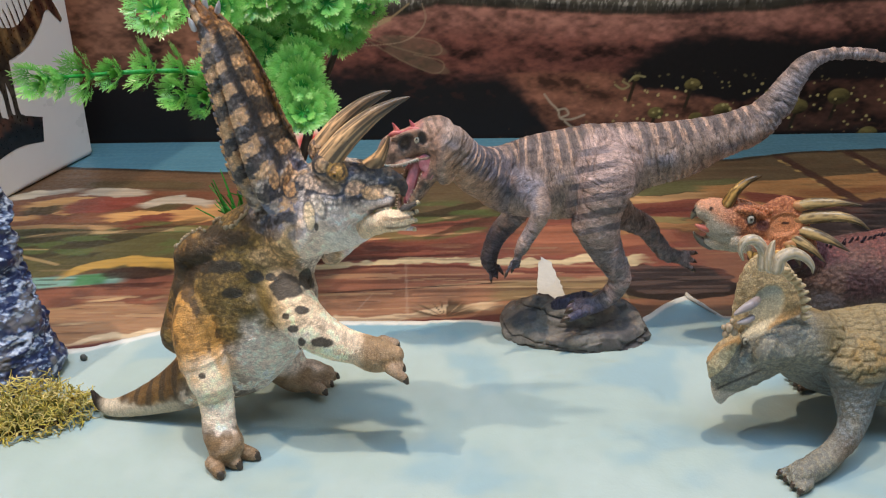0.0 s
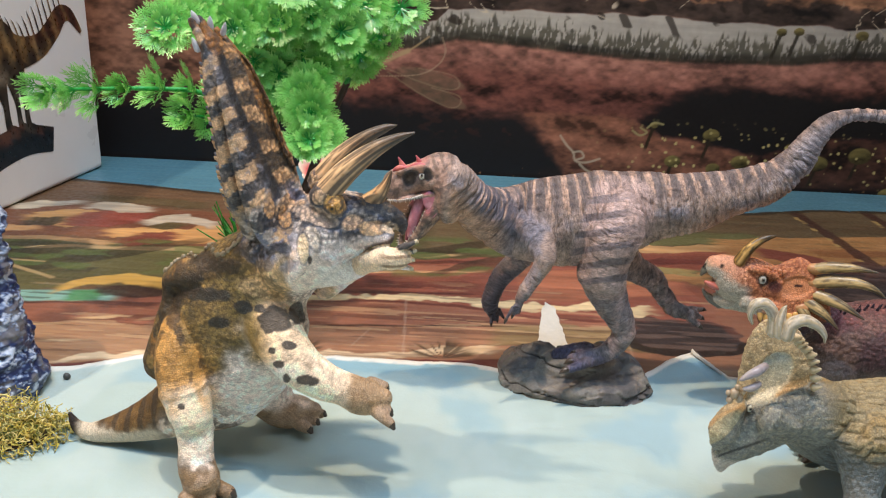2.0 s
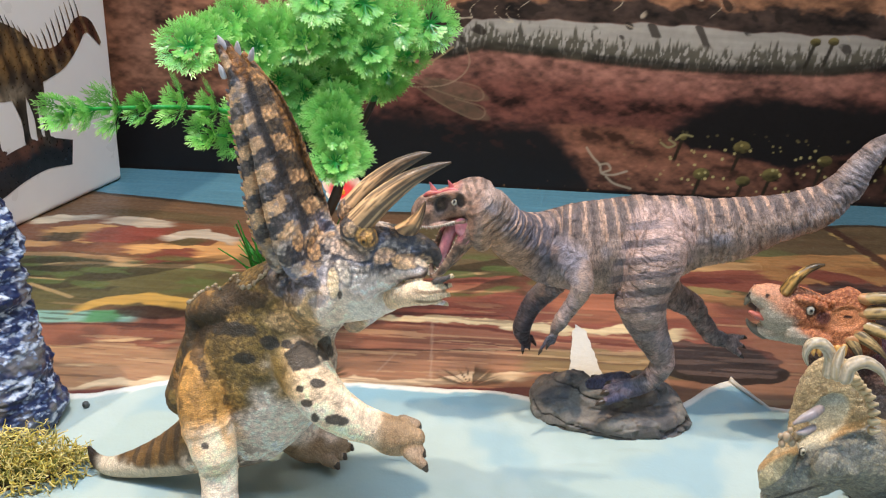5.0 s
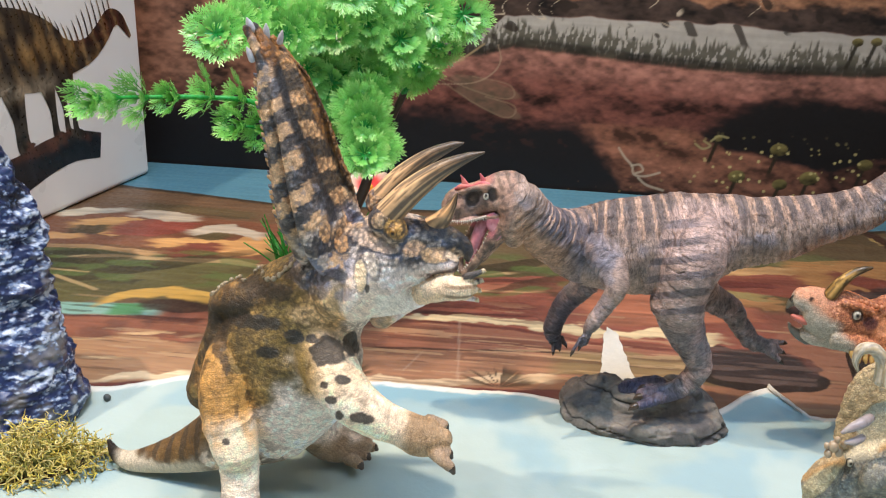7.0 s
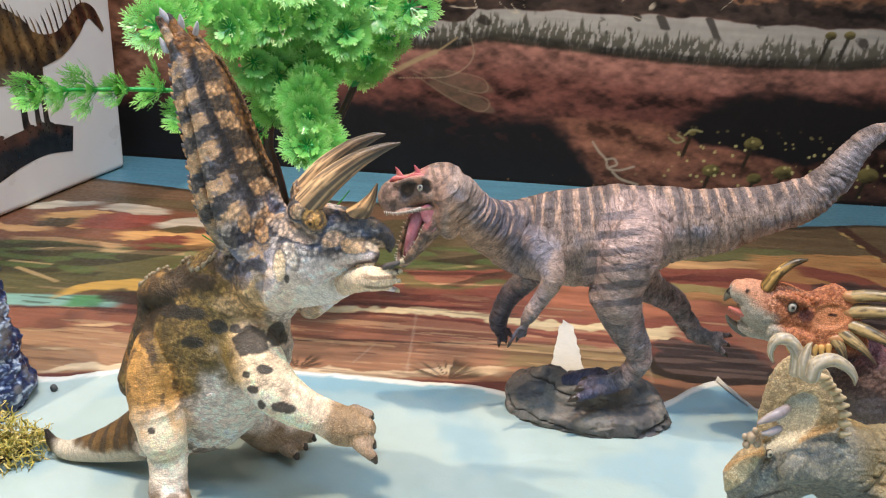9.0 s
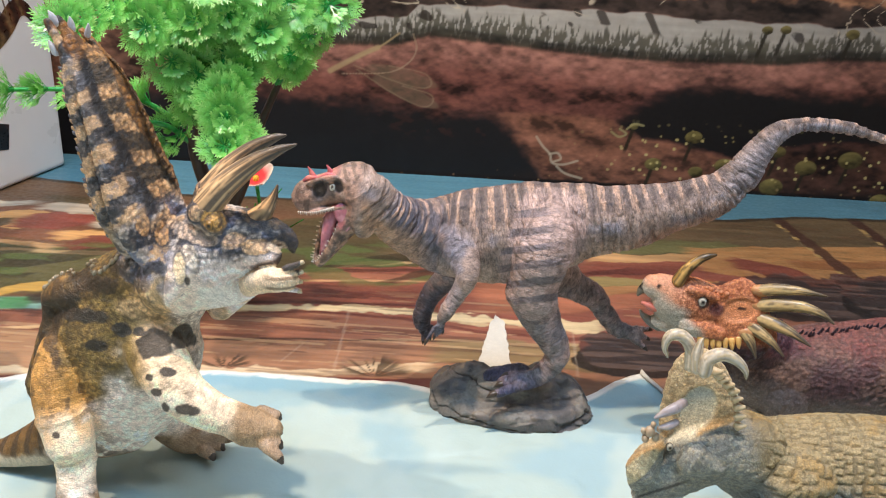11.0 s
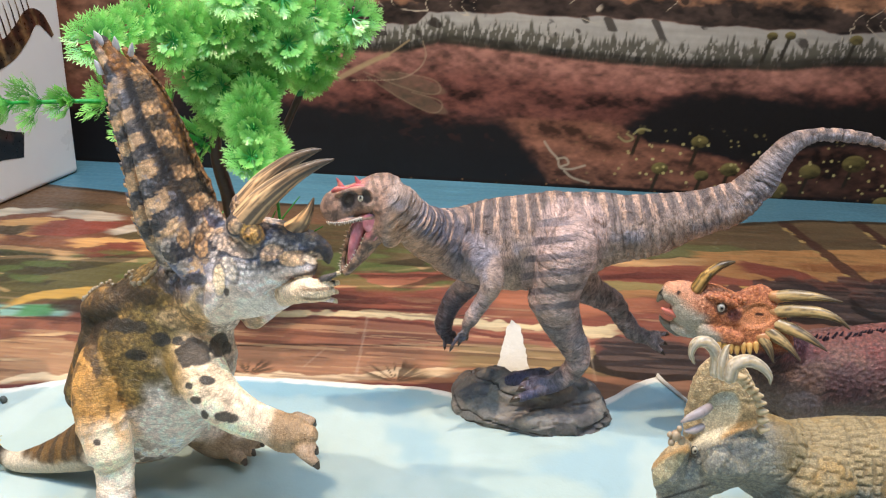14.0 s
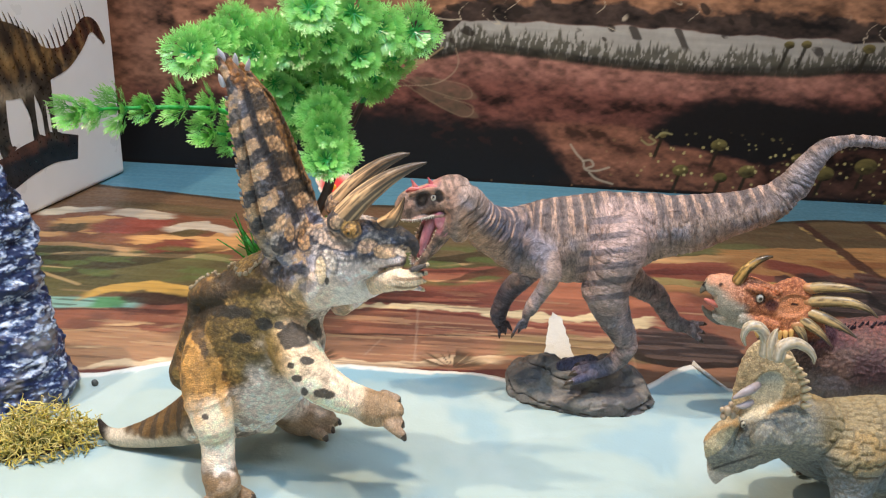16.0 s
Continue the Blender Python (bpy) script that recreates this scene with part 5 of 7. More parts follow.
    # dark ridge over the nose, dark beak, pale chin, sandy eye ring, pale cheek spots
    c = blend(c, srgb(58, 54, 50), 0.85 * head * step(117, 121, z + 0.10 * (x - 10) + (n2 - 0.5) * 7) * step(10, 14, x))
    c = blend(c, srgb(48, 44, 42), 0.92 * step(24.5, 27, x + (n2 - 0.5) * 3) * step(99, 102, z) * step(122, 118, z))
    c = blend(c, srgb(214, 206, 196), 0.9 * step(99, 96, z) * step(-4, 2, x) * step(13, 10, x) * step(84, 87, z))
    ex, _, ez = TRI_EYE[0]
    for qx, qz, ra, rb, tilt, col in ((-1.6, 123.8, 3.0, 2.8, 0.2, (206, 170, 134)), (-2.5, 116.2, 7.2, 3.6, -0.25, (190, 166, 146)), (-4.5, 108.0, 3.4, 4.6, -0.3, (218, 200, 180)), (-8.5, 103.0, 2.2, 6.0, 0.35, (206, 182, 146)),
                                      (10.8, 114.6, 4.0, 3.0, 0.3, (196, 160, 128)), (18.6, 113.0, 5.2, 3.0, 0.1, (200, 162, 122)), (25.6, 113.6, 3.4, 2.6, 0.0, (206, 180, 150)), (-14, 116, 2.4, 4.6, 0.2, (196, 150, 104)), (-20, 118.5, 2.4, 4.0, 0.2, (190, 146, 102))):
        du, dw = pu - qx, pw - qz - tilt * (pu - qx)
        q = np.hypot(du / ra, dw / rb) + (fbm(co * 0.25, 61, 3) - 0.5) * 0.7
        c = blend(c, srgb(40, 42, 50), 0.6 * near * step(0.22, 0.05, np.abs(q - 1.08)))
        c = blend(c, srgb(*col) * (0.8 + 0.4 * n3)[:, None], 0.9 * near * step(1.05, 0.9, q))
    re_ = np.hypot(pu - ex, pw - ez)
    c = blend(c, srgb(186, 142, 82) * (0.8 + 0.4 * n3)[:, None], 0.95 * near * step(4.9, 4.2, re_ + 0.5 * (pw < ez - 2)))
    c = blend(c, srgb(74, 58, 40), 0.7 * near * step(0.5, 0.2, np.abs(re_ - 2.6)))
    c = blend(c, srgb(52, 44, 38), 0.6 * near * step(0.5, 0.15, np.abs(re_ - 4.7)))
    c = blend(c, srgb(40, 32, 28), 0.9 * near * step(1.0, 0.6, np.hypot((pu + 6.2) / 1.3, (pw - 98.6) / 2.2)))
    c = blend(c, srgb(60, 46, 38), 0.9 * near * step(1.0, 0.6, np.hypot((pu - 26.6) / 1.3, (pw - 114.4) / 0.8)))
    dark_joint = step(0.40, 0.58, e1)
    c = blend(c, srgb(36, 40, 50), 0.62 * head * dark_joint * step(104, 110, z + 0.2 * x))
    c = blend(c, c * 1.25, 0.6 * head * step(0.25, 0.08, e1))
    c = blend(c, srgb(52, 42, 28), 0.55 * trunk * dark_joint * (1 - 0.8 * under))
    hand = (db_ / rb_ < 1.2) * (db_ / rb_ < dh_ / rh_) * (db_ / rb_ < dj_ / rj_) * step(12, 20, sb_)
    c = blend(c, srgb(212, 186, 156) * (0.7 + 0.6 * n3)[:, None], 0.95 * hand)
    c = blend(c, srgb(90, 66, 44), 0.7 * hand * step(0.2, 0.8, np.sin(z * 1.7 + 2 * n2)) * step(20, 24, x))
    c = blend(c, srgb(34, 26, 24), 0.9 * near * step(3.4, 1.8, np.abs(z - 104.0 - 0.35 * (x - 18))) * step(15, 19, x) * step(30, 28, x) * (1 - hand))
    # frill: tan blocks between slate bands along the near rim, umber hollow, dull tan patches beyond it
    fr = step(121, 128, z - 0.5 * (x + 16))
    side_w = (x + 10.1 + (z - 114.6) * 0.415) * 0.9
    blocks = np.sin(sf * 0.66 + 1.5 - 0.55 * side_w * 0.5 + (n1 - 0.5) * 4)
    fc = srgb(74, 62, 46) * (0.55 + 0.9 * n1)[:, None]
    fc = blend(fc, srgb(40, 36, 34), 0.75 * step(0.5, 0.58, fbm(co * 0.12, 51, 3)))
    rim = step(-0.9, 0.6, -side_w - 0.22 * rf + (n2 - 0.5) * 2.0)
    rim2 = step(0.5, 1.8, side_w - 0.02 * rf + (n2 - 0.5) * 3) * step(rf * 0.8, rf * 0.5, side_w)
    tan = srgb(204, 166, 128) * (0.7 + 0.6 * n3)[:, None]
    slate = srgb(112, 104, 100) * (0.55 + 0.9 * n2)[:, None]
    fc = blend(fc, blend(slate, srgb(44, 44, 48), 0.7 * step(0.52, 0.58, fbm(co * 0.2, 53, 3))), 0.85 * rim)
    fc = blend(fc, tan, 0.95 * rim * step(-0.1, 0.12, blocks + (n2 - 0.5) * 0.7))
    across = (pu - np.interp(pw, (120, 139, 157, 175, 186), (-14, -22.4, -29.8, -34.6, -40))) / np.interp(pw, (120, 139, 157, 175, 186), (15.5, 14.2, 10.4, 9.0, 5))
    groove = step(-0.32, -0.2, across + (n2 - 0.5) * 0.25) * step(0.2, 0.08, across + (n2 - 0.5) * 0.25)
    fc = blend(fc, srgb(36, 34, 34) * (0.7 + 0.6 * n3)[:, None], 0.85 * groove)
    fc = blend(fc, srgb(84, 70, 54) * (0.6 + 0.8 * n3)[:, None], 0.8 * step(0.1, 0.2, across))
    rim2 = step(0.10, 0.2, across + (n2 - 0.5) * 0.2) * step(0.85, 0.7, across) * step(118, 126, z)
    patch = np.sin(sf * 0.52 + 0.3 + 0.35 * side_w + (n1 - 0.5) * 3) + (n2 - 0.5) * 0.9
    fc = blend(fc, srgb(200, 156, 112) * (0.75 + 0.5 * n2)[:, None], 0.9 * rim2 * step(0.0, 0.3, patch))
    fc = blend(fc, srgb(150, 104, 56) * (0.7 + 0.6 * n3)[:, None], 0.8 * step(0.78, 0.9, across + (n2 - 0.5) * 0.2))
    fc *= np.clip(1 + 1.3 * (fbm(co * 0.4, 65, 3) - 0.5), 0.5, 1.4)[:, None]
    fc = blend(fc, srgb(120, 122, 132), 0.5 * rim * step(0.60, 0.64, fbm(co * 0.35, 67, 3)))
    fc = blend(fc, srgb(150, 96, 36), 0.7 * step(170, 178, z) * step(0.42, 0.55, n2))
    fc = blend(fc, srgb(30, 32, 38), 0.6 * dark_joint * (1 - 0.55 * rim * step(-0.1, 0.12, blocks)))
    c = blend(c, fc * 0.92, fr)
    grey = c.mean(1)[:, None]
    c = (grey + (c - grey) * 1.04) * 1.46
    extras = claws_a + claws_b + claws_c + claws_d
    for h_ in (TRI_HORN_A, TRI_HORN_B):
        extras.append((loft(h_, seg=56, sub=16), horn_paint(h_)))
    extras.append((loft(TRI_HORN_NOSE, seg=24, sub=10), horn_paint(TRI_HORN_NOSE, reach=9)))
    extras.append(eyeball((ex, skin_y(co, ex, ez) + 0.5, ez), 1.5, srgb(150, 112, 56)))
    # beads along the back and knobs along the frill's edge
    ridge = spline(TRI_RIDGE, 8)
    for k, q in enumerate(ridge):
        m = np.flatnonzero((np.abs(co[:, 1] - 360) < 8) & (co[:, 2] > 70))
        q = co[m[np.argmin((co[m, 0] - q[0]) ** 2 + (co[m, 2] - q[2]) ** 2)]]
        extras.append((ball(q + np.array((0, 0, 0.2)), 0.7 + 0.3 * math.sin(k * 2.3), 8), srgb(150, 134, 108)))
    for k in range(34):
        hz = 113 + k * 1.75
        m = (np.abs(co[:, 2] - hz) < 0.6) & (co[:, 0] < 0)
        q = co[np.flatnonzero(m)[np.argmin(co[m, 0])]]
        size = 1.25 - 0.012 * k
        extras.append((loft([(*(q + np.array((1.0, 0.2, -0.2))), size, size), (*(q + np.array((-0.3, -0.1, 0.3))), size * 0.75, size * 0.7), (*(q + np.array((-0.8, -0.2, 0.7))), 0.3, 0.3)], seg=10, sub=3), srgb(190, 150, 108) if k % 3 else srgb(98, 96, 104)))
    tipq = np.array(TRI_FRILL[-1][:3])
    for off, ln, w in (((0, -1, -1.0), (-1.0, -1, 3.0), 1.4), ((1.0, -5, -9.5), (-1, -1, 3.0), 1.3), ((4.0, 1, -3.0), (0.3, -1, 3.2), 1.3), ((7.5, 4, -5.0), (1.0, -1, 3.0), 1.1)):
        a = tipq + off
        extras.append((loft([(*a, w, w), (*(a + np.array(ln) * 0.7), w * 0.75, w * 0.75), (*(a + np.array(ln) * 1.2), 0.3, 0.3)], seg=10, sub=3), srgb(196, 192, 196)))
    return figure("horned_dinosaur_figure", (co, faces, c, flow, crease), extras, M_SKIN,
                  "rearing horned dinosaur figure in ochre and cream with dark blotches", "dinosaur figure")


build_tri()


# ---------------------------------------------------------------- striding meat eater on its rock base
BAR_PHASE = -2.04


def build_allo():
    limbs, claws = [], []
    for foot, ahead, spread, n, r, ln in ((np.array(ALLO_SHIN[-2][:3]), (-0.95, -0.25, -0.10), (2, 6, 0), 3, 2.9, 6.5), (np.array(ALLO_LEG_B[-1][:3]), (0.85, 0, -0.25), (1, 3, 2.0), 3, 2.0, 3.5),
                                          (np.array(ALLO_ARM_A[-1][:3]) + (0, 0, 2), (-0.3, -0.1, -1), (2.2, 2.5, 0.5), 3, 1.3, 4), (np.array(ALLO_ARM_B[-1][:3]) + (0, 0, 2), (0.3, 0, -1), (2.2, 2.0, 0.5), 3, 1.3, 3)):
        a, b = toes(foot, ahead, spread, n, r, ln, 0.5)
        limbs += a
        claws += b
    toe_far = [(118, 437, 23, 4, 4), (110, 438, 21, 4.2, 4.4), (103, 437, 19.5, 3.2, 3.2)]
    cheek = [(46, 414, 113, 6, 4.5), (45, 413.5, 104, 5, 3.5), (46, 416, 96, 4, 3)]
    brow = [(36.5, 413.5, 118.8, 1.5, 1.3), (32, 413.8, 119.2, 1.5, 1.2), (27, 414.8, 117.6, 1.2, 1.0), (22.5, 416, 115.8, 1.1, 1.0)]
    lip = [(38, 414.2, 106.8, 1.2, 1.0), (31, 415.0, 105.4, 1.1, 1.0), (25, 416.2, 103.6, 1.1, 1.0), (21, 418, 102.8, 1.1, 1.0)]
    pieces = [loft(s, seg=24) for s in (ALLO_SKULL, ALLO_JAW, ALLO_JAW_FAR, ALLO_CHIN, brow, lip, ALLO_THIGH, ALLO_SHIN, ALLO_LEG_B, ALLO_ARM_A, ALLO_ARM_B, toe_far, cheek)]
    body = [(x, y, z, r, r * (0.8 if i > 2 else 0.9)) for i, (x, y, z, r, w) in enumerate(ALLO_BODY)]
    pieces.append(loft(body, seg=32))
    pieces += limbs
    co, no, faces = fused(pieces, 0.52, 4)
    s, h, r, d = along(co, ALLO_BODY)
    st, ht, rt, dt = along(co, ALLO_THIGH)
    tail = step(92, 110, s)
    creases = np.sin(s * 2 * np.pi / 2.6 + 7 * fbm(co * 0.12, 3, 2)) * (step(34, 20, s) + 0.7 * tail * step(0.9, 0.3, h / r))
    flow = wrapped(co, (ALLO_BODY, ALLO_SKULL, ALLO_THIGH, ALLO_SHIN, ALLO_LEG_B, ALLO_ARM_A, ALLO_ARM_B))
    g = grooves(flow * 0.16, 71, 0.07)
    wr = fbm(flow * 0.5, 5, 3)
    face = 1 - 0.8 * step(52, 44, co[:, 0])
    co = co + (face[:, None] * no) * (-0.55 * g + (wr - 0.5) * 0.7 + 0.25 * creases + (fbm(co * 0.13, 8, 2) - 0.5) * 1.8)[:, None]
    u, w = cast(co, SPRAY_ALLO, 419)
    ax, _, az = ALLO_EYE[0]
    near = co[:, 1] < 420
    fen = np.hypot((u - 26.9 - 0.12 * (w - 112.0)) / 3.1, (w - 112.0) / 4.6)
    orb = np.hypot((u - 34.6 + 0.18 * (w - 114.2)) / 2.7, (w - 114.2) / 4.2)
    co = co + np.array((0, 1.0, 0)) * ((1.5 * step(1.0, 0.6, fen) + 0.7 * step(1.0, 0.6, orb)) * near)[:, None]
    x, y, z = co.T
    n1, n2, n3 = fbm(co * 0.06, 21, 4), fbm(co * 0.18, 23, 4), fbm(co * (0.6, 0.6, 1.0), 27, 3)
    rel = h / np.maximum(r, 1)
    c = srgb(134, 117, 110) * (0.65 + 0.7 * n2)[:, None]
    c = blend(c, srgb(106, 108, 122), 0.65 * step(0.46, 0.58, n1) * step(0.6, 0.1, rel))
    c = blend(c, srgb(160, 136, 122) * (0.7 + 0.6 * n2)[:, None], 0.7 * step(-0.25, -0.75, rel) * step(112, 100, z))
    # slate shoulders and neck, tan throat
    c = blend(c, srgb(84, 88, 108), 0.55 * step(0.42, 0.56, fbm(co * 0.10, 91, 3)) * step(95, 80, x) * step(56, 62, x))
    c = blend(c, srgb(158, 126, 104) * (0.7 + 0.6 * n2)[:, None], 0.8 * step(0.05, -0.5, rel + (n2 - 0.5) * 0.6) * step(78, 64, x) * step(44, 47, x))
    # dark saddle with narrow tan bars across the back, reaching a third of the way down the flank
    saddle = step(0.25, 0.65, rel + (n2 - 0.5) * 0.35)
    c = blend(c, srgb(74, 64, 64) * (0.7 + 0.6 * n3)[:, None], 0.7 * saddle * step(14, 24, s))
    bars = np.sin(s * 2 * np.pi / 6.9 + 1.0 + 0.5 * np.sin(s * 0.23) + (n1 - 0.5) * 2.2)
    reach = step(0.34, 0.62, rel + 0.25 * np.sin(s * 0.9) * 0.6 + (n2 - 0.5) * 0.4) * step(24, 32, s) * step(2.5, 1.2, np.abs(rel))
    c = blend(c, srgb(58, 52, 56), 0.45 * reach * step(0.0, -0.5, bars))
    c = blend(c, srgb(170, 140, 122) * (0.8 + 0.4 * n3)[:, None], 0.62 * reach * step(0.45, 0.75, bars + (n2 - 0.5) * 1.1))
    # neck: fine tan rings over slate
    ringed = np.sin(s * 2 * np.pi / 3.6 + (n1 - 0.5) * 3)
    neck = step(6, 12, s) * step(40, 30, s) * step(-0.35, 0.1, rel)
    c = blend(c, srgb(72, 68, 78), 0.75 * neck)
    c = blend(c, srgb(176, 146, 130), 0.75 * neck * step(0.45, 0.75, ringed + (n2 - 0.5) * 0.8))
    # dark bars down the front of the thigh, slate shank, blue toes
    thigh = step(18, 15, dt) * step(440, 430, y) * step(62, 68, z)
    front = thigh * step(136, 124, x + 6 * (n2 - 0.5) + 0.25 * (z - 85))
    c = blend(c, srgb(158, 136, 132) * (0.75 + 0.5 * n2)[:, None], 0.75 * thigh)
    tb = np.sin((w - 0.2 * (u - 119)) * 2 * np.pi / 8.0 + BAR_PHASE + (n1 - 0.5) * 2.0)
    c = blend(c, srgb(72, 70, 80) * (0.7 + 0.6 * n3)[:, None], 0.72 * front * step(0.0, 0.4, tb + (n2 - 0.5) * 0.7) * step(112, 106, z))
    lower = step(70, 58, z) * step(60, 66, x)
    c = blend(c, srgb(98, 93, 98) * (0.65 + 0.7 * n3)[:, None], 0.8 * lower)
    c = blend(c, srgb(150, 126, 122), 0.5 * lower * step(0.5, 0.62, n2))
    c = blend(c, srgb(46, 52, 84), 0.85 * step(30, 22, z + (n2 - 0.5) * 8) * (x > 95))
    c = blend(c, srgb(40, 42, 62), 0.75 * step(60, 52, z + 0.1 * (x - 80)) * step(96, 90, x) * step(60, 66, x))
    # head: tan snout, pink brow, dark hollows before and round the eye
    hd = step(46, 41, x - (z - 105) * 0.12)
    hc = srgb(160, 130, 116) * (0.75 + 0.5 * n2)[:, None]
    hc = blend(hc, srgb(92, 82, 84), 0.7 * step(0.50, 0.60, fbm(co * 0.2, 33, 3)) * step(23, 27, x))
    hc = blend(hc, srgb(170, 128, 106), 0.6 * step(116.0, 118.0, z - 0.1 * (x - 24)) * step(36, 33, x))
    hc = blend(hc, srgb(180, 112, 112), 0.6 * step(118.2, 119.8, z - 0.2 * (x - 26)) * step(26, 30, x) * step(37, 34, x))
    hc = blend(hc, srgb(120, 104, 100), 0.8 * near * step(1.45, 1.0, fen))
    hc = blend(hc, srgb(72, 66, 66) * (0.7 + 0.6 * n3)[:, None], 0.85 * near * step(1.0, 0.8, fen))
    hc = blend(hc, srgb(128, 114, 106), 0.75 * near * step(0.75, 0.3, np.hypot((u - 26.6) / 2.0, (w - 111.2) / 3.4)) * step(0.45, 0.55, n3))
    hc = blend(hc, srgb(34, 31, 33), 0.88 * near * step(0.95, 0.65, orb + (n2 - 0.5) * 0.3))
    hc = blend(hc, srgb(176, 150, 138), 0.8 * near * step(0.9, 0.5, np.hypot((u - 36.5) / 1.6, (w - 110.5) / 2.2)))
    hc = blend(hc, srgb(150, 122, 114), 0.6 * step(107, 105, z + 0.15 * (x - 28)) * step(102, 104, z) * step(38, 34, x))
    hc = blend(hc, srgb(178, 106, 118), 0.85 * step(103.5, 101.5, z) * step(40, 37, x) * step(96, 99, z))
    hc = blend(hc, srgb(150, 124, 108) * (0.7 + 0.6 * n3)[:, None], 0.9 * step(97, 95, z))
    hc = blend(hc, srgb(72, 62, 58), 0.7 * step(97, 95, z) * step(0.52, 0.58, fbm(co * 0.45, 87, 2)))
    hc = blend(hc, srgb(66, 56, 54), 0.6 * step(0.55, 0.62, fbm(co * 0.5, 95, 3)))
    hc = blend(hc, srgb(96, 78, 66), 0.75 * step(116, 120, z) * step(34, 38, x) * step(0.46, 0.56, np.sin(x * 1.6 + 0.8 * z) * 0.15 + n2))
    c = blend(c, hc * 0.8, hd)
    c *= np.clip(1.06 + 1.0 * (fbm(co * (0.4, 0.4, 0.55), 69, 3) - 0.5), 0.6, 1.4)[:, None]
    c = c * (1 + 0.14 * creases + 0.5 * (wr - 0.5) - 0.3 * g * face)[:, None] * np.array((1.60, 1.52, 1.43))
    extras = [(q, col) for q, col in claws]
    # open mouth: pink lining, tongue and small teeth
    pink = lambda v: blend(np.tile(srgb(186, 112, 124), (len(v), 1)), srgb(214, 150, 156), step(0.4, 0.6, fbm(v * 0.35, 3, 2)))
    deep = lambda v: blend(np.tile(srgb(120, 52, 62), (len(v), 1)), srgb(168, 96, 108), step(0.4, 0.65, fbm(v * 0.3, 9, 2)))
    extras.append((loft(ALLO_TONGUE, seg=16), pink))
    extras.append((loft([(37, 421, 106, 3.5, 4.5), (33, 422, 101, 3.0, 4.2), (29.0, 422.5, 91, 2.2, 3.4), (27.2, 422, 82.5, 1.4, 2.2)], seg=18), deep))
    # the skin stretched between the jaws at the corner of the mouth
    extras.append((loft([(35.0, 414.4, 107.0, 2.4, 0.6), (37.2, 413.9, 104.4, 3.6, 0.6), (38.6, 413.8, 101.0, 3.2, 0.6), (38.0, 414.0, 97.0, 1.4, 0.6)], seg=14, sub=5), lambda v: pink(v) * 0.9))
    for k, q in enumerate(spline([(18.2, 416.6, 101.6, 1), (24.5, 414.8, 102.4, 1), (30.0, 414.0, 104.2, 1), (33.5, 413.6, 105.6, 1)], 7)):
        ln = 0.6 + 0.9 * abs(math.sin(k * 1.9)) ** 2
        a = q[:3] + (0, 0.1, 1.3)
        extras.append((loft([(*a, 0.34, 0.3), (*(a + np.array((0.2, 0, -ln))), 0.1, 0.1)], seg=6, sub=2, side=(0.1, 0.99, 0.1)), srgb(226, 214, 200)))
    for line, n_, out in ((ALLO_JAW[1:], 4, (-0.6, -0.2, 0.5)), (ALLO_JAW_FAR[1:], 4, (-0.8, -0.3, 0.3))):
        for k, q in enumerate(spline(line, n_)):
            ln = 0.3 + 0.8 * abs(math.sin(k * 2.3))
            a = q[:3] + np.array(out) * q[3] * 1.0
            extras.append((loft([(*a, 0.45, 0.4), (*(a + np.array(out) * ln * 1.5), 0.13, 0.13)], seg=6, sub=2, side=(0.2, 0.97, 0.1)), srgb(220, 206, 192)))
    red = lambda v: 1.1 * blend(np.tile(srgb(180, 92, 96), (len(v), 1)), srgb(206, 120, 112), step(0.45, 0.65, fbm(v * 0.4, 3, 2)))
    c0, c1 = np.array(ALLO_CREST[0]), np.array(ALLO_CREST[1])
    for q, w, hgt in ((c0, 1.2, 4.0), (c1, 1.4, 4.4)):
        extras.append((loft([(q[0] + 1.4, q[1], q[2] - hgt, w * 1.7, w), (q[0] + 0.6, q[1], q[2] - hgt * 0.4, w * 0.8, w * 0.7), (q[0] - 0.6, q[1] - 0.3, q[2] + 0.6, 0.3, 0.3)], seg=12, sub=5), red))
    # low pink ridge from the nose to the brow
    extras.append((loft([(20.4, 418.4, 116.2, 0.7, 0.6), (23, 417.6, 117.6, 1.3, 0.9), (27, 416.8, 118.2, 0.9, 0.8), (31, 416.0, 119.6, 1.4, 0.9), (34.5, 415.4, 119.8, 0.8, 0.7)], seg=12, sub=6), red))
    extras.append(eyeball((ax + 0.1, skin_y(co, ax, az) + 0.6, az), 1.35, srgb(214, 206, 190), (-0.1, -1, 0.25)))
    return figure("meat_eater_dinosaur_figure", (co, faces, c, flow, 1.0 - 0.75 * hd), extras, M_HIDE,
                  "striding meat-eating dinosaur figure, grey mauve with tan bars, mouth open", "dinosaur figure")


build_allo()


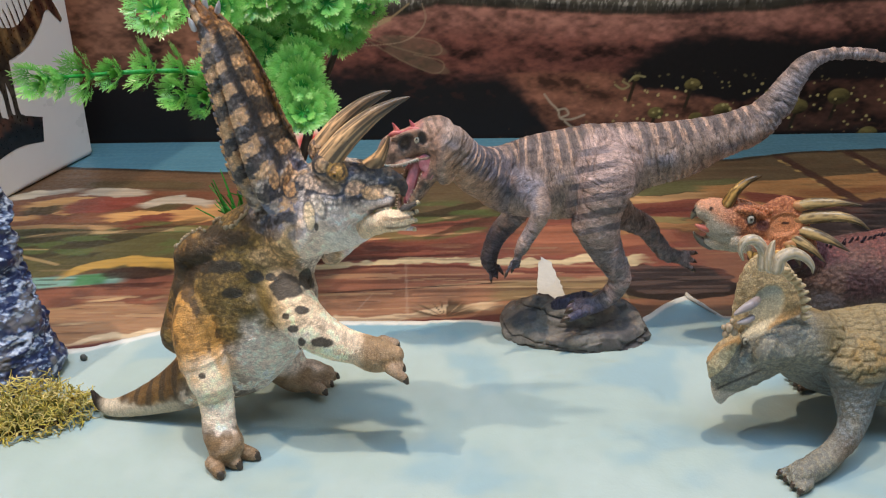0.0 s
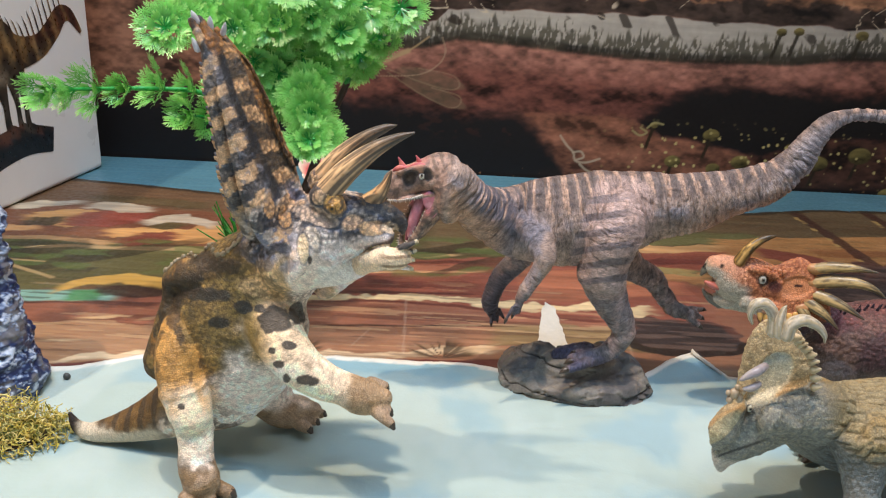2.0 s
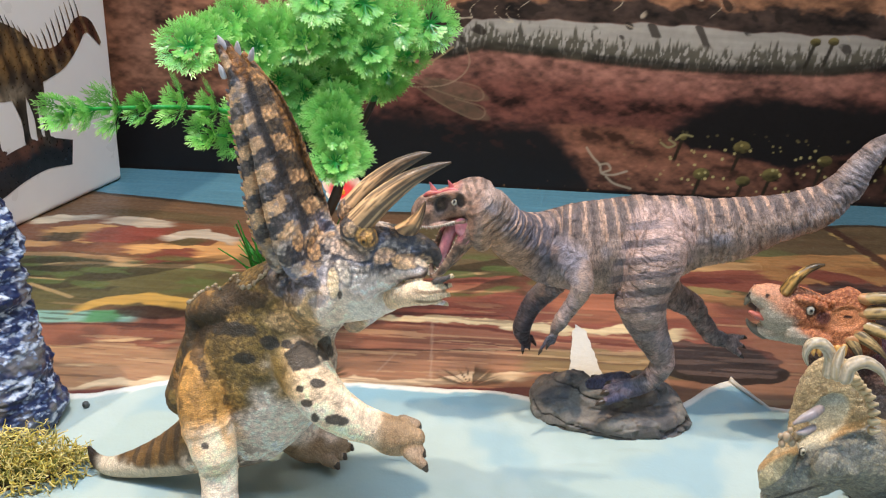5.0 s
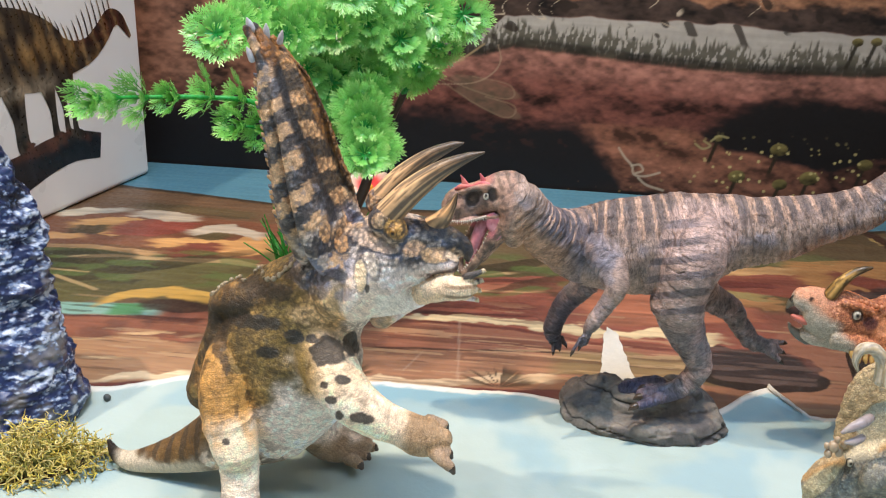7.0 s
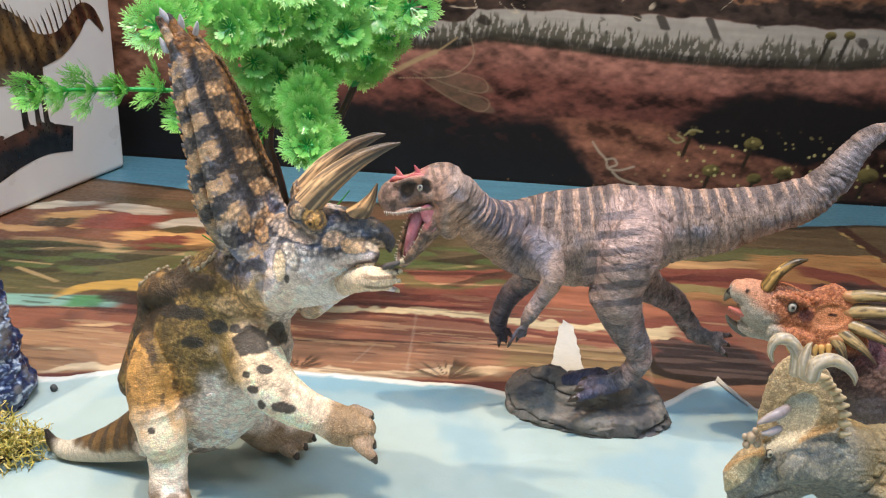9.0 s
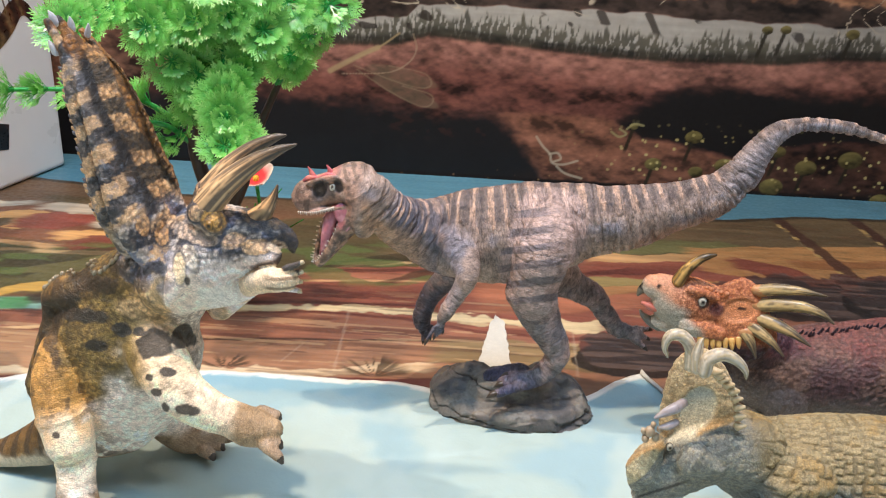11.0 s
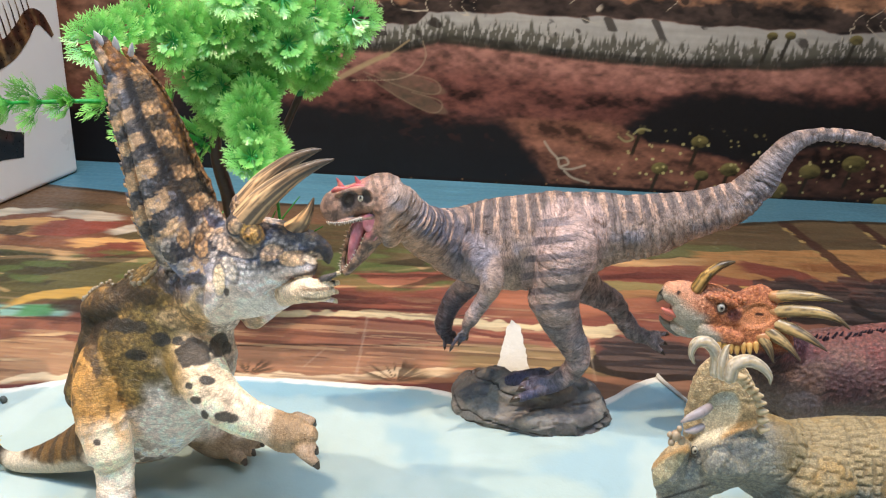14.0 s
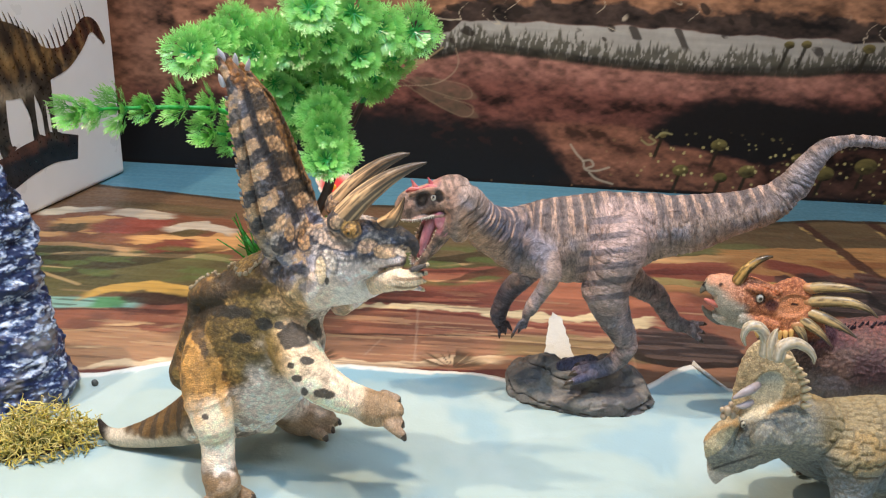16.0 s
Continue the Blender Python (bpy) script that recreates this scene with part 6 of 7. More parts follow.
def build_base():
    """The flat dark rock that the meat eater stands on: a slab with chipped faces and long cracks."""
    pieces = []
    for cx, cy, rx, ry, z0, z1 in ((115, 440.5, 38.5, 22.5, 0.5, 11.0), (95, 449, 18.5, 13, 0.5, 14.5), (131, 447, 18, 15, 0.5, 14.0)):
        pieces.append(loft([(cx, cy, z0, ry * 0.98, rx), (cx, cy, z0 + 0.45 * (z1 - z0), ry, rx), (cx, cy, z1 - 2.5, ry * 0.9, rx * 0.93), (cx, cy, z1 - 1.2, ry * 0.55, rx * 0.62)], (1, 0, 0), seg=40, sub=6))
    co, no, faces = fused(pieces, 0.6, 2)
    co = co + no * ((fbm(co * 0.05, 5, 3) - 0.5) * 7)[:, None]
    rng = np.random.default_rng(17)
    mid = np.array((115, 440, 3))
    for k in range(26):
        a = rng.uniform(0, 2 * np.pi)
        nrm = np.array((math.cos(a), math.sin(a), rng.uniform(0.15, 1.6)))
        nrm /= np.linalg.norm(nrm)
        reach = ((co - mid) @ nrm)
        over = np.maximum(reach - (reach.max() - rng.uniform(0.8, 2.6)), 0)
        co = co - nrm * (0.85 * over)[:, None]
    q = co * (0.022, 0.06, 0.10)
    q[:, 2] += 0.012 * co[:, 0]
    lay = np.abs(fbm(q, 3, 3) - 0.5) * 2
    chip = fbm(co * (0.10, 0.2, 0.35), 15, 3)
    co = co + no * ((fbm(co * 0.4, 6, 3) - 0.5) * 0.6 - 1.5 * step(0.05, 0.0, lay) + 0.8 * step(0.5, 0.56, chip))[:, None]
    co[:, 2] = np.maximum(co[:, 2], 0.9)
    n = fbm(co * 0.25, 7, 4)
    c = srgb(124, 116, 106) * (0.7 + 0.6 * n)[:, None]
    c = blend(c, srgb(34, 31, 32), 0.85 * step(0.05, 0.015, lay))
    c = blend(c, srgb(80, 76, 78), 0.7 * step(0.48, 0.56, fbm(co * 0.06, 9, 3)))
    c = blend(c, srgb(134, 118, 102), 0.6 * step(0.3, 0.8, no[:, 2]) * step(0.5, 0.65, n))
    ob = mesh_object("rock_base", co / 1000, faces, M_STONE, colours=c)
    return tagged(ob, "dark grey rock-shaped display base standing on pale paper", "display base")


build_base()


# ---------------------------------------------------------------- spiked-frill dinosaur, orange head
def build_sty():
    frill = [(196, 421, 62, 4.5, 12), (204, 420, 64.5, 4.5, 17), (211, 418.5, 66, 3.6, 18.5), (216.5, 417.5, 67.5, 2.4, 15), (218.5, 417.5, 68.5, 1.5, 11)]
    legs = [[(237, 428, 24, 12, 10), (239, 426, 12, 8, 8), (239, 426, 4, 8.5, 8.5), (238, 426, 1.5, 8.5, 8.5)], [(286, 428, 24, 13, 11), (288, 426, 12, 9, 9), (288, 426, 4, 9.5, 9.5), (288, 426, 1.5, 9.5, 9.5)],
            [(245, 456, 24, 12, 10), (243, 457, 12, 8, 8), (242, 457, 1.5, 8.5, 8.5)], [(296, 456, 24, 13, 11), (297, 457, 12, 9, 9), (297, 457, 1.5, 9.5, 9.5)]]
    brow = [(184, 417.5, 78.5, 1.6, 1.4), (190, 416.0, 78.0, 1.7, 1.3), (196, 416.2, 75.5, 1.4, 1.2)]
    cheek = [(184, 417.5, 62, 4, 2.5), (192, 415.8, 61, 4, 2.5), (200, 415.5, 59, 3.0, 2)]
    neck = [(204, 430, 58, 12, 10), (216, 436, 50, 14, 12), (230, 441, 38, 15, 14)]
    pieces = [loft(q, seg=24) for q in (STY_HEAD, STY_JAW, STY_BODY, brow, cheek, neck)] + [loft(frill, (0, 0.12, 0.99), 24)] + [loft(q, (0, 1, 0), 16) for q in legs]
    co, no, faces = fused(pieces, 0.6, 3)
    u, w = cast(co, SPRAY_ALLO, 415)
    x, y, z = co.T
    body = step(214, 224, x - (62 - z) * 0.35) * step(419, 424, y + 0.2 * (x - 214))
    body = np.maximum(body, step(58, 53, z) * step(196, 203, x))
    fen = np.hypot((u - 205.6 - 0.1 * (w - 71)) / 8.0, (w - 71.4) / 6.2)
    plain = step(1.15, 0.9, fen) * (1 - body)
    snout = step(181, 176, x)
    d1, d2 = cells(co * 0.8, 3)
    b1, b2 = cells(co * 0.62, 13)
    knob = (1 - body) * (1 - plain) * (1 - 0.7 * snout) * (0.5 - d1) * 0.4 + body * (0.55 - b1) * 1.0
    co = co + no * ((fbm(co * 0.3, 5, 3) - 0.5) * 0.7 + knob)[:, None]
    co = co + np.array((0, 0.9, 0)) * (step(1.0, 0.7, fen) * (1 - body) * (y < 424))[:, None]
    n1, n2, n3 = fbm(co * 0.06, 31, 4), fbm(co * 0.2, 33, 4), fbm(co * 0.6, 35, 3)
    c = srgb(186, 118, 80) * (0.7 + 0.6 * n2)[:, None]
    c = blend(c, srgb(196, 142, 112) * (0.8 + 0.4 * n3)[:, None], 0.8 * step(188, 180, x))
    c = blend(c, srgb(124, 64, 42), 0.7 * (1 - snout) * (1 - plain) * step(0.38, 0.56, d1 + (n1 - 0.5) * 0.5))
    c = blend(c, srgb(206, 140, 80), 0.6 * (1 - snout) * step(0.28, 0.1, d1))
    c = blend(c, srgb(188, 122, 82) * (0.85 + 0.3 * n3)[:, None], plain)
    c = blend(c, srgb(176, 168, 152) * (0.85 + 0.3 * n3)[:, None], 0.92 * step(3, -3, w - 67.0 + 0.75 * (u - 184) + (n2 - 0.5) * 7) * step(196, 188, u))
    near = y < 428
    c = blend(c, srgb(30, 18, 16), 0.95 * near * step(1.15, 0.8, np.hypot(u - 170.6, (w - 80.4) / 1.1)))
    c = blend(c, srgb(40, 22, 20), 0.95 * near * step(1.0, 0.7, np.hypot((u - 206.6) / 2.2, (w - 71.9) / 0.9)))
    rd = np.hypot(u - 189.7, w - 74.1)
    c = blend(c, srgb(58, 46, 42), 0.85 * near * step(3.3, 2.4, rd + (n3 - 0.5) * 2.5))
    c = blend(c, srgb(84, 44, 50), 0.8 * near * step(1, 0.6, np.hypot((u - 196) / 3.6, (w - 71.5) / 3.2) + (n2 - 0.5)))
    # rough body: red along the top, dark purple flank, grey brown below
    bc = srgb(112, 86, 76) * (0.6 + 0.8 * n2)[:, None]
    bc = blend(bc, srgb(74, 46, 52), 0.75 * step(0.46, 0.56, n1) * step(20, 30, z))
    bc = blend(bc, srgb(118, 62, 56) * (0.6 + 0.8 * n3)[:, None], 0.7 * step(44, 51, z + (n1 - 0.5) * 14))
    bc = blend(bc, srgb(52, 28, 46), 0.8 * step(-3, 3, z - 46 + (n2 - 0.5) * 8) * step(244, 236, x))
    bc = blend(bc, srgb(48, 32, 32), 0.5 * step(0.42, 0.60, b1))
    bc = blend(bc, srgb(178, 128, 112), 0.5 * step(0.22, 0.05, b1))
    bc = blend(bc, srgb(140, 120, 108) * (0.75 + 0.5 * n3)[:, None], 0.7 * step(36, 22, z + (n1 - 0.5) * 14))
    c = blend(c * 1.3, bc * 1.2, body)
    extras = []
    bone = srgb(172, 146, 100)
    stripes = lambda v: blend(np.tile(srgb(112, 104, 88), (len(v), 1)), srgb(38, 34, 32), step(0.44, 0.56, vnoise(v * (0.25, 0.5, 1.3), 5)))
    extras += [(loft(STY_BEAK, seg=24, sub=8), stripes), (loft(STY_BEAK_LOW, seg=18, sub=6), srgb(104, 98, 88)), (loft(STY_TONGUE, seg=14), srgb(196, 112, 96))]
    extras.append((loft(STY_HORN, seg=24, sub=10), horn_paint(STY_HORN, srgb(176, 138, 78), srgb(26, 22, 20), 12)))
    for sp in (STY_SPIKE_A, STY_SPIKE_B, STY_SPIKE_C, STY_SPIKE_D, STY_SPIKE_E):
        extras.append((loft(sp, seg=24, sub=10), horn_paint(sp, bone, srgb(44, 38, 34), 13)))
        base = np.array(sp[0])
        extras.append((loft([(*(base[:3] + (-1.5, 0.6, 0)), base[3] * 0.9, base[4]), (*(base[:3] + (1.0, -0.2, 0)), base[3] * 1.15, base[4] * 1.1), (*(base[:3] + (2.4, -0.8, 0)), base[3] * 0.9, base[4] * 0.9)], seg=16, sub=4), srgb(178, 128, 84)))
    for k in range(7):
        q = np.array((191 + k * 2.7, 414.6, 57.2 - 1.2 * math.sin(k * 0.52) - 0.35 * (k % 2)))
        extras.append((loft([(*(q + np.array((0, 0.5, 1.2))), 1.5, 1.3), (*(q + np.array((0.3, -0.4, -1.2))), 1.1, 1.0), (*(q + np.array((0.6, -1, -2.8))), 0.4, 0.4)], seg=10, sub=3), srgb(206, 160, 92)))
    for k in range(5):
        q = np.array((191 + k * 2.2, 418, 79.2 - 0.5 * k))
        extras.append((ball(q, 0.9 + 0.3 * math.sin(k * 2.2), 10), srgb(176, 112, 76)))
    extras.append(eyeball(np.array((189.8, skin_y(co, 189.8, 74.0) + 0.6, 74.0)), 1.9, srgb(196, 190, 176)))
    rng = np.random.default_rng(21)
    for k in range(70):
        px_ = 230 + k * 1.35
        top = float(np.max(co[np.abs(co[:, 0] - px_) < 1.5][:, 2]))
        q = np.array((px_, 440 + rng.uniform(-3.5, 1.5), top - 0.8 - rng.uniform(0, 0.8)))
        extras.append((loft([(*q, 0.9, 0.9), (*(q + np.array((0.4, -0.3, rng.uniform(1.4, 2.6)))), 0.3, 0.3)], seg=7, sub=2, side=(0.1, 0.99, 0)), srgb(34, 24, 34) if k < 42 else srgb(120, 62, 54)))
    return figure("spiked_frill_dinosaur_figure", (co, faces, c, wrapped(co, (STY_HEAD, STY_BODY), 0.8), 0.5 - 0.3 * plain), extras, M_SKIN_COARSE,
                  "spiked-frill dinosaur figure with orange head and rough maroon body", "dinosaur figure")


build_sty()


# ---------------------------------------------------------------- thick-nosed horned dinosaur, head lowered
def build_pac():
    limbs, claws = toes(np.array(PAC_LEG_A[-1][:3]) + (-1, -1, -1), (-0.9, -0.4, -0.05), (-1.5, 4.5, 0), 4, 2.4, 2.5)
    far_leg = [(224, 377, 30, 13, 12), (222, 380, 18, 9, 9), (219, 384, 9, 6.5, 6.5), (214, 386, 5.5, 6, 6)]
    l2, c2 = toes((212, 385, 4.5), (-0.95, -0.2, 0.0), (-0.5, 5, 0), 4, 2.3, 3)
    limbs += l2
    claws += c2
    hind = [[(286, 340, 34, 18, 14), (290, 336, 18, 11, 10), (289, 335, 6, 9, 9), (287, 334, 3.5, 9.5, 9.5)], [(288, 376, 34, 18, 14), (292, 380, 18, 11, 10), (291, 380, 3.5, 9.5, 9.5)]]
    frill = [(x, y + 2, z, r, max(2.5, 0.30 * r)) for x, y, z, r, w in PAC_FRILL]
    snout = PAC_BOSS
    cheek = [(172, 336, 50, 7, 5), (178, 335.5, 48, 4, 3), (182, 335, 47, 1.5, 1.5)]
    body = [(x, y, z, r, r * 0.92) for x, y, z, r, w in PAC_BODY]
    head = [(x, y, z, r, r * 0.86) for x, y, z, r, w in PAC_HEAD]
    tail = [(300, 358, 36, 16, 15), (325, 360, 24, 10, 10), (350, 362, 14, 6, 6), (372, 364, 9, 3, 3)]
    pieces = [loft(q, seg=24) for q in (head, body, PAC_LEG_A, far_leg, snout, cheek, tail, *hind)] + [loft(frill, (0.35, 0.93, 0.1), 28)] + limbs
    co, no, faces = fused(pieces, 0.6, 3)
    x, y, z = co.T
    u, w = cast(co, SPRAY_ALLO, 334)
    near = y < 364
    wob = (fbm(co * 0.2, 3, 3) - 0.5)
    hollow = np.minimum(np.hypot((u - 170.4 - 0.1 * (w - 70)) / 6.4, (w - 71.0) / 9.0), np.hypot((u - 166.6 - 0.5 * (w - 61)) / 5.0, (w - 61.2) / 5.6)) + 0.25 * wob
    hol = step(1.05, 0.85, hollow) * near
    co = co + np.array((0.2, 1.3, 0)) * hol[:, None]
    s, h, r, d = along(co, PAC_BODY)
    body_w = step(188, 198, x + 0.15 * (z - 50))
    rel = h / np.maximum(r, 1)
    # square scutes in rows over the back, pebbles elsewhere
    ang = np.arctan2(co[:, 2] - 36, -(co[:, 1] - 358))
    f1 = s / 3.6 + 0.5 * (fbm(co * 0.12, 17, 2) - 0.5)
    row = np.floor(f1)
    f2 = ang * (6.0 + 0.8 * np.sin(row * 1.7)) + 0.5 * np.sin(row * 2.9) + 0.6 * (fbm(co * 0.12, 18, 2) - 0.5)
    sc = np.minimum(1.15 * (0.5 - np.abs(f1 % 1 - 0.5)), 0.9 * (0.5 - np.abs(f2 % 1 - 0.5))) * 2
    back = body_w * step(-0.05, 0.25, rel)
    d1, d2 = cells(co * 0.62, 5)
    d3, _ = cells(co * np.array((0.40, 0.5, 0.5)), 15)
    face_ = (1 - body_w) * step(1.0, 1.3, hollow)
    co = co + no * ((fbm(co * 0.3, 5, 3) - 0.5) * 0.8 + 0.9 * back * (step(0.0, 0.4, sc) - 0.6) + 0.55 * (1 - back) * (1 - hol) * (0.45 - d1))[:, None]
    n1, n2, n3 = fbm(co * 0.06, 31, 4), fbm(co * 0.2, 43, 4), fbm(co * 0.6, 45, 3)
    c = srgb(126, 120, 104) * (0.7 + 0.6 * n2)[:, None]
    c = blend(c, srgb(96, 106, 112), 0.75 * step(0.44, 0.58, n1 + 0.08 * (rel < 0.1)) * step(0.5, -0.1, rel))
    c = blend(c, srgb(142, 124, 88) * (0.75 + 0.5 * n3)[:, None], 0.85 * step(0.15, 0.5, rel + (n1 - 0.5) * 0.5) * body_w)
    c = blend(c, srgb(146, 116, 66), 0.6 * back * step(0.5, 0.62, fbm(co * 0.1, 83, 3)))
    c = blend(c, srgb(84, 72, 50), 0.55 * back * step(0.34, 0.06, sc + (n3 - 0.5) * 0.1))
    c = blend(c, srgb(80, 72, 58), 0.55 * (1 - back) * step(0.40, 0.60, d1))
    c = blend(c, srgb(104, 82, 58) * (0.6 + 0.8 * n3)[:, None], 0.85 * step(20, 11, z + 4 * (n2 - 0.5)) * np.maximum(step(184, 192, x), step(330, 326, y)))
    # head: slate cheeks, sandy nose and frill, pale hollow with a tan lower rim
    hd = 1 - body_w
    line = w - 54.5 - 0.62 * (u - 162)
    frl = hd * step(-1.0, 1.0, line + 2.5 * wob)
    c = blend(c, srgb(138, 134, 120) * (0.75 + 0.5 * n2)[:, None], 0.85 * hd * (1 - frl))
    c = blend(c, srgb(146, 130, 98), 0.55 * hd * (1 - frl) * step(0.3, 0.12, d1))
    c = blend(c, srgb(84, 88, 90), 0.45 * hd * (1 - frl) * step(0.42, 0.56, d1))
    c = blend(c, srgb(184, 160, 122) * (0.8 + 0.4 * n2)[:, None], 0.92 * frl)
    c = blend(c, srgb(124, 104, 78), 0.5 * frl * step(0.42, 0.60, d1) * (1 - hol))
    c = blend(c, srgb(176, 142, 98), 0.85 * hd * near * step(2.6, 1.2, np.abs(line - 2.0)) * step(0.9, 1.1, hollow))
    nose = hd * step(1.05, 0.85, np.hypot((u - 154.4 - 0.55 * (w - 46.7)) / 4.2, (w - 46.7) / 8.2) + 0.3 * wob)
    ribs = np.sin((w + 0.9 * u) * 2.6)
    c = blend(c, srgb(172, 160, 128) * (0.8 + 0.4 * n3)[:, None], 0.92 * nose)
    c = blend(c, srgb(140, 128, 98), 0.4 * nose * step(0.1, 0.7, ribs))
    c = blend(c, srgb(206, 196, 170) * (0.85 + 0.3 * n3)[:, None], 0.95 * hol)
    c = blend(c, srgb(160, 152, 132), 0.5 * hol * step(0.42, 0.58, cells(co * 1.1, 25)[0]))
    c = blend(c, srgb(150, 158, 158), 0.5 * hol * step(4, 1, np.abs(w - 77 - 0.2 * (u - 170))))
    c = blend(c, srgb(184, 172, 160), 0.85 * step(29, 26, z) * step(172, 168, x))
    c = blend(c, srgb(44, 40, 38), 0.85 * near * step(0.9, 0.4, np.abs(w - 36.5 - 0.5 * (u - 160))) * step(153, 156, u) * step(174, 168, u))
    c = c * 1.34
    extras = [(q, col) for q, col in claws]
    pale = srgb(182, 168, 148)
    for h_ in (PAC_HORN_A, PAC_HORN_B, PAC_HORN_C):
        extras.append((loft(h_, seg=24, sub=10), horn_paint(h_, pale, srgb(150, 132, 100), 3)))
    rim = spline([(176.8, 338, 83.5), (179.5, 338, 80.8), (183.6, 338, 76.6), (186.4, 338, 70.6), (188.0, 338, 63.2)], 2)
    for k, q in enumerate(rim):
        extras.append((loft([(*(q + np.array((-1.6, 0.8, -0.4))), 1.9, 1.6), (*(q + np.array((-0.6, 0.2, 0))), 1.2 + 0.3 * math.sin(k * 2.1), 1.2), (*(q + np.array((0.3, -0.2, 0.3))), 0.7, 0.7)], seg=10, sub=3), srgb(184, 162, 126)))
    # lilac brow horns and nodules between nose and frill
    lilac = lambda v: blend(np.tile(srgb(150, 138, 138), (len(v), 1)), srgb(186, 174, 162), step(0.4, 0.6, fbm(v * 0.25, 4, 3)))
    for st_ in ([(166.5, 338, 70.8, 1.6, 1.6), (163.6, 336, 69.8, 1.9, 1.8), (160.2, 335, 68.4, 1.5, 1.4), (157.2, 334.4, 66.6, 0.6, 0.6)], [(164.6, 336, 64.2, 1.3, 1.3), (161.8, 334.8, 63.2, 1.4, 1.3), (159.2, 334.6, 62.8, 0.7, 0.7)]):
        extras.append((loft(st_, seg=16, sub=6), lilac))
    for qx, qz, rr in ((156.6, 59.4, 2.1), (158.8, 57.4, 1.7), (155.4, 56.6, 1.6), (159.8, 60.6, 1.3), (154.4, 59.6, 1.2), (157.4, 62.2, 1.2)):
        extras.append((ball((qx, 336.8, qz), rr * 0.85, 12), srgb(170, 148, 122)))
    extras.append(eyeball((165.3, skin_y(co, 165.3, 50.8) + 0.7, 50.8), 1.3, srgb(196, 192, 176)))
    return figure("thick_nosed_dinosaur_figure", (co, faces, c, wrapped(co, (PAC_HEAD, PAC_BODY, PAC_LEG_A), 0.6), np.full(len(co), 0.6)), extras, M_SKIN_COARSE,
                  "thick-nosed horned dinosaur figure, grey green with sandy frill, head lowered", "dinosaur figure")


build_pac()


# ---------------------------------------------------------------- blue rock pillar with dried moss
def build_pillar():
    body = [(-200, 404, 4, 54, 36), (-201, 406, 25, 49, 33), (-202, 410, 50, 43, 29), (-202, 415, 75, 39, 26), (-202, 420, 93, 37, 23), (-204, 424, 103, 30, 18)]
    pieces = [loft(body, seg=32, sub=6), loft([(-160, 400, 2, 15, 14), (-166, 404, 20, 11, 11), (-174, 408, 36, 7, 7)], seg=20, sub=5)]
    co, no, faces = fused(pieces, 0.75, 2)
    k1 = np.abs(fbm(co * (0.03, 0.03, 0.055), 3, 4) - 0.5) * 2
    k2 = np.abs(fbm(co * (0.08, 0.08, 0.16), 5, 4) - 0.5) * 2
    k3 = np.abs(fbm(co * (0.3, 0.3, 0.5), 6, 3) - 0.5) * 2
    co = co + no * ((0.3 - k1) * 10 + (0.35 - k2) * 4 + (0.35 - k3) * 1.3)[:, None]
    co[:, 2] = np.maximum(co[:, 2], 1.0)
    n1, n2 = fbm(co * 0.08, 7, 4), fbm(co * (0.2, 0.2, 0.6), 9, 4)
    c = srgb(30, 44, 84) * (0.4 + 1.1 * n1)[:, None]
    c = blend(c, srgb(22, 24, 34), 0.85 * step(0.45, 0.62, k1 + (n2 - 0.5) * 0.3))
    c = blend(c, srgb(120, 116, 112), 0.75 * step(0.5, 0.62, n1) * step(0.25, 0.1, k1))
    dry = 0.55 * fbm(co * (0.14, 0.14, 0.42), 19, 5) + 0.45 * fbm(co * (0.4, 0.4, 1.1), 27, 3)
    c = blend(c, srgb(120, 140, 176), 0.8 * step(0.515, 0.57, dry + (0.2 - k3) * 0.22))
    c = blend(c, srgb(206, 214, 228), 0.9 * step(0.56, 0.62, dry + (0.16 - k3) * 0.3))
    ob = mesh_object("rock_pillar", co / 1000, faces, M_ROCK, colours=c)
    return tagged(ob, "craggy rock pillar painted dark blue with pale drybrushed ridges", "rock")


build_pillar()


def build_moss():
    rng = np.random.default_rng(4)
    pieces, cols = [], []
    for k in range(760):
        a, q = rng.uniform(0, 2 * np.pi), math.sqrt(rng.uniform(0, 1))
        p = np.array((-139 + 24 * q * math.cos(a), 364 + 14 * q * math.sin(a) + 0.25 * (24 * q * math.cos(a)), 1.5 + 24 * (1 - q * q) * rng.uniform(0.25, 1)))
        d = np.array((math.cos(a) * 0.8, math.sin(a) * 0.8 - 0.4, rng.uniform(-0.2, 0.9)))
        pts = [p]
        for _ in range(5):
            d = d + rng.normal(0, 0.75, 3)
            d /= np.linalg.norm(d)
            pts.append(pts[-1] + d * rng.uniform(0.9, 1.9))
        r0 = rng.uniform(0.28, 0.5)
        st_ = [(*q_, max(0.16, r0 * (1 - 0.16 * i)), max(0.16, r0 * (1 - 0.16 * i))) for i, q_ in enumerate(pts)]
        v, f = loft(st_, side=(0.31, 0.84, 0.44), seg=5, sub=2)
        v[:, 2] = np.maximum(v[:, 2], 1.6)
        pieces.append((v, f))
        tone = blend(np.tile(srgb(206, 186, 78), (len(v), 1)), srgb(226, 206, 140), np.full(len(v), rng.uniform(0, 1)))
        cols.append(blend(tone, srgb(70, 84, 20), np.full(len(v), 0.6 * (rng.uniform() < 0.3))))
    v, f = joined(pieces)
    ob = mesh_object("moss_clump", v / 1000, f, M_MOSS, colours=np.vstack(cols))
    return tagged(ob, "tangled clump of dried yellow moss at the foot of the rock", "moss", kind="stuff")


build_moss()


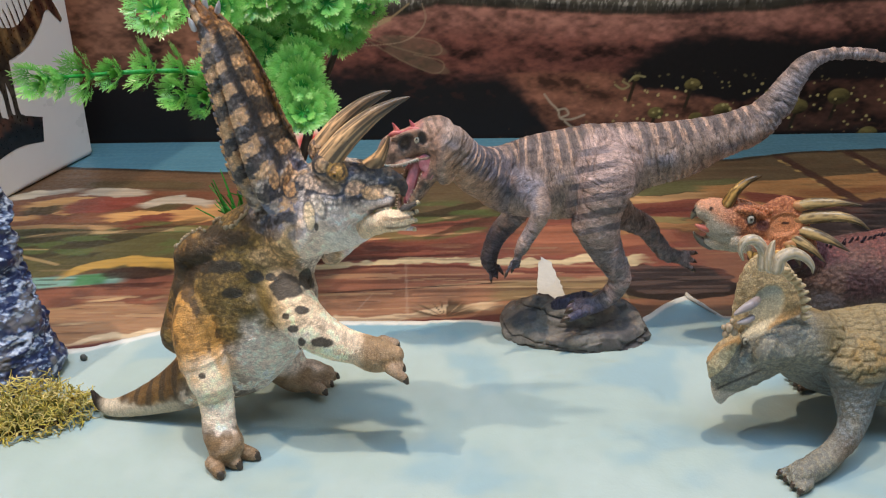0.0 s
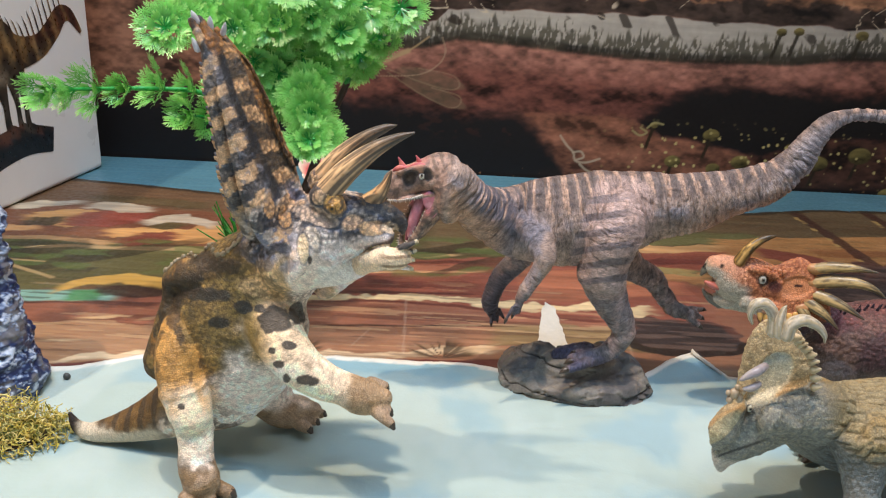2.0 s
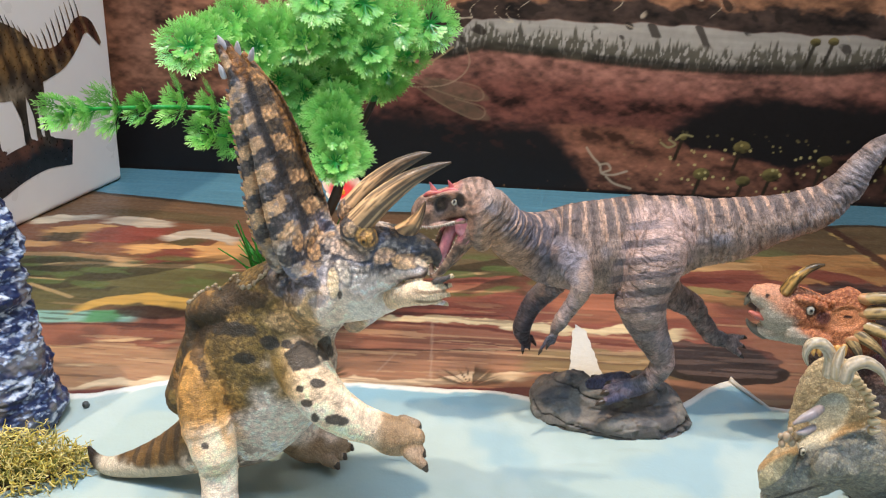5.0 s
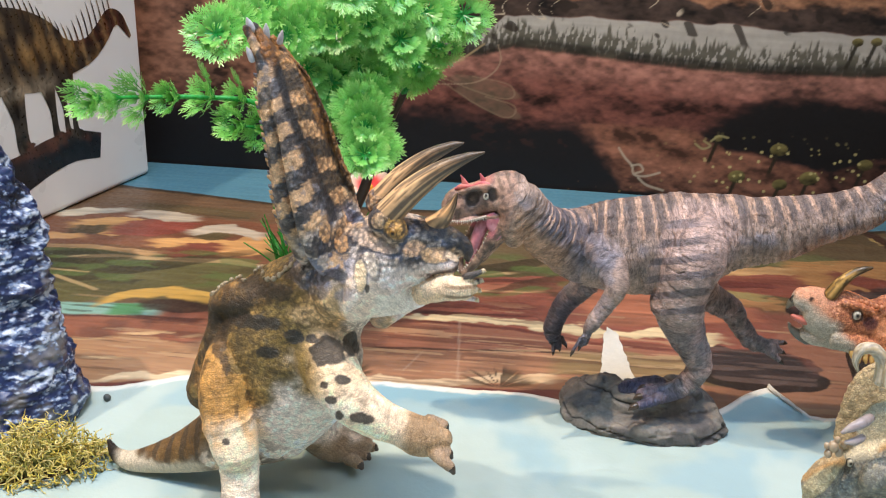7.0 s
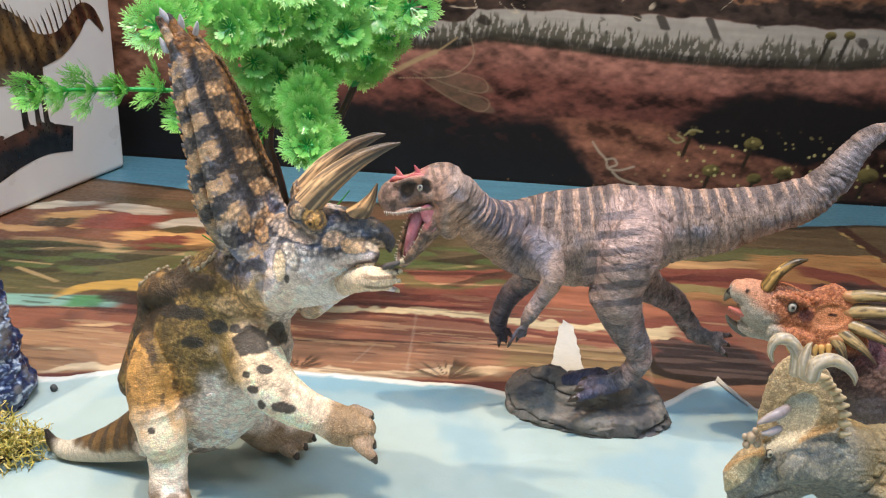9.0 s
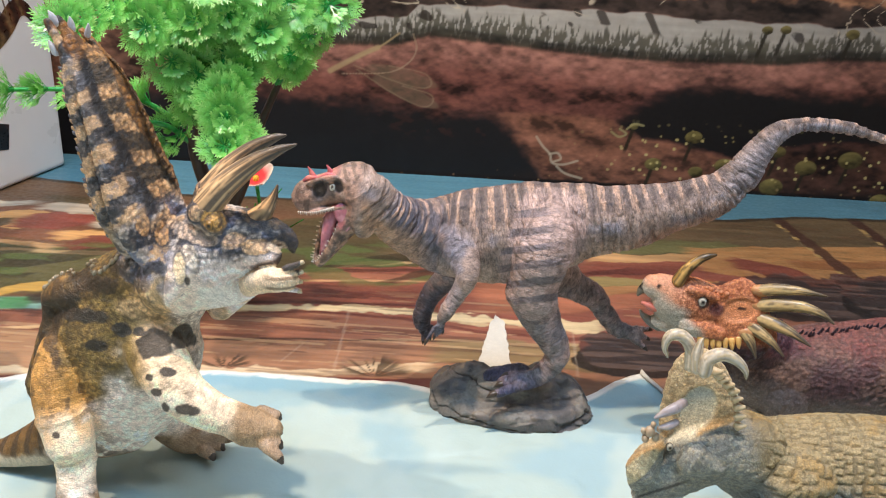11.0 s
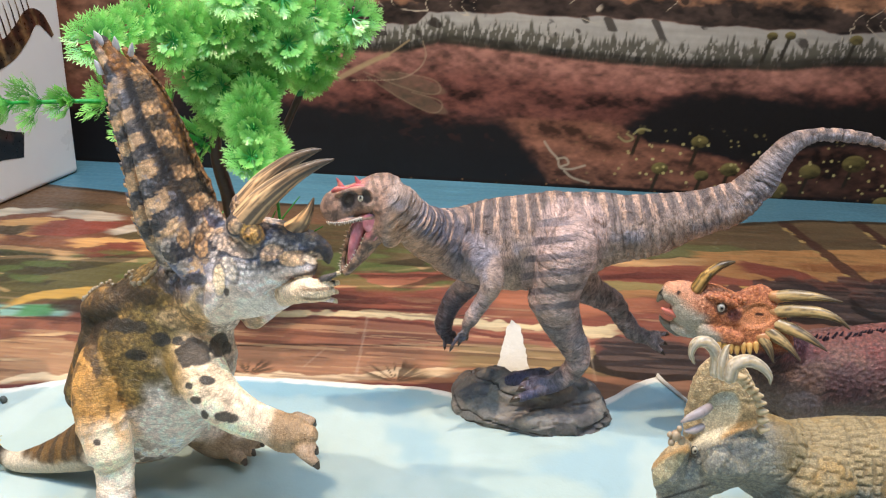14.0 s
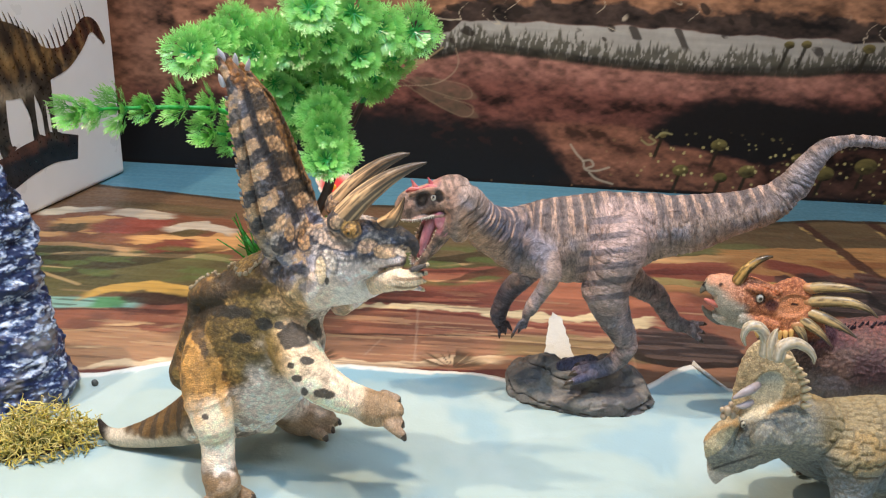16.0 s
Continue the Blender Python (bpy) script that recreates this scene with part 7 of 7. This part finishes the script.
def build_turf():
    gx, gy = np.meshgrid(np.linspace(-1, 1, 60), np.linspace(-1, 1, 40))
    x, y = gx.ravel(), gy.ravel()
    rr = np.hypot(x, y)
    x, y = x * np.maximum(np.abs(x), np.abs(y)) / np.maximum(rr, 1e-6), y * np.maximum(np.abs(x), np.abs(y)) / np.maximum(rr, 1e-6)
    q = np.hypot(x, y)
    px, py = -176 + 52 * x, 362 + 19 * y + 9 * x
    p = np.stack([px, py, 0 * px], -1)
    z = 1.2 + 4.5 * (1 - q ** 6) + 3 * (fbm(p * 0.25, 3, 3) - 0.5) * (q < 0.98)
    c = blend(srgb(92, 96, 30) * (0.5 + fbm(p * 0.5, 5, 3))[:, None], srgb(60, 44, 26), step(0.88, 0.96, q))
    ob = mesh_object("turf_patch", np.stack([px, py, z], -1) / 1000, grid_faces(60, 40), M_MOSS, colours=c)
    return tagged(ob, "low green turf patch on a thin brown card", "turf")


build_turf()


# ---------------------------------------------------------------- plastic tree with feathery whorls
def frond(length, rng):
    """One feathery leaf along +x, as flat tapering slips in three forks."""
    vs, fs, ds = [], [], []

    def slip(a, b, w0, w1):
        a, b = np.array(a, float), np.array(b, float)
        d = b - a
        s = np.array((-d[1], d[0], 0)) / max(1e-6, np.linalg.norm(d[:2]))
        n = len(vs)
        vs.extend([a - s * w0, a + s * w0, b + s * w1, b - s * w1])
        fs.append((n, n + 1, n + 2, n + 3))
        ds.extend([a[0], a[0], b[0], b[0]])
    droop = rng.uniform(-0.12, 0.12)
    bend = lambda t: droop * length * t * t
    slip((0, 0, 0), (0.42 * length, 0, bend(0.42)), 0.34, 0.30)
    for fork, reach in ((-0.42, 0.50), (0.0, 0.58), (0.42, 0.50)):
        a0 = np.array((0.40 * length, 0, bend(0.40)))
        d = np.array((math.cos(fork), math.sin(fork), rng.uniform(-0.08, 0.08)))
        slip(a0, a0 + d * reach * length, 0.28, 0.14)
        for k in range(5):
            t = 0.28 + 0.16 * k
            for sgn in (-1, 1):
                ln = length * (0.17 - 0.016 * k) * rng.uniform(0.85, 1.15)
                an = fork + sgn * (0.75 - 0.05 * k)
                root = a0 + d * reach * length * t
                tip = root + np.array((math.cos(an), math.sin(an), rng.uniform(-0.25, 0.25))) * ln
                slip(root, tip, 0.22, 0.26)
                slip(tip, tip + np.array((math.cos(an - sgn * 0.5), math.sin(an - sgn * 0.5), 0.1)) * ln * 0.4, 0.22, 0.10)
    return np.array(vs), fs, np.array(ds) / length


def whorl_mesh(name, rng, n, length, cup):
    """A ring of fronds round +z, cupped forwards, two layers."""
    V, F, D, m = [], [], [], 0
    for layer, (count, scale, lift) in enumerate(((n, 1.0, cup), (n - 5, 0.62, cup + 0.35))):
        for k in range(count):
            v, f, d = frond(length * scale * rng.uniform(0.88, 1.08), rng)
            a = 2 * math.pi * (k + 0.5 * layer + rng.uniform(-0.2, 0.2)) / count
            tilt = lift + rng.uniform(-0.12, 0.12)
            M = np.array(Euler((rng.uniform(-0.22, 0.22), -tilt, a)).to_matrix())
            V.append(v @ M.T)
            F += [tuple(i + m for i in q) for q in f]
            D.append(d)
            m += len(v)
    V, D = np.vstack(V), np.concatenate(D)
    me = bpy.data.meshes.new(name)
    me.from_pydata([tuple(q) for q in (V / 1000).tolist()], [], F)
    c = blend(np.tile(srgb(32, 146, 62), (len(V), 1)), srgb(140, 214, 108), step(0.3, 0.8, D))
    c = blend(c, srgb(196, 232, 146), 0.8 * step(0.8, 1.1, D))
    a = me.attributes.new("paint", "FLOAT_COLOR", "POINT")
    cc = np.ones((len(V), 4), np.float32)
    cc[:, :3] = c
    a.data.foreach_set("color", cc.ravel())
    me.materials.append(M_LEAF)
    return me


def build_tree():
    rng = np.random.default_rng(11)
    tree = tagged(new("plastic_tree"), "plastic tree with dark trunk and bright green feathery leaf whorls", "plastic plant")
    tree.location = (-0.045, 0.535, 0.0)
    inv = Matrix.Translation((0.045, -0.535, 0.0))
    trunk = [(-60, 535, 0.5, 6, 6), (-58, 534, 25, 5, 5), (-56, 530, 50, 4.4, 4.4), (-58, 527, 75, 4, 4), (-62, 522, 100, 3.4, 3.4), (-55, 512, 130, 2.6, 2.6), (-45, 505, 160, 2, 2)]
    bough = [(-55, 531, 45, 3.6, 3.6), (-38, 525, 75, 3, 3), (-28, 520, 105, 2.4, 2.4), (-15, 520, 135, 1.8, 1.8)]
    v, f = joined([loft(trunk, seg=14, sub=6), loft(bough, seg=12, sub=6), *[loft([(-60, 535, 3, 3.5, 3.5), (-60 + 9 * math.cos(a), 535 + 9 * math.sin(a), 1.2, 1.6, 1.6)], seg=8) for a in (0.3, 1.7, 2.9, 4.1, 5.3)]])
    v = v + (fbm(v * 0.15, 3, 3) - 0.5)[:, None] * 1.4
    t = mesh_object("trunk", v / 1000 - np.array((-0.045, 0.535, 0)), f, M_TRUNK, tree)
    t["label"] = "dark brown gnarled plastic trunk"
    meshes = [whorl_mesh("leaf_whorl", rng, 12 + (k % 2), ln, cup) for k, (ln, cup) in enumerate(((14.5, 0.22), (15.5, 0.12), (14.0, 0.30), (15.0, 0.18)))]
    small = [whorl_mesh("leaf_whorl", rng, 9, 15, 0.95), whorl_mesh("leaf_whorl", rng, 9, 16, 0.7)]
    # branches: points in mm, whorls along them, and how far each whorl turns towards the open side
    branches = [
        ([(-62, 522, 108), (-90, 512, 127), (-115, 500, 131), (-139, 482, 133), (-150, 466, 135)], 7, small, 0.12),
        ([(-62, 522, 100), (-72, 512, 112), (-84, 504, 116), (-92, 498, 118)], 3, small, 0.55),
    ]
    heads = [np.array(q) for q in TREE_WHORLS]
    forks = [np.array(q[:3]) for q in trunk[4:] + bough[1:]]
    for k, q in enumerate(heads):
        root = min(forks, key=lambda f_: np.linalg.norm(f_ - q) + 20 * (f_[2] > q[2] + 25))
        mid = (root + q) / 2 + np.array((0, 6, 4 if q[2] > root[2] else 12))
        v, f = loft([(*root, 1.6, 1.6), (*mid, 1.3, 1.3), (*q, 0.9, 0.9)], side=(0.21, 0.9, 0.38), seg=8, sub=6)
        mesh_object("stem", v / 1000 - np.array((-0.045, 0.535, 0)), f, M_STEM, tree)
        stalk = q - mid
        stalk /= np.linalg.norm(stalk)
        for back, size in ((0, 1.0), (9, 0.95), (20, 0.85)):
            axis = stalk * 0.25 + np.array((0.05, -0.9, 0.38)) * 0.75 + rng.normal(0, 0.13, 3)
            turn = Vector(axis).to_track_quat("Z", "Y").to_matrix().to_4x4()
            at_ = q - stalk * back + rng.normal(0, 1.2 + 0.12 * back, 3)
            w = new("leaf_whorl", meshes[int(rng.integers(len(meshes)))])
            w.parent = tree
            w.matrix_basis = inv @ Matrix.Translation(Vector(at_ / 1000)) @ turn @ Matrix.Rotation(rng.uniform(0, 6.28), 4, "Z") @ Matrix.Scale(size * rng.uniform(0.92, 1.08), 4)
    for pts, n, pool, face in branches:
        r = np.linspace(1.7, 0.8, len(pts))
        v, f = loft([(*p, q, q) for p, q in zip(pts, r)], side=(0.21, 0.9, 0.38), seg=8, sub=5)
        mesh_object("stem", v / 1000 - np.array((-0.045, 0.535, 0)), f, M_STEM, tree)
        path = spline(pts, 12)
        k0 = int(len(path) * 0.18)
        for i in np.linspace(k0, len(path) - 1, n).astype(int):
            tan = path[min(i + 1, len(path) - 1)] - path[max(i - 1, 0)]
            tan = tan / np.linalg.norm(tan)
            axis = tan * (1 - face) + np.array((0.05, -0.9, 0.42)) * face + rng.normal(0, 0.16, 3)
            q = Vector(axis).to_track_quat("Z", "Y").to_matrix().to_4x4()
            w = new("leaf_whorl", pool[int(rng.integers(len(pool)))])
            w.parent = tree
            w.matrix_basis = inv @ Matrix.Translation(Vector(path[i] / 1000)) @ q @ Matrix.Rotation(rng.uniform(0, 6.28), 4, "Z") @ Matrix.Scale(rng.uniform(1.05, 1.25), 4)
    return tree


build_tree()


def build_grass(cx, cy, n, height, seed, tag):
    rng = np.random.default_rng(seed)
    pieces = []
    for _ in range(n):
        a = rng.uniform(0, 2 * np.pi)
        x, y = cx + rng.normal(0, 4), cy + rng.normal(0, 3)
        h, lean = height * rng.uniform(0.6, 1.1), rng.uniform(0.15, 0.8)
        st_ = [(x + math.cos(a) * lean * h * t * t, y + math.sin(a) * lean * h * t * t, 0.4 + h * t * (1 - 0.25 * lean * t), max(0.2, 2.4 * (1 - t) ** 0.7), 0.4) for t in (0, 0.35, 0.7, 1)]
        pieces.append(loft(st_, side=(math.cos(a), math.sin(a), 0.05), seg=6, sub=3))
    v, f = joined(pieces)
    c = srgb(60, 150, 62) * (0.5 + fbm(v * 0.1, 3, 3))[:, None]
    ob = mesh_object("grass_tuft", v / 1000, f, M_LEAF, colours=c)
    return tagged(ob, tag, "plastic grass")


build_grass(-80, 545, 30, 58, 3, "tuft of green plastic grass blades on the mat")
build_grass(-47, 560, 26, 62, 5, "tuft of green plastic grass behind the horned figure")


def build_flower():
    rng = np.random.default_rng(6)
    flower = tagged(new("flower"), "small pink and white artificial flower among green leaves", "flower")
    flower.location = (-0.0365, 0.55, 0.0735)
    for k in range(5):
        a = 2 * math.pi * k / 5 + 0.4
        gx, gy = np.meshgrid(np.linspace(0, 1, 10), np.linspace(-1, 1, 7))
        t, s = gx.ravel(), gy.ravel()
        w = 5.5 * np.sqrt(np.clip(np.sin(np.pi * np.clip(t * 0.9 + 0.08, 0, 1)), 0, 1))
        v = np.stack([t * 13, s * w, 3 * t * t + 1.2 * s * s], -1)
        c = blend(np.tile(srgb(206, 50, 58), (len(v), 1)), srgb(240, 220, 206), step(0.45, 0.95, t + 0.15 * np.abs(s)))
        M = np.array((Matrix.Rotation(-0.5, 3, "X") @ Matrix.Rotation(1.1, 3, "X") @ Euler((0, -0.35, a)).to_matrix()))
        ob = mesh_object("petal", v @ M.T / 1000, grid_faces(10, 7), M_PETAL, flower, c)
        m = ob.modifiers.new("thickness", "SOLIDIFY")
        m.thickness = 0.0003
    v, f = loft([(0, 0, -0.5, 1.2, 1.2), (1, 5, -28, 0.9, 0.9), (2, 6, -73.0, 0.9, 0.9)], seg=8)
    mesh_object("stalk", v / 1000, f, M_STEM, flower)
    v, f = ball((0, -0.5, 0.5), 2.0, 10)
    mesh_object("flower_centre", v / 1000, f, M_MOSS, flower, np.tile(srgb(206, 170, 60), (len(v), 1)))
    return flower


build_flower()


# ---------------------------------------------------------------- white card box with a printed picture
def build_box():
    box = tagged(new("toy_box"), "white card box printed with a long-necked dinosaur picture", "box")
    turn = math.atan2(0.018, 0.098)
    box.matrix_basis = Matrix.Translation((-0.273, 0.789, 0.0009)) @ Matrix.Rotation(-turn, 4, "Z")
    bm = box_mesh(-0.11, 0, -0.30, 0, 0, 0.27, 0.004, 4)
    b = part("carton", bm, M_CARD, box)
    b.data.polygons.foreach_set("use_smooth", [False] * len(b.data.polygons))
    # picture: flat shapes on the side; u runs from the far edge towards the viewer, in mm
    shapes = []

    def flat(stations, off):
        s = spline(stations, 6)
        p, r = s[:, :2], np.maximum(s[:, 2], 0.2)
        tan = np.gradient(p, axis=0)
        tan /= np.linalg.norm(tan, axis=1)[:, None]
        nrm = np.stack([-tan[:, 1], tan[:, 0]], -1)
        rows = np.linspace(-1, 1, 9)
        v = np.concatenate([p + nrm * (r * q)[:, None] for q in rows])
        n = len(p)
        f = [(a * n + i, a * n + i + 1, (a + 1) * n + i + 1, (a + 1) * n + i) for a in range(len(rows) - 1) for i in range(n - 1)]
        shapes.append((np.stack([np.full(len(v), 0.25 + off), -v[:, 0], v[:, 1]], -1), f))
    flat([(64, 40, 10), (95, 46, 12), (125, 44, 13), (155, 38, 14), (200, 34, 16), (250, 30, 18)], 0.0)
    flat([(84, 112, 6), (98, 112, 17), (120, 118, 26), (150, 124, 29), (190, 124, 28), (240, 118, 18)], 0.06)
    flat([(100, 114, 15), (84, 113, 11.5), (66, 116, 9.5), (50, 126, 9), (38, 136, 8), (27, 136, 5.5), (19, 128, 3.6), (13, 120, 1.8)], 0.12)
    for u, z0, z1, w in ((101, 56, 100, 3.6), (92, 54, 100, 3.8), (114, 56, 100, 4.5), (146, 54, 100, 5), (152, 54, 100, 4), (195, 50, 100, 6), (208, 50, 100, 6)):
        flat([(u - 5, z0 - 1, w * 1.3), (u - 1, z0 + 5, w * 0.8), (u, (z0 + z1) / 2, w * 0.8), (u + 4, z1, w * 2.0)], 0.18)
    for k in range(30):
        u = 36 + k * 6
        base = np.interp(u, [30, 45, 64, 84, 98, 120, 150, 240], [142, 138, 127, 124, 128, 142, 151, 134])
        ln = np.interp(u, [36, 60, 84, 110, 240], [18, 22, 12, 14, 10])
        flat([(u, base - 2, 0.9), (u + 3, base + ln * 0.55, 0.6), (u + 6, base + ln, 0.15)], 0.24)
    v, f = joined(shapes)
    u, z = -v[:, 1], v[:, 2]
    p = np.stack([u, z, 0 * u], -1)
    c = srgb(70, 62, 52) * (0.5 + fbm(p * 0.12, 3, 4))[:, None]
    c = blend(c, srgb(140, 108, 66), step(0.5, 0.62, fbm(p * (0.09, 0.06, 1), 5, 3)) * step(86, 96, z))
    c = blend(c, srgb(176, 160, 136), 0.8 * step(106, 98, z) * step(88, 94, z) * step(104, 120, u))
    c = blend(c, srgb(92, 44, 30), 0.8 * step(92, 70, u) * step(112, 126, z) * (z < 150))
    c = blend(c, srgb(34, 34, 38) * (0.5 + 1.2 * fbm(p * (0.08, 0.2, 1), 9, 3))[:, None], step(54, 48, z))
    c = blend(c, srgb(104, 62, 44), 0.7 * step(44, 50, z) * step(62, 58, z) * step(0.45, 0.6, fbm(p * 0.1, 11, 3)))
    c = blend(c, srgb(34, 28, 26), 0.75 * step(0.25, 0.6, np.sin(u * 0.42 - z * 0.12 + 2 * fbm(p * 0.06, 15, 2))) * step(98, 106, z) * (z < 150))
    c = blend(c, srgb(168, 138, 92), 0.5 * step(0.55, 0.85, -np.sin(u * 0.42 - z * 0.12 + 2 * fbm(p * 0.06, 15, 2))) * step(100, 108, z) * (z < 150))
    c = c * np.clip(0.62 + 1.4 * (fbm(p * 0.22, 13, 3) - 0.5), 0.25, 1.0)[:, None]
    pic = mesh_object("printed_picture", v / 1000, f, M_INK, box, c)
    pic["label"] = "printed picture of a spined dinosaur on rock"
    return box


build_box()


# ---------------------------------------------------------------- torn scraps and a pebble
def build_scrap():
    """Bare white patch where the mat's print is torn away."""
    rng = np.random.default_rng(8)
    outline = []
    for side in (1, -1):
        for k in range(22):
            t = k / 21 if side > 0 else 1 - k / 21
            half = 9.2 - 5.6 * t + (3.0 if t > 0.93 else 0) * -0.6
            outline.append((106.5 + 2.0 * t + side * (half + rng.uniform(-0.55, 0.55)), 476 + 62 * t - 3 * side * (t > 0.97) + rng.uniform(-0.8, 0.8)))
    bm = bmesh.new()
    vs = [bm.verts.new((x / 1000, y / 1000, 0.0009)) for x, y in outline]
    face = bm.faces.new(vs)
    r = bmesh.ops.extrude_face_region(bm, geom=[face])
    for v in r["geom"]:
        if isinstance(v, bmesh.types.BMVert):
            v.co.z += 0.0004
    bmesh.ops.recalc_face_normals(bm, faces=bm.faces[:])
    me = bpy.data.meshes.new("torn_patch")
    bm.to_mesh(me)
    bm.free()
    me.materials.append(M_TORN)
    return tagged(new("torn_patch", me), "ragged white torn patch on the printed mat", "paper scrap")


build_scrap()


def build_flap():
    """Small strip of white paper torn loose at the edge of the sheet."""
    gx, gy = np.meshgrid(np.linspace(0, 1, 24), np.linspace(-1, 1, 8))
    t, s = gx.ravel(), gy.ravel()
    p = np.stack([t * 6, s * 2, 0 * t], -1)
    w = 2.6 * (1 - 0.25 * t) + (fbm(p, 3, 2) - 0.5) * 1.6
    x, y = 183 + 11 * t + 0.35 * s * w, 479 - 22 * t + 0.9 * s * w * 0.5
    z = 3.4 - 1.6 * t + 1.3 * (1 - s * s) + (fbm(p * 0.7, 5, 2) - 0.5) * 1.5
    ob = mesh_object("torn_flap", np.stack([x, y, np.maximum(z, 2.2)], -1) / 1000, grid_faces(24, 8), M_TORN)
    m = ob.modifiers.new("thickness", "SOLIDIFY")
    m.thickness = 0.0003
    return tagged(ob, "small white torn paper flap at the sheet's edge", "paper scrap")


build_flap()


def build_pebble():
    v, f = ball((-139, 418, 2.6), 1.7, 12)
    v = v + (fbm(v * 0.5, 3, 2) - 0.5)[:, None] * 1.2
    return tagged(mesh_object("pebble", v / 1000, f, M_STONE, colours=np.tile(srgb(70, 72, 70), (len(v), 1))), "tiny grey pebble on the pale paper", "pebble")


build_pebble()
